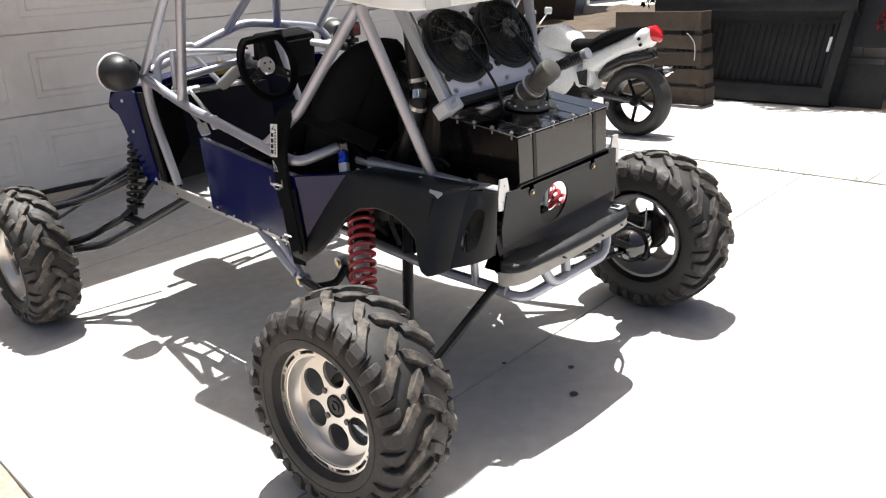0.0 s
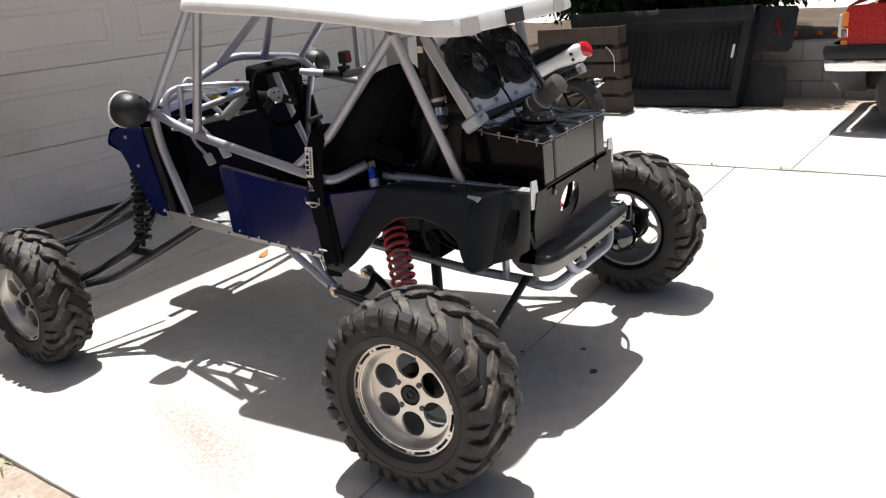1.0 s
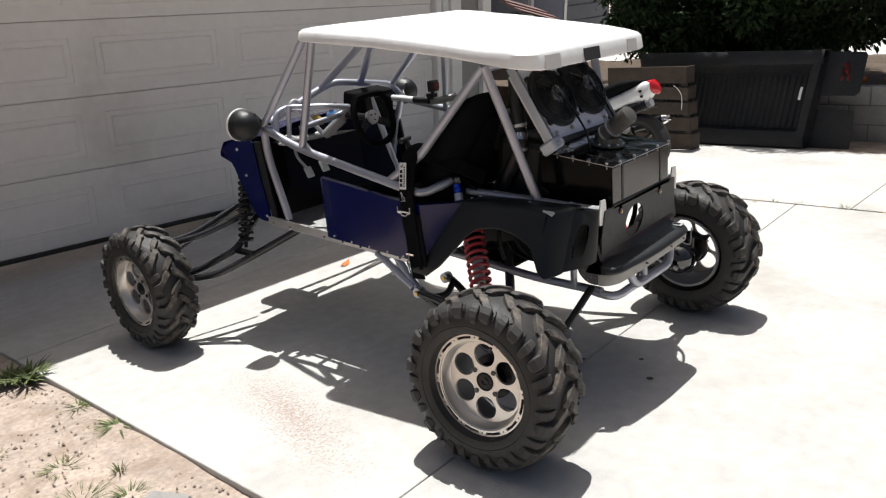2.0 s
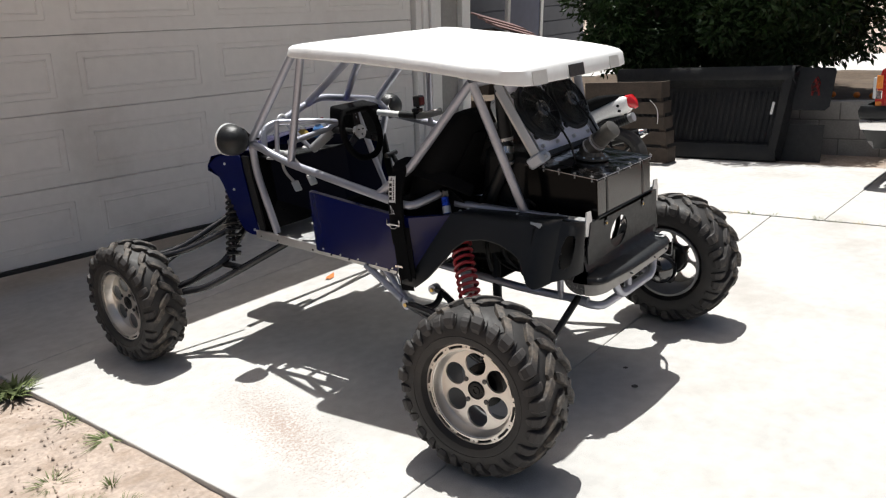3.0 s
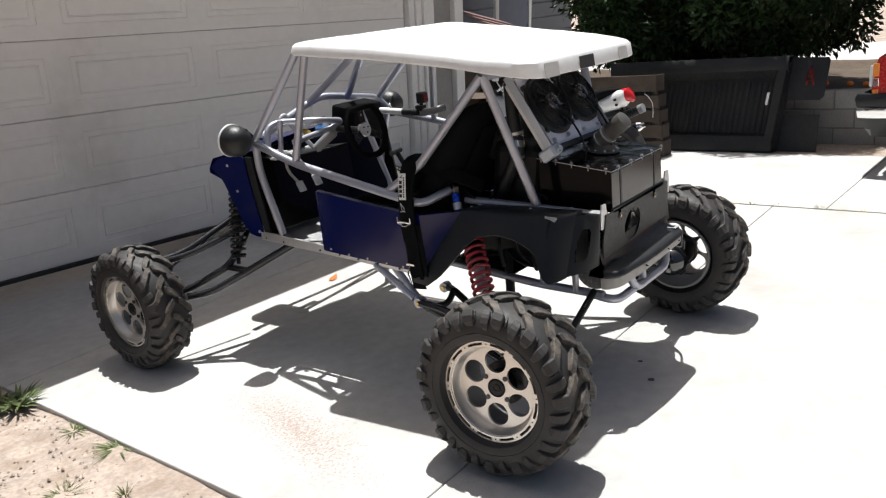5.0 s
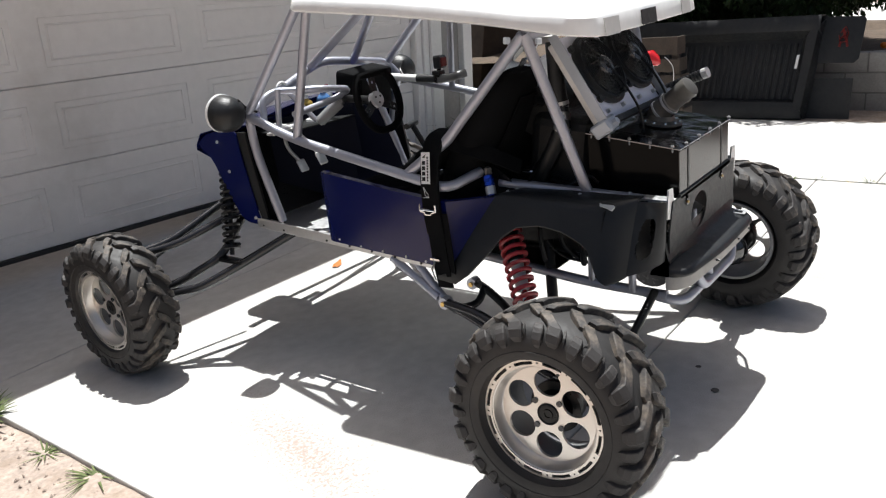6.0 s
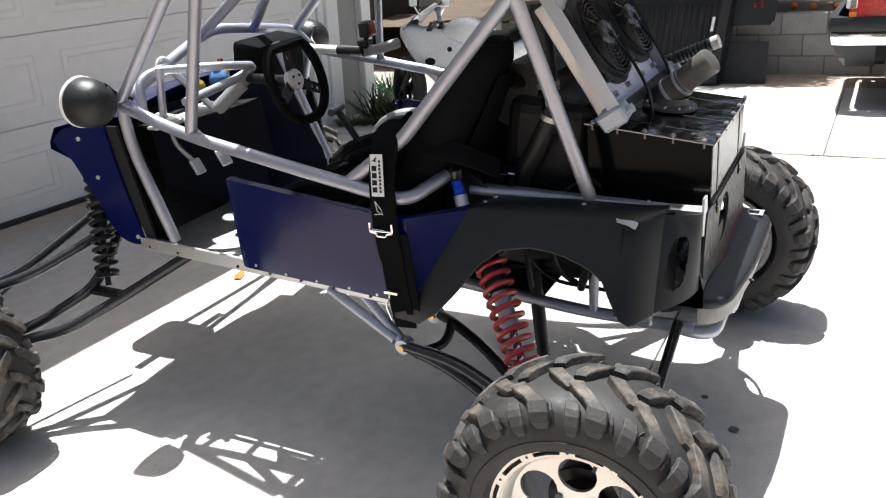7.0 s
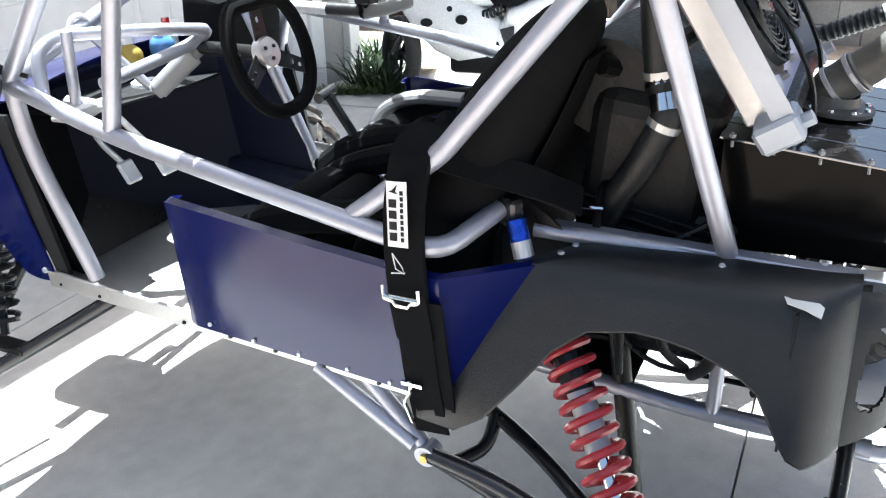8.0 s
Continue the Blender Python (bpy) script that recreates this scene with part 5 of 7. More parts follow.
def seat(x, top, fwd=0.0):
    """A bucket seat whose back is cut off at a share of its full height."""
    back = [(0.76, 0.74, 0.10, 0.20), (0.72, 0.86, 0.10, 0.205), (0.675, 0.98, 0.10, 0.205), (0.625, 1.08, 0.10, 0.20), (0.585, 1.15, 0.09, 0.185), (0.55, 1.205, 0.08, 0.16), (0.525, 1.245, 0.062, 0.13), (0.512, 1.268, 0.045, 0.10), (0.506, 1.280, 0.02, 0.05)]
    k = (top - 0.74) / (1.28 - 0.74)
    ob = part("seat", loft([(x, 0.735 + (y - 0.76) * k, 0.74 + (z - 0.74) * k, hw, hd) for y, z, hd, hw in back]), FABRIC, buggy, "black fabric bucket seat", smooth=True)
    bm = bmesh.new()
    for sx in (-1, 1):
        tube(bm, [(x + sx * 0.18, 1.24 + fwd, 0.77), (x + sx * 0.185, 1.14 + fwd, 0.83 + fwd * 0.2), (x + sx * 0.19, 1.0 + fwd * 0.7, 0.87 + fwd * 0.2), (x + sx * 0.195, 0.86, 0.885), (x + sx * 0.185, 0.785, 0.94), (x + sx * 0.165, 0.715, 0.92 + 0.10 * k), (x + sx * 0.14, 0.66, 0.90 + 0.18 * k)], 0.036, 10, 0.06)
    part("bolster", bm, FABRIC, ob, smooth=True)
    for j in range(5 + (fwd > 0)):
        y = 1.17 + fwd - 0.095 * j
        bm = bmesh.new()
        box(bm, (x, y, 0.79 - 0.008 * j), (0.34, 0.088, 0.10), pose(0, 0, 0, 8).to_3x3(), bev=0.03, seg=3)
        part("cushion", bm, FABRIC, ob, smooth=True)
    for y, z in ((1.19, 0.842), (1.10, 0.832)) if fwd else ():
        bm = bmesh.new()
        tube(bm, [(x - 0.16, y + fwd, z - 0.018), (x, y + fwd + 0.01, z), (x + 0.16, y + fwd, z - 0.018)], 0.004, 8, 0.05)
        part("piping", bm, PIPING, ob, "grey seat piping", smooth=True)
    bm = bmesh.new()
    box(bm, (x, 0.95, 0.67), (0.36, 0.42, 0.10), bev=0.01)
    part("seat_base", bm, BLACK_METAL, ob)
    return ob


seat(-0.235, 1.28)
_st = seat(0.245, 1.07, 0.07)
# outer bolster in pale grey: sunlight on the seat edge, put into the colour
_bm = bmesh.new()
tube(_bm, [(0.42, 1.35, 0.79), (0.41, 1.29, 0.855), (0.405, 1.19, 0.89), (0.41, 1.03, 0.885)], 0.036, 12, 0.06, flat=0.6)
part("sunlit_bolster", _bm, GREY_MATT, _st, "side bolster coloured pale grey for the sun on it", smooth=True)


def ribbon(pts, w, t, side):
    """A strap of width w along pts; side is the direction of its width."""
    pts = rounded(pts, 0.03, 4)
    side = Vector(side).normalized()
    bm = bmesh.new()
    rows = []
    for i, p in enumerate(pts):
        d = (pts[min(i + 1, len(pts) - 1)] - pts[max(i - 1, 0)]).normalized()
        sd = (side - d * side.dot(d)).normalized()
        rows.append([p - sd * w / 2, p + sd * w / 2])
    surface(bm, rows)
    return thicken(bm, t)


def harness():
    h = part("harness", ribbon([(-0.40, 0.70, 1.085), (-0.47, 0.695, 1.082), (-0.515, 0.69, 1.06), (-0.552, 0.692, 0.97), (-0.563, 0.692, 0.90), (-0.568, 0.69, 0.80), (-0.568, 0.682, 0.72)], 0.078, 0.012, (0, 1, 0)), FABRIC, buggy, "black padded shoulder harness hanging over the side bar", smooth=True)
    part("lower_strap", ribbon([(-0.560, 0.688, 0.80), (-0.562, 0.68, 0.62), (-0.558, 0.668, 0.50)], 0.074, 0.004, (0, 1, 0)), FABRIC, h)
    part("lower_strap", ribbon([(-0.556, 0.65, 0.80), (-0.552, 0.64, 0.56)], 0.05, 0.004, (0, 1, 0)), FABRIC, h)
    lab = bmesh.new()
    mm = axes((-0.5655, 0.696, 0.985), (0, -1, 0.05), (0.21, 0.03, 1))
    box(lab, mm @ Vector((0.006, -0.012, 0.004)), (0.040, 0.115, 0.0015), mm.to_3x3())
    lp = part("label_patch", lab, WHITE_PAINT, h, "white woven label with black bars")
    for dx, w, a in ((-0.002, 0.015, 0.078), (0.016, 0.006, 0.092)):
        n = 4 if w > 0.01 else 9
        for k in range(n):
            bb = bmesh.new()
            box(bb, mm @ Vector((dx, -0.012 - 0.053 + (k + 0.5) * a / n + 0.004, 0.0055)), (w, a / n * 0.72, 0.001), mm.to_3x3())
            part("label_bar", bb, BLACK_METAL, lp)
    bb = bmesh.new()
    plate(bb, [(-0.010, 0.022), (-0.002, 0.024), (0.008, 0.034), (0.004, 0.022), (0.008, 0.018)], [], 0.001, mm @ Matrix.Translation((0, 0.006, 0.005)))
    part("label_mark", bb, BLACK_METAL, lp)
    bm = bmesh.new()
    m2 = axes((-0.5815, 0.694, 0.885), (0, -1, 0), (0, 0, 1))
    for pts in (((-0.008, 0.018), (-0.004, -0.012), (0.012, -0.02), (0.010, -0.008), (-0.008, 0.018)), ((-0.014, -0.022), (0.014, -0.018))):
        tube(bm, [m2 @ Vector((p[0], p[1], 0)) for p in pts], 0.0012, 4, 0)
    part("stitched_mark", bm, WHITE_PAINT, h)
    bm = bmesh.new()
    m3 = axes((-0.588, 0.690, 0.818), (0, -1, 0), (0, 0, 1))
    tube(bm, [m3 @ Vector(p) for p in ((-0.036, 0.022, 0), (-0.036, -0.006, 0), (-0.016, -0.010, 0), (-0.014, -0.018, 0), (0.014, -0.018, 0), (0.016, -0.010, 0), (0.036, -0.006, 0), (0.036, 0.022, 0))], 0.003, 6, 0.004)
    rod(bm, m3 @ Vector((-0.036, 0.0, 0)), m3 @ Vector((0.036, 0.0, 0)), 0.004, 8)
    part("buckle", bm, CHROME, h, "chrome strap buckle")
    bm = bmesh.new()
    tube(bm, [(-0.566, 0.705, 0.62), (-0.572, 0.70, 0.60), (-0.575, 0.715, 0.575), (-0.575, 0.70, 0.53)], 0.004, 6, 0.01)
    box(bm, (-0.568, 0.698, 0.615), (0.006, 0.045, 0.008))
    part("strap_hook", bm, CHROME, h, "chrome strap hook")
    part("cross_belt", ribbon([(-0.42, 0.70, 1.07), (-0.36, 0.80, 0.95), (-0.30, 0.95, 0.82)], 0.055, 0.006, (0.8, 0.5, 0)), FABRIC, h)
    part("cross_belt", ribbon([(-0.46, 0.66, 1.05), (-0.38, 0.50, 0.98), (-0.32, 0.44, 0.93)], 0.06, 0.006, (0.3, 0.4, 0.7)), FABRIC, h)


harness()


def steering():
    o = Vector((-0.207, 1.232, 1.150))
    n = Vector((-0.03, -0.965, 0.25)).normalized()
    m = Matrix.Translation(o) @ n.to_track_quat("Z", "Y").to_matrix().to_4x4()
    bm = bmesh.new()
    pts = []
    for k in range(40):
        a = k * math.tau / 40
        pts.append(m @ Vector((0.122 * math.copysign(abs(math.cos(a)) ** 0.8, math.cos(a)), min(0.135 * math.sin(a), 0.098 + 0.012 * math.sin(a)), 0.025)))
    tube(bm, pts, 0.0165, 10, 0, closed=True)
    w = part("steering_wheel", bm, FABRIC, buggy, "black padded steering wheel with grey hub", smooth=True)
    for k in range(3):
        a = math.radians(90 + 120 * k)
        bm = bmesh.new()
        c, sn = math.cos(a), math.sin(a)
        mm = m @ Matrix(((c, -sn, 0, 0), (sn, c, 0, 0), (0, 0, 1, 0), (0, 0, 0, 1))) @ Matrix.Translation((0.03, 0, 0.008)) @ pose(0, 0, 0, 0, -9, 0)
        plate(bm, [(0.0, -0.020), (0.095, -0.016), (0.095, 0.016), (0.0, 0.020)], [circle(0.007, 10, 0.045, 0), circle(0.006, 10, 0.068, 0), circle(0.005, 10, 0.088, 0)], 0.004, mm)
        part("spoke", bm, BLACK_METAL, w)
    bm = bmesh.new()
    lathe(bm, [(0.036, 0.0), (0.036, 0.018), (0.032, 0.024), (0.001, 0.026)], m, 24)
    hb = part("hub_cap", bm, ALU, w, "round grey hub", smooth=True)
    bm = bmesh.new()
    for dx, dy in ((-0.014, 0.01), (0.014, 0.01), (0.0, -0.016)):
        rod(bm, m @ Vector((dx, dy, 0.025)), m @ Vector((dx, dy, 0.028)), 0.0045, 8)
    part("hub_screws", bm, BLACK_METAL, hb)
    bm = bmesh.new()
    rod(bm, o, (-0.15, 1.475, 1.145), 0.017, 14)
    col = part("steering_column", bm, BLACK_METAL, buggy, smooth=True)
    bm = bmesh.new()
    rod(bm, (-0.165, 1.49, 1.130), (-0.235, 1.56, 1.055), 0.027, 20, 0.025)
    rod(bm, (-0.235, 1.56, 1.055), (-0.24, 1.565, 1.05), 0.020, 16)
    rod(bm, (-0.15, 1.475, 1.145), (-0.165, 1.49, 1.130), 0.018, 16)
    part("column_motor", bm, GREY_MATT, col, "grey cylindrical motor", smooth=True)


steering()

bm = bmesh.new()
box(bm, (0.195, 1.665, 1.125), (0.28, 0.14, 0.215), pose(0, 0, 0, 10).to_3x3(), bev=0.02, seg=2)
dash = part("dashboard", bm, FABRIC, buggy, "black dashboard pod", smooth=True)
bm = bmesh.new()
box(bm, (0.195, 1.588, 1.125), (0.22, 0.012, 0.14), pose(0, 0, 0, 10).to_3x3(), bev=0.005)
part("dash_panel", bm, FABRIC, dash)
bm = bmesh.new()
box(bm, (0.035, 1.25, 0.69), (0.07, 0.80, 0.14), pose(0, 0, 0, 6).to_3x3(), bev=0.02, seg=2)
part("centre_tunnel", bm, SLATE, buggy, "dark slate centre tunnel")
sheet("inner_panel", [[(-0.30, 1.84, 0.66), (-0.30, 1.86, 1.06)], [(-0.12, 1.76, 0.65), (-0.12, 1.78, 1.07)], [(0.03, 1.56, 0.64), (0.03, 1.60, 1.10)], [(0.03, 1.40, 0.64), (0.03, 1.44, 1.06)], [(0.03, 1.30, 0.64), (0.03, 1.335, 0.84)]], 0.003, SLATE, "dark slate inner panel")
sheet("side_lining", [[(-0.495, 1.62, 0.64), (-0.495, 1.70, 1.04)], [(-0.49, 1.74, 0.65), (-0.49, 1.80, 1.05)], [(-0.30, 1.84, 0.66), (-0.30, 1.86, 1.06)]], 0.003, FABRIC)
ctube("grab_bar", [(0.295, 1.56, 1.17), (0.298, 1.395, 1.160)], r=0.018, material=WHITE_PAINT, label="white grab bar")
ctube("bar_sleeve", [(0.298, 1.395, 1.160), (0.305, 1.285, 1.155)], r=0.020, material=BLACK_PLASTIC)
ctube("mirror_arm", [(0.305, 1.285, 1.150), (0.36, 1.24, 1.152), (0.425, 1.195, 1.164)], r=0.020, material=GREY_MATT, label="matt grey round arm")
bm = bmesh.new()
tube(bm, [(0.05, 1.14, 0.74), (0.055, 1.18, 0.86), (0.05, 1.255, 0.985)], 0.013, 10, 0.03)
lv = part("shift_lever", bm, BLACK_METAL, buggy, "black shift lever", smooth=True)
bm = bmesh.new()
tube(bm, [(0.00, 1.25, 0.988), (0.09, 1.265, 0.99)], 0.014, 12, 0)
part("lever_grip", bm, BLACK_PLASTIC, lv)
bm = bmesh.new()
lathe(bm, [(0.001, 0.02), (0.04, 0.018), (0.06, 0.0)], axes((0.045, 1.15, 0.765), (1, 0, 0), (0, 1, 0)), 18)
part("lever_boot", bm, CHROME, lv)
# shelf in the nose with a cup ring and bottles
bm = bmesh.new()
plate(bm, [(-0.42, 1.64), (-0.10, 1.58), (0.14, 1.60), (0.14, 1.86), (-0.42, 1.82)], [circle(0.042, 18, -0.115, 1.70)], 0.006, Matrix.Translation((0, 0, 1.030)))
shelf = part("nose_tray", bm, BLACK_PLASTIC, buggy, "black tray inside the nose")
bm = bmesh.new()
lathe(bm, [(0.042, 0.0), (0.044, 0.008), (0.058, 0.008), (0.060, 0.0)], Matrix.Translation((-0.115, 1.70, 1.036)), 28)
part("cup_ring", bm, WHITE_PAINT, shelf, "white cup holder ring")
for x, dy, dz in ((-0.345, 0.13, -0.035), (-0.375, -0.035, 0.018)):
    bm = bmesh.new()
    tube(bm, [(x - 0.01, 1.60 + dy * 0.6, 1.06), (x - 0.005, 1.56 + dy, 0.99 + dz), (x + 0.01, 1.50 + dy, 0.925 + dz)], 0.008, 8, 0.04)
    pd = part("pedal", bm, ALU, buggy, "aluminium pedal", smooth=True)
    bm = bmesh.new()
    box(bm, (x + 0.01, 1.485 + dy, 0.905 + dz), (0.048, 0.014, 0.06), pose(0, 0, 0, -28).to_3x3(), bev=0.005)
    part("pedal_pad", bm, ALU, pd)
bm = bmesh.new()
rod(bm, (-0.46, 1.60, 1.055), (-0.33, 1.60, 1.055), 0.016, 12)
rod(bm, (-0.40, 1.60, 1.055), (-0.40, 1.68, 1.06), 0.02, 12)
box(bm, (-0.40, 1.63, 1.045), (0.16, 0.05, 0.012), bev=0.003)
part("master_cylinder", bm, ALU, buggy)


def bottle(name, x, y, z, r, h, body, cap, label, category):
    t = thing(name, label, category, Matrix.Translation((x, y, z)))
    bm = bmesh.new()
    lathe(bm, [(0.001, 0), (r * 0.95, 0), (r, 0.006), (r, h * 0.6), (r * 0.85, h * 0.7), (r * 0.4, h * 0.82), (r * 0.38, h * 0.88)], None, 18)
    part("bottle_body", bm, body, t, smooth=True)
    bm = bmesh.new()
    lathe(bm, [(r * 0.45, h * 0.85), (r * 0.45, h), (r * 0.3, h * 1.01), (0.001, h * 1.01)], None, 14)
    part("bottle_cap", bm, cap, t)


BLUE_FLUID = mat("blue_bottle_plastic", (0.10, 0.24, 0.52), 0.2, coat=0.3)
YELLOW = mat("yellow_label", (0.34, 0.24, 0.04), 0.5)
bottle("spray_bottle", 0.012, 1.775, 1.037, 0.036, 0.125, BLUE_FLUID, WHITE_PAINT, "blue plastic bottle with white neck on the nose tray", "bottle")
bottle("small_bottle", 0.066, 1.80, 1.037, 0.026, 0.135, WHITE_PAINT, RED_LENS, "white bottle with red cap on the nose tray", "bottle")
bottle("oil_can", -0.085, 1.80, 1.037, 0.034, 0.11, YELLOW, WHITE_PAINT, "yellow labelled can standing on the nose tray", "can")
bm = bmesh.new()
tube(bm, [Vector((-0.25 + 0.03 * math.cos(a), 1.765, 1.205 + 0.03 * math.sin(a))) for a in [k * math.tau / 20 for k in range(20)]], 0.007, 8, 0, closed=True)
part("mirror_ring", bm, WHITE_PAINT, buggy)

# small boxed camera on the right side bar
bm = bmesh.new()
box(bm, (0.314, 1.262, 1.235), (0.055, 0.045, 0.06), bev=0.006)
cb = part("bar_camera", bm, BLACK_PLASTIC, buggy, "small boxed camera clamped to the side bar")
bm = bmesh.new()
box(bm, (0.312, 1.237, 1.235), (0.042, 0.012, 0.045), bev=0.004)
part("lens_cover", bm, mat("reddish_lens", (0.12, 0.03, 0.03), 0.15), cb)
bm = bmesh.new()
rod(bm, (0.312, 1.265, 1.21), (0.306, 1.28, 1.15), 0.010, 8)
box(bm, (0.308, 1.272, 1.185), (0.045, 0.05, 0.02), bev=0.004)
part("camera_clamp", bm, BLACK_METAL, cb)

# ---- block wall and raised bed ----
def block_wall():
    w = thing("block_wall", "low grey concrete block retaining wall", "wall", FALL, kind="structure")
    bm = bmesh.new()
    box(bm, (6.10, 0.98, 0.29), (0.176, 6.06, 0.58))
    part("mortar", bm, MORTAR, w)
    me = None
    for c in range(3):
        for i in range(16):
            y = 4.0 - 0.4 * i - (0.2 if c % 2 else 0.0)
            if y - 0.2 < -2.05:
                continue
            if me is None:
                bm = bmesh.new()
                box(bm, (0, 0, 0), (0.19, 0.388, 0.188), bev=0.006)
                ob = part("block", bm, BLOCK, w)
                me = ob.data
            else:
                ob = new("block", me)
                ob.parent = w
            ob.location = (6.10 + random.uniform(-0.003, 0.003), y - 0.2, 0.1 + 0.2 * c)


block_wall()


def raised_bed():
    bm = bmesh.new()
    rows = []
    for j in range(50):
        y = -2.2 + 8.6 * j / 49
        rows.append([(6.18 + 4.6 * i / 24, y, 0.56 + 0.05 * noise.noise((i * 0.4, y * 2.3, 0)) + (0.08 if i > 21 else 0)) for i in range(25)])
    surface(bm, rows)
    soil = part("bed_soil", bm, SOIL, smooth=True)
    soil.matrix_world = FALL
    tagged(soil, label="dark soil of the raised bed under the citrus trees", category="soil", kind="structure")
    t = thing("upper_pavement", "bright sunlit pavement on higher ground beyond the bed", "pavement", FALL, kind="structure")
    bm = bmesh.new()
    box(bm, (15.2, 4.0, 0.3), (9.0, 60.0, 0.66))
    part("pavement_slab", bm, CONCRETE, t)
    bm = bmesh.new()
    box(bm, (39.2, 4.0, 0.33), (39.0, 90.0, 0.70))
    lawn = part("dry_lawn", bm, DRY_GRASS)
    lawn.matrix_world = FALL
    tagged(lawn, label="dry yellow lawn beyond the pavement", category="lawn", kind="structure")


raised_bed()


# ---- trees ----
def citrus(x, y, z, rx, ry, rz, seed, leaves):
    rnd = random.Random(seed)
    t = thing("citrus_tree", "dense dark green citrus tree in the raised bed", "tree", FALL @ Matrix.Translation((x, y, 0.55)), group="citrus trees")
    bm = bmesh.new()
    base = Vector((0, 0, 0))
    top = Vector((0.05, 0.03, 1.1))
    tube(bm, [base, (0.03, -0.02, 0.4), (0.0, 0.03, 0.8), top], [0.085, 0.07, 0.06, 0.055], 9, 0)
    tips = []
    for k in range(9):
        a = k * 2.4 + rnd.random()
        e = Vector((math.cos(a) * rx * 0.7, math.sin(a) * ry * 0.7, (z - 0.55) + rz * rnd.uniform(-0.5, 0.6)))
        st = base.lerp(top, rnd.uniform(0.45, 1.0))
        md = st.lerp(e, 0.5) + Vector((rnd.uniform(-0.1, 0.1), rnd.uniform(-0.1, 0.1), 0.12))
        tube(bm, [st, md, e], [0.035, 0.022, 0.008], 6, 0)
        tips.append(e)
    part("trunk", bm, BARK, t, smooth=True)
    verts, faces = [], []
    clumps = []
    for k in range(190):
        u = Vector((rnd.gauss(0, 1), rnd.gauss(0, 1), rnd.gauss(0, 1))).normalized()
        r = rnd.uniform(0.45, 1.0) ** 0.5
        c = Vector((u.x * rx * r, u.y * ry * r, u.z * rz * r))
        if c.z < -rz * 0.62:
            c.z = -rz * rnd.uniform(0.5, 0.66)
        clumps.append((c + Vector((0, 0, z - 0.55)), rnd.uniform(0.17, 0.30)))
    for i in range(leaves):
        c, cr = clumps[i % len(clumps)]
        d = Vector((rnd.gauss(0, 1), rnd.gauss(0, 1), rnd.gauss(0, 1))).normalized()
        p = c + d * cr * rnd.uniform(0.55, 1.1)
        L, Wd = rnd.uniform(0.07, 0.12), rnd.uniform(0.034, 0.055)
        ax = (d * 0.7 + Vector((rnd.uniform(-1, 1), rnd.uniform(-1, 1), rnd.uniform(-1.1, 0.3)))).normalized()
        sd = ax.cross(Vector((rnd.uniform(-1, 1), rnd.uniform(-1, 1), rnd.uniform(-0.3, 1)))).normalized()
        nn = ax.cross(sd) * 0.008
        n0 = len(verts)
        verts += [p, p + ax * L * 0.5 + sd * Wd * 0.5 + nn, p + ax * L, p + ax * L * 0.5 - sd * Wd * 0.5 + nn]
        faces += [(n0, n0 + 1, n0 + 2), (n0, n0 + 2, n0 + 3)]
    me = bpy.data.meshes.new("crown")
    me.from_pydata(verts, [], faces)
    me.materials.append(LEAF)
    ob = new("crown", me)
    ob.parent = t
    tagged(ob, kind="stuff")
    return t


citrus(7.20, 2.95, 2.16, 1.45, 1.20, 1.58, 3, 34000)
citrus(7.15, 1.38, 2.14, 1.45, 1.18, 1.58, 8, 34000)
citrus(8.6, 2.6, 2.1, 1.5, 1.35, 1.75, 12, 26000)
citrus(9.3, 3.6, 2.1, 1.4, 1.4, 1.75, 21, 22000)

for _x, _y in ((6.3, 0.16), (6.28, -0.05), (6.42, 0.34), (6.5, 0.6)):
    _bm = bmesh.new()
    bmesh.ops.create_uvsphere(_bm, u_segments=12, v_segments=8, radius=0.036)
    for _v in _bm.verts:
        _v.co.z *= 0.93
    _o = part("orange_fruit", _bm, ORANGE, smooth=True)
    _o.matrix_world = FALL @ Matrix.Translation((_x, _y, 0.625))
    tagged(_o, label="fallen ripe orange lying on the dark soil", category="fruit", group="fallen oranges")


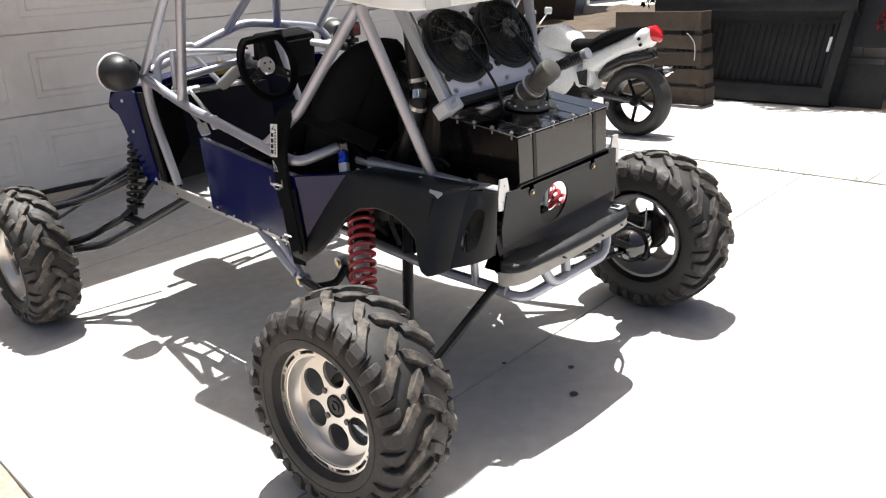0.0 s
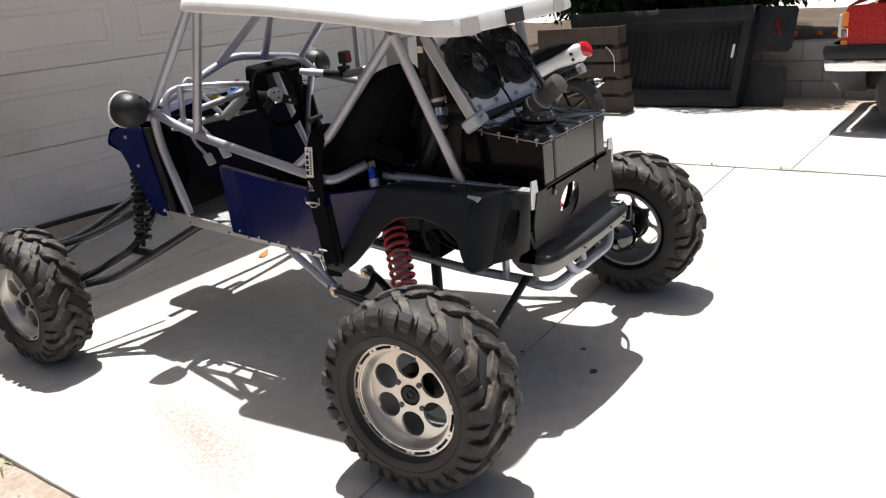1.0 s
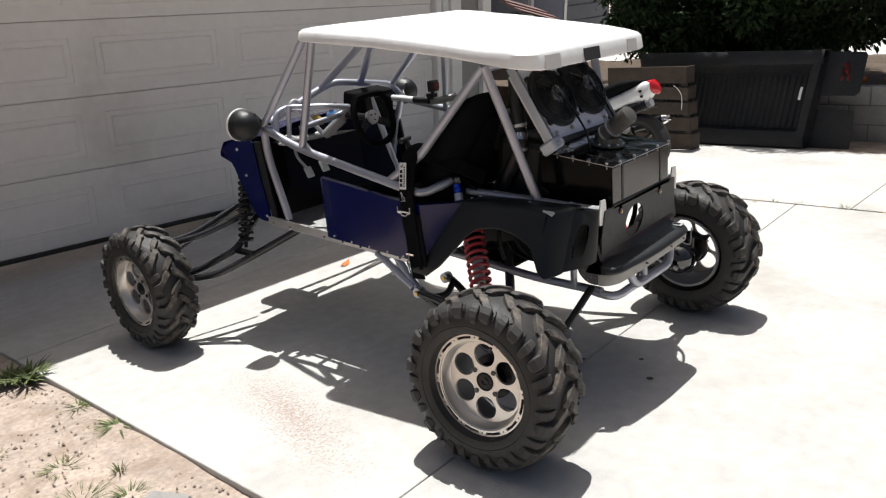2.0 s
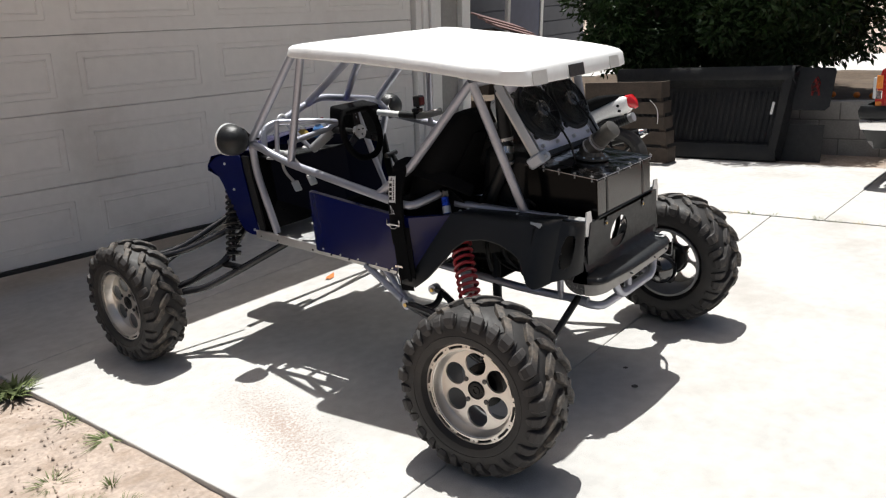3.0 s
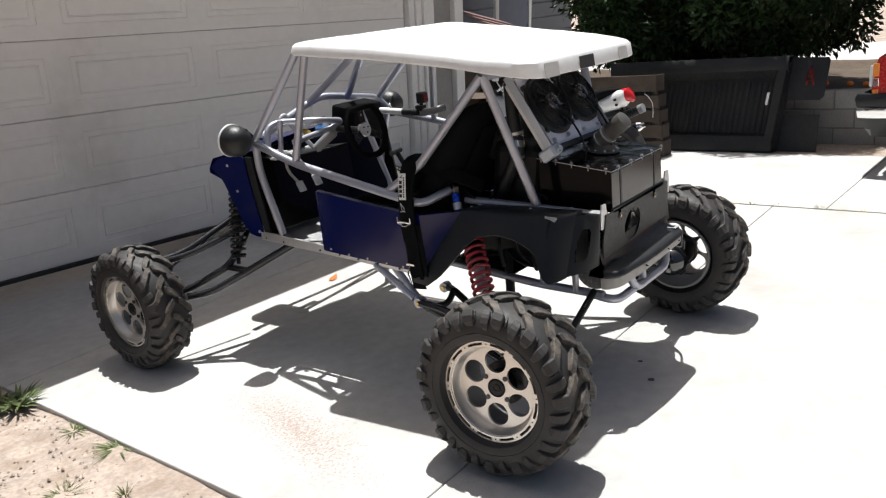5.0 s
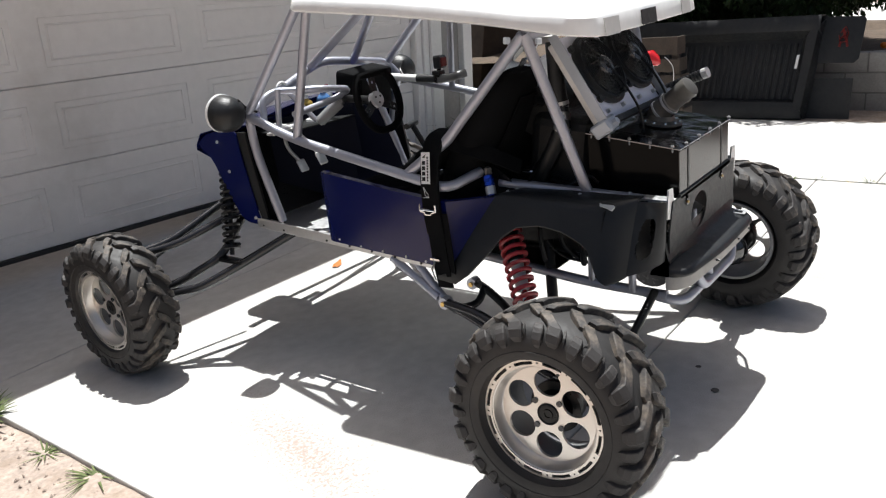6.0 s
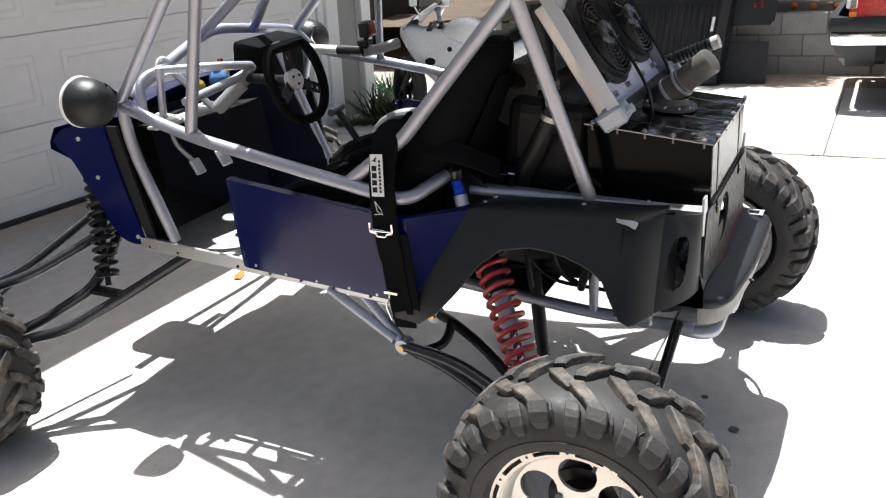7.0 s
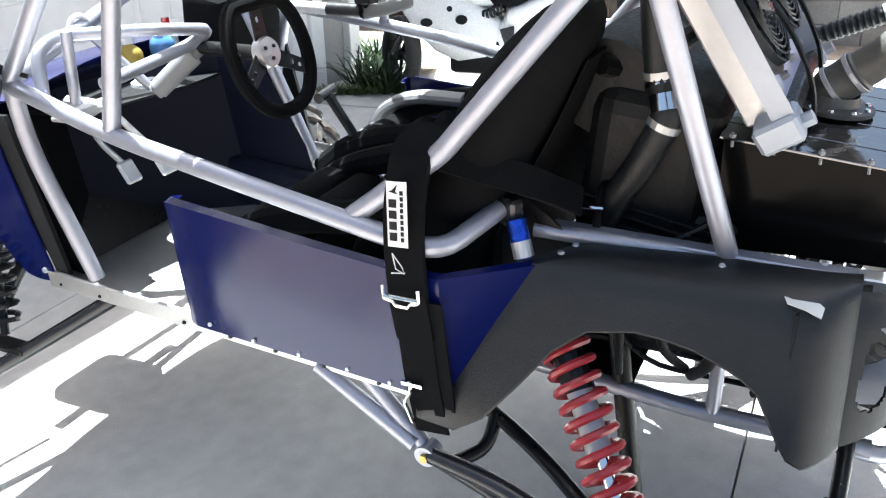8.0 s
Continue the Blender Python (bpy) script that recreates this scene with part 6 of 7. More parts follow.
# ---- black bed liner on its side ----
def bed_liner():
    LN = mat("black_liner_plastic", (0.007, 0.008, 0.010), 0.6, var=0.25, scale=3, bump=0.15, bscale=140, dirt=(0.026, 0.024, 0.023), dscale=2.5, dlow=0.45, dhigh=0.8)
    t = thing("bed_liner", "black ribbed plastic truck bed liner leaning on its side", "bed liner", FALL @ pose(5.45, 0, 0, 0, 12, 0))
    bm = bmesh.new()
    plate(bm, [(0.86, 0.0), (2.75, 0.0), (2.75, 1.02), (0.74, 1.02), (0.80, 0.45)], [], 0.012, side_plane(0.10))
    part("floor_sheet", bm, LN, t)
    for k in range(26):
        y = 0.97 + 0.062 * k
        bm = bmesh.new()
        tube(bm, [(0.095, y - 0.04, 0.76), (0.095, y + 0.01, 0.22)], 0.017, 8, 0)
        part("rib", bm, LN, t)
    rows = []
    for y in (0.76, 0.80, 1.2, 1.8, 2.4, 2.75):
        rows.append([(0.10, y, 0.80), (0.02, y, 0.83), (-0.05, y, 0.86), (-0.07, y, 0.93), (-0.05, y, 1.0), (0.10, y, 1.03)])
    bm = bmesh.new()
    surface(bm, rows)
    thicken(bm, 0.01)
    part("side_lip", bm, LN, t, smooth=True)
    rows = []
    for y in (0.87, 0.95, 1.8, 2.75):
        rows.append([(0.10, y, 0.21), (0.0, y, 0.18), (-0.02, y, 0.10), (0.0, y, 0.02), (0.10, y, 0.0)])
    bm = bmesh.new()
    surface(bm, rows)
    thicken(bm, 0.01)
    part("lower_lip", bm, LN, t, smooth=True)
    bm = bmesh.new()
    surface(bm, [[(0.10, 0.93, 0.80), (0.10, 0.98, 0.2)], [(-0.04, 0.86, 0.84), (-0.01, 0.94, 0.15)], [(-0.05, 0.78, 0.90), (-0.02, 0.88, 0.10)], [(0.10, 0.74, 1.0), (0.10, 0.86, 0.0)]])
    thicken(bm, 0.01)
    part("end_wall", bm, LN, t, smooth=True)
    bm = bmesh.new()
    plate(bm, [(0.42, 0.60), (0.46, 0.56), (0.78, 0.56), (0.76, 1.0), (0.41, 0.99), (0.39, 0.96)], [], 0.012, side_plane(0.06))
    fl = part("end_flap", bm, LN, t)
    bm = bmesh.new()
    for pts in ([(0.60, 0.84), (0.56, 0.90), (0.53, 0.84), (0.545, 0.76), (0.60, 0.75), (0.61, 0.82)], [(0.59, 0.80), (0.54, 0.80)], [(0.595, 0.76), (0.60, 0.71)], [(0.545, 0.78), (0.53, 0.71)], [(0.58, 0.88), (0.55, 0.78)], [(0.60, 0.78), (0.54, 0.86)]):
        tube(bm, [(0.056, y, z) for y, z in pts], 0.012, 5, 0, flat=0.35)
    part("red_scrawl", bm, mat("red_spray_paint", (0.17, 0.012, 0.010), 0.8), fl, "red spray-paint scrawl")
    bm = bmesh.new()
    plate(bm, [(0.46, 0.0), (0.86, 0.0), (0.86, 0.42), (0.46, 0.42)], [], 0.012, side_plane(0.12))
    part("lower_flap", bm, LN, t)
    bm = bmesh.new()
    plate(bm, [(0.935, 0.50), (0.96, 0.50), (0.945, 0.63), (0.92, 0.63)], [], -0.003, side_plane(-0.056))
    part("white_strip", bm, WHITE_TRIM, t, "white paper strip")


bed_liner()


def pallet_crate():
    t = thing("wooden_crate", "weathered wooden slat crate standing on the concrete", "crate", FALL @ pose(5.02, 0.12, 0, 0, 0, 0) @ Matrix.Diagonal((1, 1, 1.14, 1)))
    for k, (z, h) in enumerate(((0.075, 0.145), (0.24, 0.122), (0.385, 0.112), (0.53, 0.112), (0.695, 0.152))):
        d = 0.13 * z
        bm = bmesh.new()
        box(bm, (0.0, 2.24 + d / 2, z), (0.022, 1.0 - d + random.uniform(-0.015, 0.015), h), pose(0, 0, 0, random.uniform(-0.8, 0.8)).to_3x3(), bev=0.003)
        part("slat", bm, WOOD, t)
        bm = bmesh.new()
        box(bm, (0.12, 1.75 + d, z), (0.20, 0.022, h), bev=0.003)
        part("slat", bm, WOOD, t)
    for y, tilt in ((1.80, -7.0), (2.24, 0), (2.72, 0)):
        bm = bmesh.new()
        box(bm, (0.035, y + 0.03 * (tilt < 0), 0.385), (0.045, 0.06, 0.76), pose(0, 0, 0, tilt).to_3x3(), bev=0.004)
        part("post", bm, WOOD, t)
    bm = bmesh.new()
    tube(bm, [(-0.02, 1.95, 0.60), (-0.03, 1.91, 0.58), (-0.025, 1.86, 0.52), (-0.03, 1.85, 0.44), (-0.02, 1.86, 0.38)], 0.004, 6, 0.03)
    part("string", bm, WHITE_TRIM, t, "pale hanging string")


pallet_crate()


# ---- red pickup truck: nose towards +y, near side at x = 4.4 ----
def truck():
    t = thing("pickup_truck", "red pickup truck with chrome bumper strip, parked", "truck", FALL @ Matrix.Translation((4.38, -0.13, 0)))
    W = 1.56

    def arch_side(x, d):
        outline = [(-0.10, 0.58), (-0.10, 0.88), (-0.14, 1.0), (-1.25, 1.04), (-1.25, 0.40), (-1.12, 0.40)]
        outline += [(-0.72 - 0.40 * math.cos(a), 0.40 + 0.42 * math.sin(a)) for a in [math.radians(15 + 150 * k / 12) for k in range(13)]]
        outline += [(-0.32, 0.50), (-0.30, 0.58)]
        bm = bmesh.new()
        plate(bm, outline, [], d, side_plane(x))
        return bm

    part("fender", arch_side(0.0, 0.03), RED_PAINT, t, "red front fender")
    part("fender", arch_side(W, -0.03), RED_PAINT, t, "red front fender")
    bm = bmesh.new()
    surface(bm, [[(0.0, -0.14, 1.0), (W, -0.14, 1.0)], [(0.02, -0.2, 1.04), (W - 0.02, -0.2, 1.04)], [(0.02, -1.25, 1.10), (W - 0.02, -1.25, 1.10)]])
    thicken(bm, 0.01)
    part("hood", bm, RED_PAINT, t)
    bm = bmesh.new()
    box(bm, (W / 2, -0.11, 0.80), (W - 0.30, 0.02, 0.30), bev=0.005)
    part("grille", bm, BLACK_PLASTIC, t)
    for x in (0.075, W - 0.075):
        sx = -0.035 if x < 1 else 0.035
        bm = bmesh.new()
        box(bm, (x, -0.10, 0.85), (0.15, 0.05, 0.18), bev=0.012, seg=2)
        hl = part("headlight", bm, mat("headlight_glass" + ("" if x < 1 else "_b"), (0.6, 0.6, 0.6), 0.1, coat=0.6), t, "clear headlight")
        for z, h in ((0.90, 0.11), (0.69, 0.10)):
            bm = bmesh.new()
            box(bm, (x + sx * 1.95, -0.125, z), (0.025, 0.05, h), bev=0.008, seg=2)
            part("turn_signal", bm, AMBER, hl, "amber turn signal")
        bm = bmesh.new()
        box(bm, (x + sx * 1.95, -0.125, 0.795), (0.022, 0.05, 0.075), bev=0.006)
        part("lamp_bezel", bm, CHROME, hl)
    rows = []
    for z, o in ((0.58, 0.0), (0.60, 0.035), (0.66, 0.045), (0.70, 0.03), (0.705, -0.02)):
        row = []
        for px, py in ((0.0, -0.46), (0.0, -0.10), (0.04, -0.02), (0.14, 0.0), (W - 0.14, 0.0), (W - 0.04, -0.02), (W, -0.10), (W, -0.46)):
            cx = (px - W / 2) / (W / 2)
            row.append((px + cx * o * 0.9, py + (o if py > -0.05 else 0), z))
        rows.append(row)
    bm = bmesh.new()
    surface(bm, rows)
    thicken(bm, 0.01)
    bp = part("bumper", bm, BLACK_PLASTIC, t, "black bumper with chrome strip", smooth=True)
    rows = []
    for z, o in ((0.585, 0.028), (0.55, 0.03), (0.50, 0.02)):
        rows.append([(px + (px - W / 2) / (W / 2) * o, py + (o if py > -0.05 else 0), z if py > -0.15 else max(z, 0.47)) for px, py in ((0.0, -0.44), (0.0, -0.10), (0.04, -0.02), (0.14, 0.0), (W - 0.14, 0.0), (W - 0.04, -0.02), (W, -0.10), (W, -0.44))])
    bm = bmesh.new()
    surface(bm, rows)
    thicken(bm, 0.008)
    part("chrome_strip", bm, CHROME, bp, "chrome bumper strip", smooth=True)
    rows = []
    for z, o in ((0.50, 0.01), (0.40, -0.03), (0.33, -0.10)):
        rows.append([(px - (px - W / 2) / (W / 2) * -o, py + (o if py > -0.05 else 0), z) for px, py in ((0.0, -0.30), (0.0, -0.10), (0.04, -0.02), (0.14, 0.0), (W - 0.14, 0.0), (W - 0.04, -0.02), (W, -0.10), (W, -0.30))])
    bm = bmesh.new()
    surface(bm, rows)
    thicken(bm, 0.008)
    part("valance", bm, BLACK_PLASTIC, bp, smooth=True)
    bm = bmesh.new()
    box(bm, (W / 2, -3.1, 0.75), (W, 3.7, 0.6), bev=0.04, seg=2)
    box(bm, (W / 2, -2.2, 1.25), (W - 0.15, 1.7, 0.62), bev=0.12, seg=3)
    part("body", bm, RED_PAINT, t, smooth=True)
    bm = bmesh.new()
    box(bm, (W / 2, -0.68, 0.50), (W - 0.34, 1.1, 0.34), bev=0.03)
    part("underbody", bm, BLACK_METAL, t)
    for x in (0.11, W - 0.11):
        for y in (-0.72, -3.7):
            bm = bmesh.new()
            m = Matrix.Translation((x, y, 0.35)) @ pose(0, 0, 0, 0, 90, 0)
            lathe(bm, [(0.20, -0.10), (0.32, -0.10), (0.35, -0.07), (0.35, 0.07), (0.32, 0.10), (0.20, 0.10)], m, 32)
            wh = part("wheel", bm, RUBBER, t, "black road tyre", smooth=True)
            bm = bmesh.new()
            lathe(bm, [(0.001, -0.05), (0.20, -0.06), (0.205, -0.09), (0.205, 0.09), (0.20, 0.06), (0.001, 0.05)], m, 24)
            part("rim", bm, ALU, wh)


truck()


# ---- white motorcycle beyond the buggy, heading +y ----
def motorcycle():
    t = thing("motorcycle", "white sport motorcycle with black seat on its stand", "motorcycle", FALL @ pose(3.50, 1.775, 0, 0, 5, 0) @ Matrix.Diagonal((0.9, 0.96, 0.9, 1)))
    Rw = 0.315

    def mwheel(y, w, turn=0.0):
        m = Matrix.Translation((0, y, Rw)) @ pose(0, 0, 0, 0, 0, turn) @ pose(0, 0, 0, 0, 90, 0)
        bm = bmesh.new()
        lathe(bm, [(0.215, -w * 0.45), (0.25, -w * 0.5), (0.285, -w * 0.42), (0.307, -w * 0.22), (0.315, 0), (0.307, w * 0.22), (0.285, w * 0.42), (0.25, w * 0.5), (0.215, w * 0.45)], m, 40)
        ob = part("wheel", bm, RUBBER, t, "black motorcycle tyre", smooth=True)
        bm = bmesh.new()
        lathe(bm, [(0.195, -w * 0.38), (0.218, -w * 0.42), (0.218, w * 0.42), (0.195, w * 0.38), (0.195, -w * 0.38)], m, 32)
        lathe(bm, [(0.001, -0.05), (0.05, -0.05), (0.05, 0.05), (0.001, 0.05)], m, 16)
        rim = part("rim", bm, BLACK_METAL, ob)
        for k in range(5):
            a = k * math.tau / 5
            bm = bmesh.new()
            tube(bm, [m @ Vector((0.04 * math.cos(a), 0.04 * math.sin(a), 0)), m @ Vector((0.2 * math.cos(a + 0.15), 0.2 * math.sin(a + 0.15), 0))], 0.016, 6, 0)
            part("spoke", bm, BLACK_METAL, ob)

    mwheel(-0.07, 0.18)
    mwheel(1.36, 0.12, -38)
    bm = bmesh.new()
    for x in (-0.10, 0.10):
        tube(bm, [(x, -0.07, 0.315), (x, 0.30, 0.36), (x * 0.8, 0.52, 0.42)], 0.028, 8, 0.05)
    part("swingarm", bm, DARK_STEEL, t, smooth=True)

    def shell(name, sections, material, label="", parent=None):
        """A rounded body through sections (y, z, half width, half height)."""
        rows = []
        for y, z, hw, hh in sections:
            rows.append([(hw * math.copysign(abs(math.cos(a)) ** 0.75, math.cos(a)), y, z + hh * math.copysign(abs(math.sin(a)) ** 0.8, math.sin(a))) for a in [k * math.tau / 18 for k in range(18)]])
        b = bmesh.new()
        surface(b, rows, closed=True)
        b.verts.ensure_lookup_table()
        b.faces.new(b.verts[:18])
        b.faces.new(b.verts[-18:])
        return part(name, b, material, parent or t, label, smooth=True)

    tail = shell("tail_fairing", [(-0.20, 0.875, 0.05, 0.045), (-0.17, 0.872, 0.085, 0.085), (-0.10, 0.85, 0.10, 0.10), (-0.02, 0.815, 0.095, 0.09), (0.12, 0.745, 0.10, 0.088), (0.30, 0.655, 0.115, 0.10), (0.42, 0.60, 0.12, 0.11), (0.47, 0.575, 0.07, 0.07)], WHITE_PAINT, "white tail fairing")
    shell("tail_light", [(-0.26, 0.86, 0.012, 0.016), (-0.235, 0.875, 0.05, 0.05), (-0.19, 0.90, 0.075, 0.07), (-0.14, 0.925, 0.06, 0.035)], RED_LENS, "red wedge-shaped tail light", tail)
    for y, z in ((-0.10, 0.85), (-0.12, 0.80)):
        bm = bmesh.new()
        rod(bm, (-0.098, y, z), (-0.112, y, z), 0.014, 12)
        part("fairing_bolt", bm, BLACK_METAL, tail)
    shell("seat", [(-0.17, 0.965, 0.015, 0.005), (-0.10, 0.945, 0.05, 0.018), (-0.02, 0.93, 0.10, 0.035), (0.14, 0.885, 0.125, 0.065), (0.26, 0.83, 0.135, 0.075), (0.36, 0.775, 0.135, 0.07), (0.48, 0.765, 0.14, 0.075), (0.60, 0.79, 0.12, 0.06), (0.66, 0.80, 0.07, 0.03)], FABRIC, "black stepped seat")
    shell("hugger", [(-0.20, 0.715, 0.03, 0.02), (-0.10, 0.70, 0.09, 0.045), (0.05, 0.675, 0.10, 0.05), (0.20, 0.60, 0.10, 0.05), (0.28, 0.52, 0.08, 0.04)], BLACK_PLASTIC, "black rear mudguard")
    cover = shell("side_cover", [(0.30, 0.50, 0.03, 0.05), (0.34, 0.50, 0.10, 0.115), (0.44, 0.485, 0.135, 0.135), (0.56, 0.46, 0.13, 0.12), (0.64, 0.44, 0.06, 0.06)], WHITE_PAINT, "white rounded side cover")
    bm = bmesh.new()
    plate(bm, [(0.355, 0.42), (0.43, 0.43), (0.47, 0.54), (0.36, 0.57)], [], 0.006, side_plane(-0.139))
    part("cover_inset", bm, DARK_STEEL, cover)
    for k in range(7):
        bm = bmesh.new()
        lathe(bm, [(0.03, -0.008), (0.042, -0.008), (0.042, 0.008), (0.03, 0.008)], Matrix.Translation((-0.10, 0.46 + 0.028 * k, 0.70 - 0.012 * k)) @ pose(0, 0, 0, 80), 14)
        part("spring_boot", bm, BLACK_PLASTIC, t)
    bm = bmesh.new()
    tube(bm, [(0.0, -0.10, 0.79), (0.0, -0.20, 0.74), (0.0, -0.22, 0.70)], 0.03, 8, 0.03, flat=0.4)
    part("plate_holder", bm, DARK_STEEL, t, smooth=True)
    shell("fuel_tank", [(0.50, 0.76, 0.10, 0.05), (0.58, 0.80, 0.145, 0.10), (0.72, 0.84, 0.165, 0.13), (0.86, 0.84, 0.15, 0.12), (0.96, 0.80, 0.10, 0.08)], WHITE_PAINT, "white fuel tank")
    fr = shell("side_fairing", [(0.42, 0.48, 0.10, 0.08), (0.58, 0.48, 0.17, 0.20), (0.80, 0.53, 0.215, 0.27), (1.0, 0.60, 0.22, 0.26), (1.16, 0.68, 0.20, 0.20), (1.26, 0.76, 0.17, 0.15), (1.34, 0.82, 0.12, 0.11), (1.40, 0.84, 0.06, 0.06)], WHITE_PAINT, "white fairing with black oval vents")
    for y, z, a, b in ((1.02, 0.585, 0.05, 0.033), (0.92, 0.50, 0.062, 0.036), (0.83, 0.69, 0.022, 0.022), (0.74, 0.61, 0.048, 0.036)):
        bm = bmesh.new()
        plate(bm, [(a * math.cos(q), b * math.sin(q)) for q in [k * math.tau / 20 for k in range(20)]], [], 0.006, side_plane(-0.226 if y > 0.8 else -0.214) @ Matrix.Translation((y, z, 0)))
        part("vent", bm, BLACK_METAL, fr)
    bm = bmesh.new()
    surface(bm, [[(-0.13, 1.34, 0.86), (-0.05, 1.30, 0.92), (0.05, 1.30, 0.92), (0.13, 1.34, 0.86)], [(-0.12, 1.22, 0.98), (-0.05, 1.18, 1.05), (0.05, 1.18, 1.05), (0.12, 1.22, 0.98)], [(-0.09, 1.10, 1.06), (-0.04, 1.07, 1.10), (0.04, 1.07, 1.10), (0.09, 1.10, 1.06)]])
    thicken(bm, 0.004)
    part("windscreen", bm, BLACK_GLOSS, t, "dark tinted windscreen", smooth=True)
    bm = bmesh.new()
    for x in (-1, 1):
        tube(bm, [(x * 0.02, 1.02, 0.92), (x * 0.16, 1.0, 0.93), (x * 0.32, 0.92, 0.90)], 0.014, 8, 0.04)
        rod(bm, (x * 0.30, 0.93, 0.905), (x * 0.36, 0.90, 0.89), 0.02, 8)
        rod(bm, (x * 0.10, 1.05, 0.92), (x * 0.10, 1.38, 0.32), 0.024, 10)
    part("fork_and_bars", bm, DARK_STEEL, t, smooth=True)
    bm = bmesh.new()
    rod(bm, (-0.10, 0.98, 0.93), (-0.12, 0.98, 1.02), 0.018, 10)
    rod(bm, (-0.12, 0.98, 1.02), (-0.12, 0.99, 1.05), 0.028, 12)
    part("fluid_cup", bm, mat("blue_grey_cup", (0.16, 0.20, 0.36), 0.3, metal=0.4), t)
    for x in (-0.28, 0.28):
        bm = bmesh.new()
        tube(bm, [(x * 0.6, 1.12, 0.96), (x, 1.12, 1.06)], 0.008, 6, 0)
        box(bm, (x * 1.1, 1.12, 1.10), (0.11, 0.03, 0.07), bev=0.014, seg=2)
        part("mirror", bm, WHITE_PAINT, t)
    bm = bmesh.new()
    box(bm, (0, 0.66, 0.36), (0.26, 0.46, 0.34), bev=0.05, seg=2)
    part("engine", bm, BLACK_METAL, t, smooth=True)
    bm = bmesh.new()
    tube(bm, [(0.06, 0.62, 0.22), (0.10, 0.38, 0.32), (0.15, 0.20, 0.44), (0.16, 0.08, 0.476)], 0.024, 10, 0.08)
    ex = part("exhaust", bm, BLACK_METAL, t, smooth=True)
    bm = bmesh.new()
    rod(bm, (0.16, 0.10, 0.47), (0.165, -0.23, 0.575), 0.048, 18)
    part("muffler", bm, BLACK_METAL, ex, smooth=True)
    bm = bmesh.new()
    rod(bm, (0.165, -0.23, 0.575), (0.166, -0.27, 0.588), 0.050, 18, 0.036)
    rod(bm, (0.166, -0.27, 0.588), (0.167, -0.30, 0.598), 0.028, 14)
    part("muffler_tip", bm, CHROME, ex, smooth=True)
    bm = bmesh.new()
    tube(bm, [(-0.12, 0.55, 0.28), (-0.25, 0.50, 0.02)], 0.012, 8, 0)
    part("side_stand", bm, BLACK_METAL, t)


motorcycle()


# ---- beyond the garage corner ----
def side_yard():
    w = thing("wall_back", "dark grey house wall with lap siding behind the side yard", "wall", kind="structure")
    bm = bmesh.new()
    box(bm, (9.5, 8.2, 2.0), (9.6, 0.3, 5.2))
    part("wall_face", bm, SIDING, w)
    for k in range(14):
        bm = bmesh.new()
        box(bm, (9.5, 8.04, 0.15 + 0.32 * k), (9.6, 0.03, 0.30), pose(0, 0, 0, 2).to_3x3(), bev=0.004)
        part("siding_board", bm, SIDING, w)
    t = thing("leaning_board", "tall blue-grey board with white edges leaning on the wall", "board", pose(10.25, 7.2, 0.0, 6, 0, 0))
    bm = bmesh.new()
    box(bm, (0, 0, 1.9), (1.05, 0.04, 3.8), bev=0.004)
    part("board_face", bm, mat("blue_grey_board", (0.12, 0.13, 0.19), 0.6, var=0.1), t)
    for x in (-0.58, 0.58):
        bm = bmesh.new()
        box(bm, (x, -0.01, 1.9), (0.10, 0.06, 3.8), bev=0.004)
        part("board_edge", bm, WHITE_TRIM, t)
    TILE = mat("clay_tile", (0.19, 0.115, 0.105), 0.85, var=0.3, scale=9, bump=0.3, rnd=0.2)
    s = thing("tile_stack", "stack of reddish clay roof tiles on a low rack", "roof tiles", pose(7.78, 6.1, -0.25, 0, 14, -6))
    bm = bmesh.new()
    box(bm, (0, 0, 0.76), (1.1, 0.5, 1.52), bev=0.01)
    part("rack", bm, WOOD, s)
    for k in range(3):
        for i in range(2):
            bm = bmesh.new()
            box(bm, (-0.28 + 0.56 * i, -0.2 + 0.19 * k, 1.58 + 0.085 * k), (0.55, 0.34, 0.030), pose(0, 0, 0, 18).to_3x3(), bev=0.005)
            part("tile", bm, TILE, s)


side_yard()

# ---- weeds and litter ----
def tuft(name, x, y, z, n, h, spread, label, material=None, width=0.008, seed=1, droop=0.5, group="weeds"):
    rnd = random.Random(seed)
    bm = bmesh.new()
    for i in range(n):
        a = rnd.uniform(0, math.tau)
        r0 = spread * 0.3 * rnd.random()
        p = Vector((r0 * math.cos(a), r0 * math.sin(a), -0.01))
        d = Vector((math.cos(a), math.sin(a), 0))
        L = h * rnd.uniform(0.5, 1.0)
        out = spread * rnd.uniform(0.4, 1.0)
        sd = Vector((-d.y, d.x, 0)) * width * rnd.uniform(0.6, 1.0)
        rows = []
        for k in range(4):
            f = k / 3
            c = p + d * out * f + Vector((0, 0, L * (f - droop * f * f)))
            rows.append([c - sd * (1 - f * 0.9), c + sd * (1 - f * 0.9)])
        surface(bm, rows)
    ob = part(name, bm, material or WEED)
    ob.location = (x, y, z)
    return tagged(ob, label=label, category="weed", group=group)


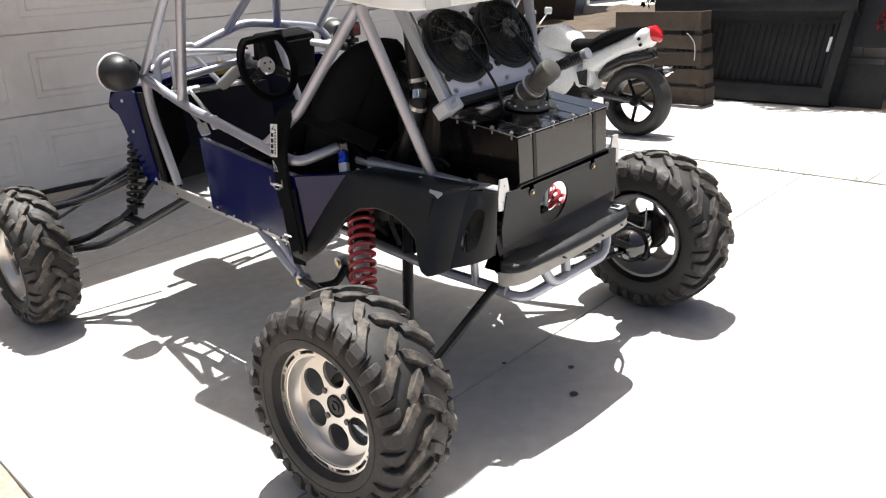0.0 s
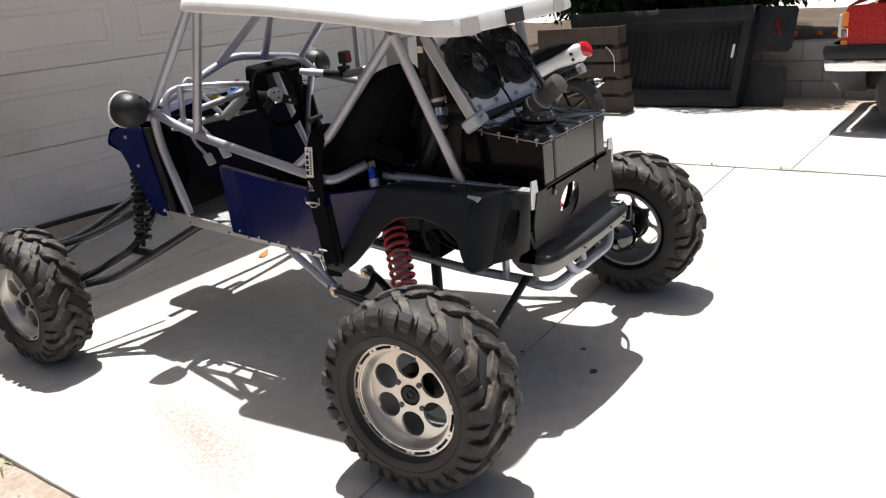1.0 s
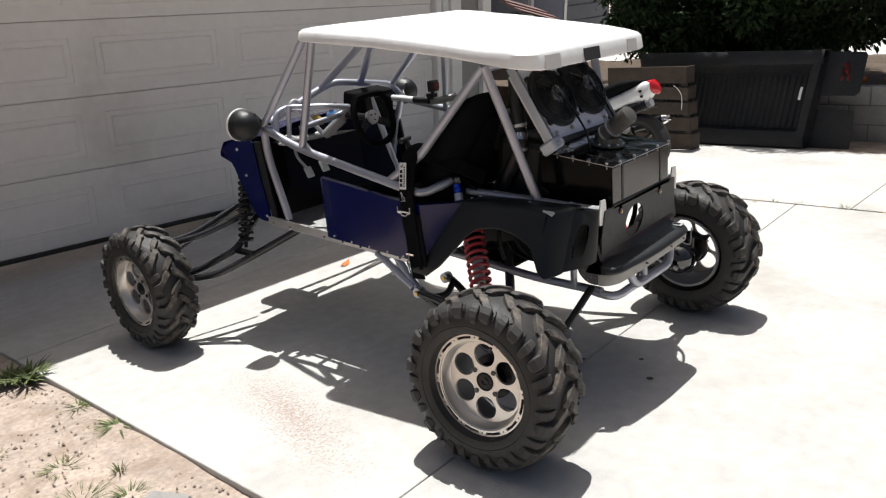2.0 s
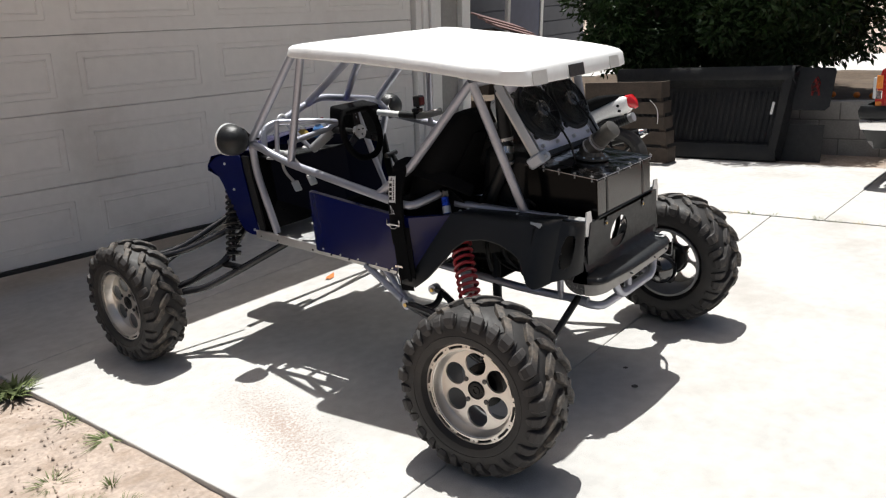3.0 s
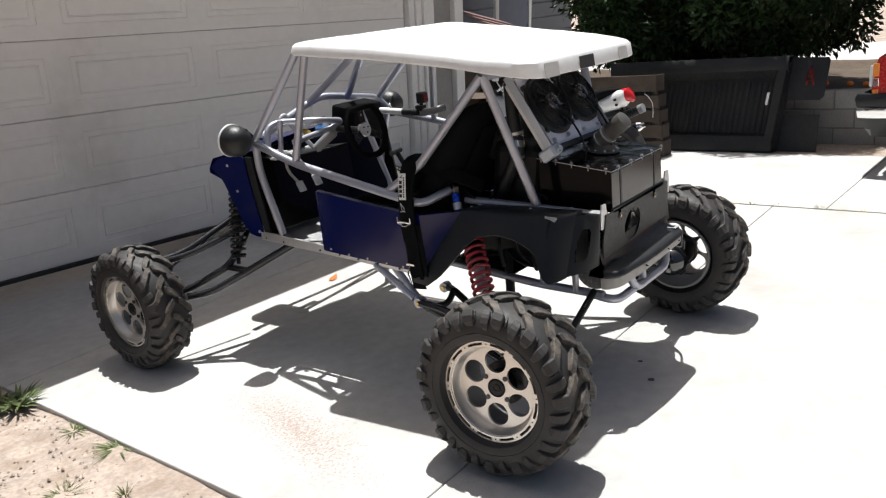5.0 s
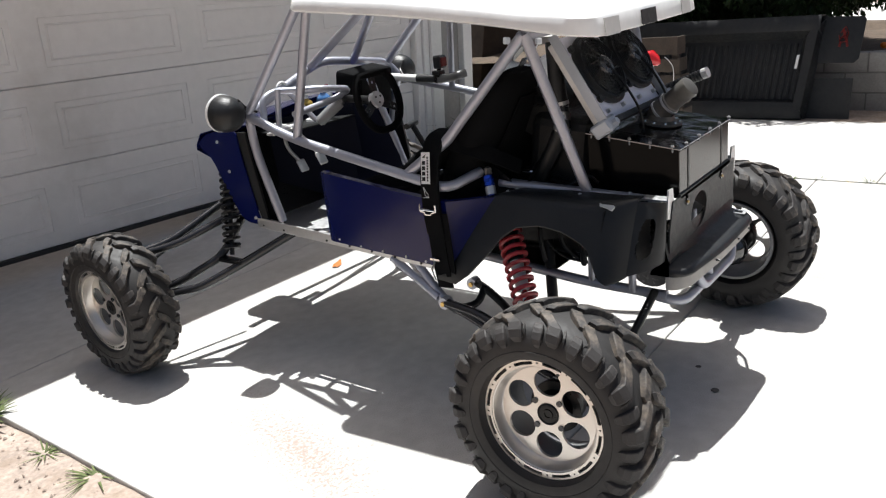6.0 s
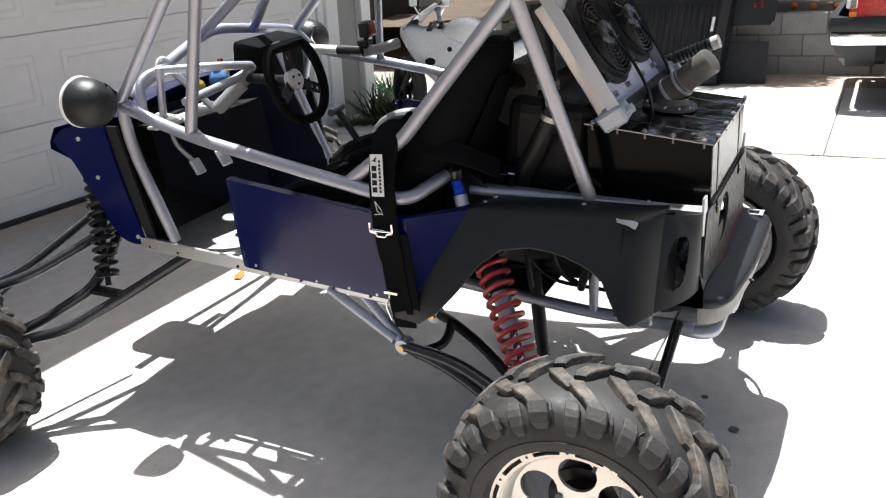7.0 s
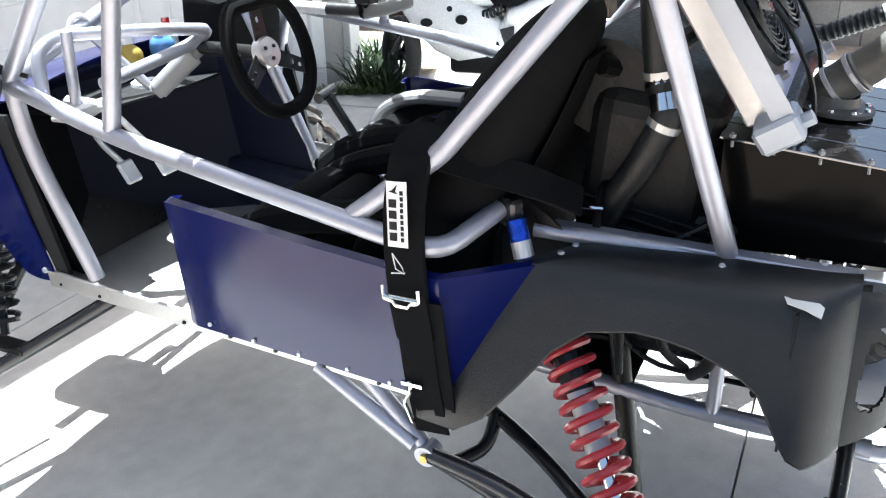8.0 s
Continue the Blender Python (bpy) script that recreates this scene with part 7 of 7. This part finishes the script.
tuft("weed_clump", -1.64, 2.52, -0.015, 60, 0.14, 0.16, "leafy green weed clump at the driveway corner", seed=2, width=0.014)
tuft("weed_clump", -1.70, 2.62, -0.015, 40, 0.10, 0.14, "leafy green weed clump at the driveway corner", seed=3, width=0.014)
tuft("creeping_weed", -1.61, 1.62, -0.012, 50, 0.05, 0.13, "grey-green creeping weed against the slab edge", seed=4, width=0.007, droop=0.7)
tuft("creeping_weed", -1.63, 1.98, -0.015, 26, 0.04, 0.10, "grey-green creeping weed against the slab edge", seed=5, width=0.006)
for _k, (_x, _y, _n, _h, _s) in enumerate(((-1.93, 1.50, 40, 0.05, 0.12), (-2.00, 1.18, 60, 0.06, 0.16), (-1.86, 1.06, 40, 0.09, 0.09), (-1.80, 1.25, 24, 0.12, 0.05), (-2.12, 1.05, 60, 0.06, 0.16), (-2.3, 1.5, 40, 0.05, 0.15), (-2.05, 1.86, 18, 0.04, 0.08), (-1.85, 0.8, 40, 0.06, 0.12), (-2.45, 1.1, 50, 0.06, 0.16))):
    tuft("grass_tuft", _x, _y, -0.026, _n, _h, _s, "small green grass tuft in the dry soil", seed=20 + _k, width=0.004)
for _k in range(12):
    _rnd = random.Random(90 + _k)
    tuft("crack_weed", 3.0 + _rnd.uniform(-0.02, 0.02), 0.62 - 0.16 * _k + _rnd.uniform(-0.05, 0.05), -0.005, 14, _rnd.uniform(0.03, 0.075), 0.07, "tiny weed growing in the slab joint", seed=60 + _k, width=0.005, material=DRY_GRASS if _k % 3 == 1 else WEED, group="joint weeds")
for _k, (_x, _y) in enumerate(((4.02, 3.80), (4.16, 3.68), (4.30, 3.78), (3.50, 3.34), (3.46, 3.16), (3.56, 3.50))):
    tuft("strap_leaf_plant", _x, _y, 0.0, 46, 0.62, 0.42, "dark strap-leaved plant beside the garage pier", seed=40 + _k, width=0.013, droop=0.55, material=LEAF, group="strap plants")
for _k in range(7):
    tuft("ground_cover", 3.27 + 0.03 * _k, 3.64 - 0.095 * _k, -0.01, 90, 0.15, 0.13, "low green ground cover by the pier", seed=70 + _k, width=0.008, group="ground cover")

_tub = thing("round_tub", "small dark tub with a beige lid among the plants", "tub", FALL @ pose(3.66, 2.99, 0))
_bm = bmesh.new()
lathe(_bm, [(0.001, 0.0), (0.095, 0.0), (0.11, 0.13), (0.11, 0.14)], None, 24)
part("tub_body", _bm, GREY_BAND, _tub, smooth=True)
_bm = bmesh.new()
lathe(_bm, [(0.115, 0.125), (0.122, 0.13), (0.122, 0.155), (0.115, 0.163), (0.001, 0.166)], None, 24)
part("tub_lid", _bm, mat("beige_lid", (0.36, 0.29, 0.21), 0.6), _tub, "beige round lid", smooth=True)

_bm = bmesh.new()
box(_bm, (0, 0, 0), (0.24, 0.16, 0.07), bev=0.025, seg=2)
for _v in _bm.verts:
    _v.co += Vector((noise.noise(_v.co * 9) * 0.02, noise.noise(_v.co * 9 + Vector((5, 0, 0))) * 0.02, 0))
_o = part("loose_stone", _bm, BLOCK, smooth=True)
_o.matrix_world = pose(-1.86, 0.86, -0.02, 4, 6, 30)
tagged(_o, label="pale loose stone half sunk in the soil", category="stone")


def scatter_stones():
    rnd = random.Random(5)
    verts, faces = [], []
    for i in range(900):
        x, y = -1.62 - abs(rnd.gauss(0, 0.5)), rnd.uniform(0.2, 3.2)
        r = rnd.uniform(0.003, 0.011)
        n0 = len(verts)
        for dx, dy, dz in ((1, 0, 0), (-1, 0, 0), (0, 1, 0), (0, -1, 0), (0, 0, 1), (0, 0, -1)):
            verts.append((x + dx * r * rnd.uniform(0.7, 1.3), y + dy * r * rnd.uniform(0.7, 1.3), -0.022 + dz * r * 0.8))
        for a, b in ((0, 2), (2, 1), (1, 3), (3, 0)):
            faces += [(n0 + a, n0 + b, n0 + 4), (n0 + b, n0 + a, n0 + 5)]
    me = bpy.data.meshes.new("gravel")
    me.from_pydata(verts, [], faces)
    me.materials.append(DIRT)
    tagged(new("gravel", me), label="loose grit and pebbles on the dry soil", category="gravel", kind="stuff")


scatter_stones()

_bm = bmesh.new()
surface(_bm, [[(-0.05, -0.018, 0.004), (-0.05, 0.0, 0.01), (-0.05, 0.018, 0.004)], [(0, -0.026, 0.004), (0, 0, 0.016), (0, 0.026, 0.006)], [(0.055, -0.006, 0.012), (0.055, 0, 0.02), (0.055, 0.006, 0.012)]])
_o = part("fallen_leaf", _bm, mat("orange_leaf", (0.55, 0.17, 0.03), 0.6, var=0.2, scale=30))
_o.matrix_world = pose(0.42, 2.31, 0.001, 0, 0, 25)
tagged(_o, label="curled orange leaf lying on the concrete", category="leaf")

for _k, (_x, _y, _r) in enumerate(((0.11, -0.07, 0.012), (-0.04, -0.19, 0.016), (-0.2, 0.30, 0.010), (-0.02, 0.16, 0.009))):
    _bm = bmesh.new()
    bmesh.ops.create_circle(_bm, cap_ends=True, segments=14, radius=_r)
    for _v in _bm.verts:
        _v.co.x *= 1 + 0.25 * noise.noise(_v.co * 60 + Vector((_k, 0, 0)))
    _o = part("oil_spot", _bm, mat("oil_stain_%d" % _k, (0.06, 0.055, 0.05), 0.6), driveway)
    _o.location = (_x, _y, 0.004)
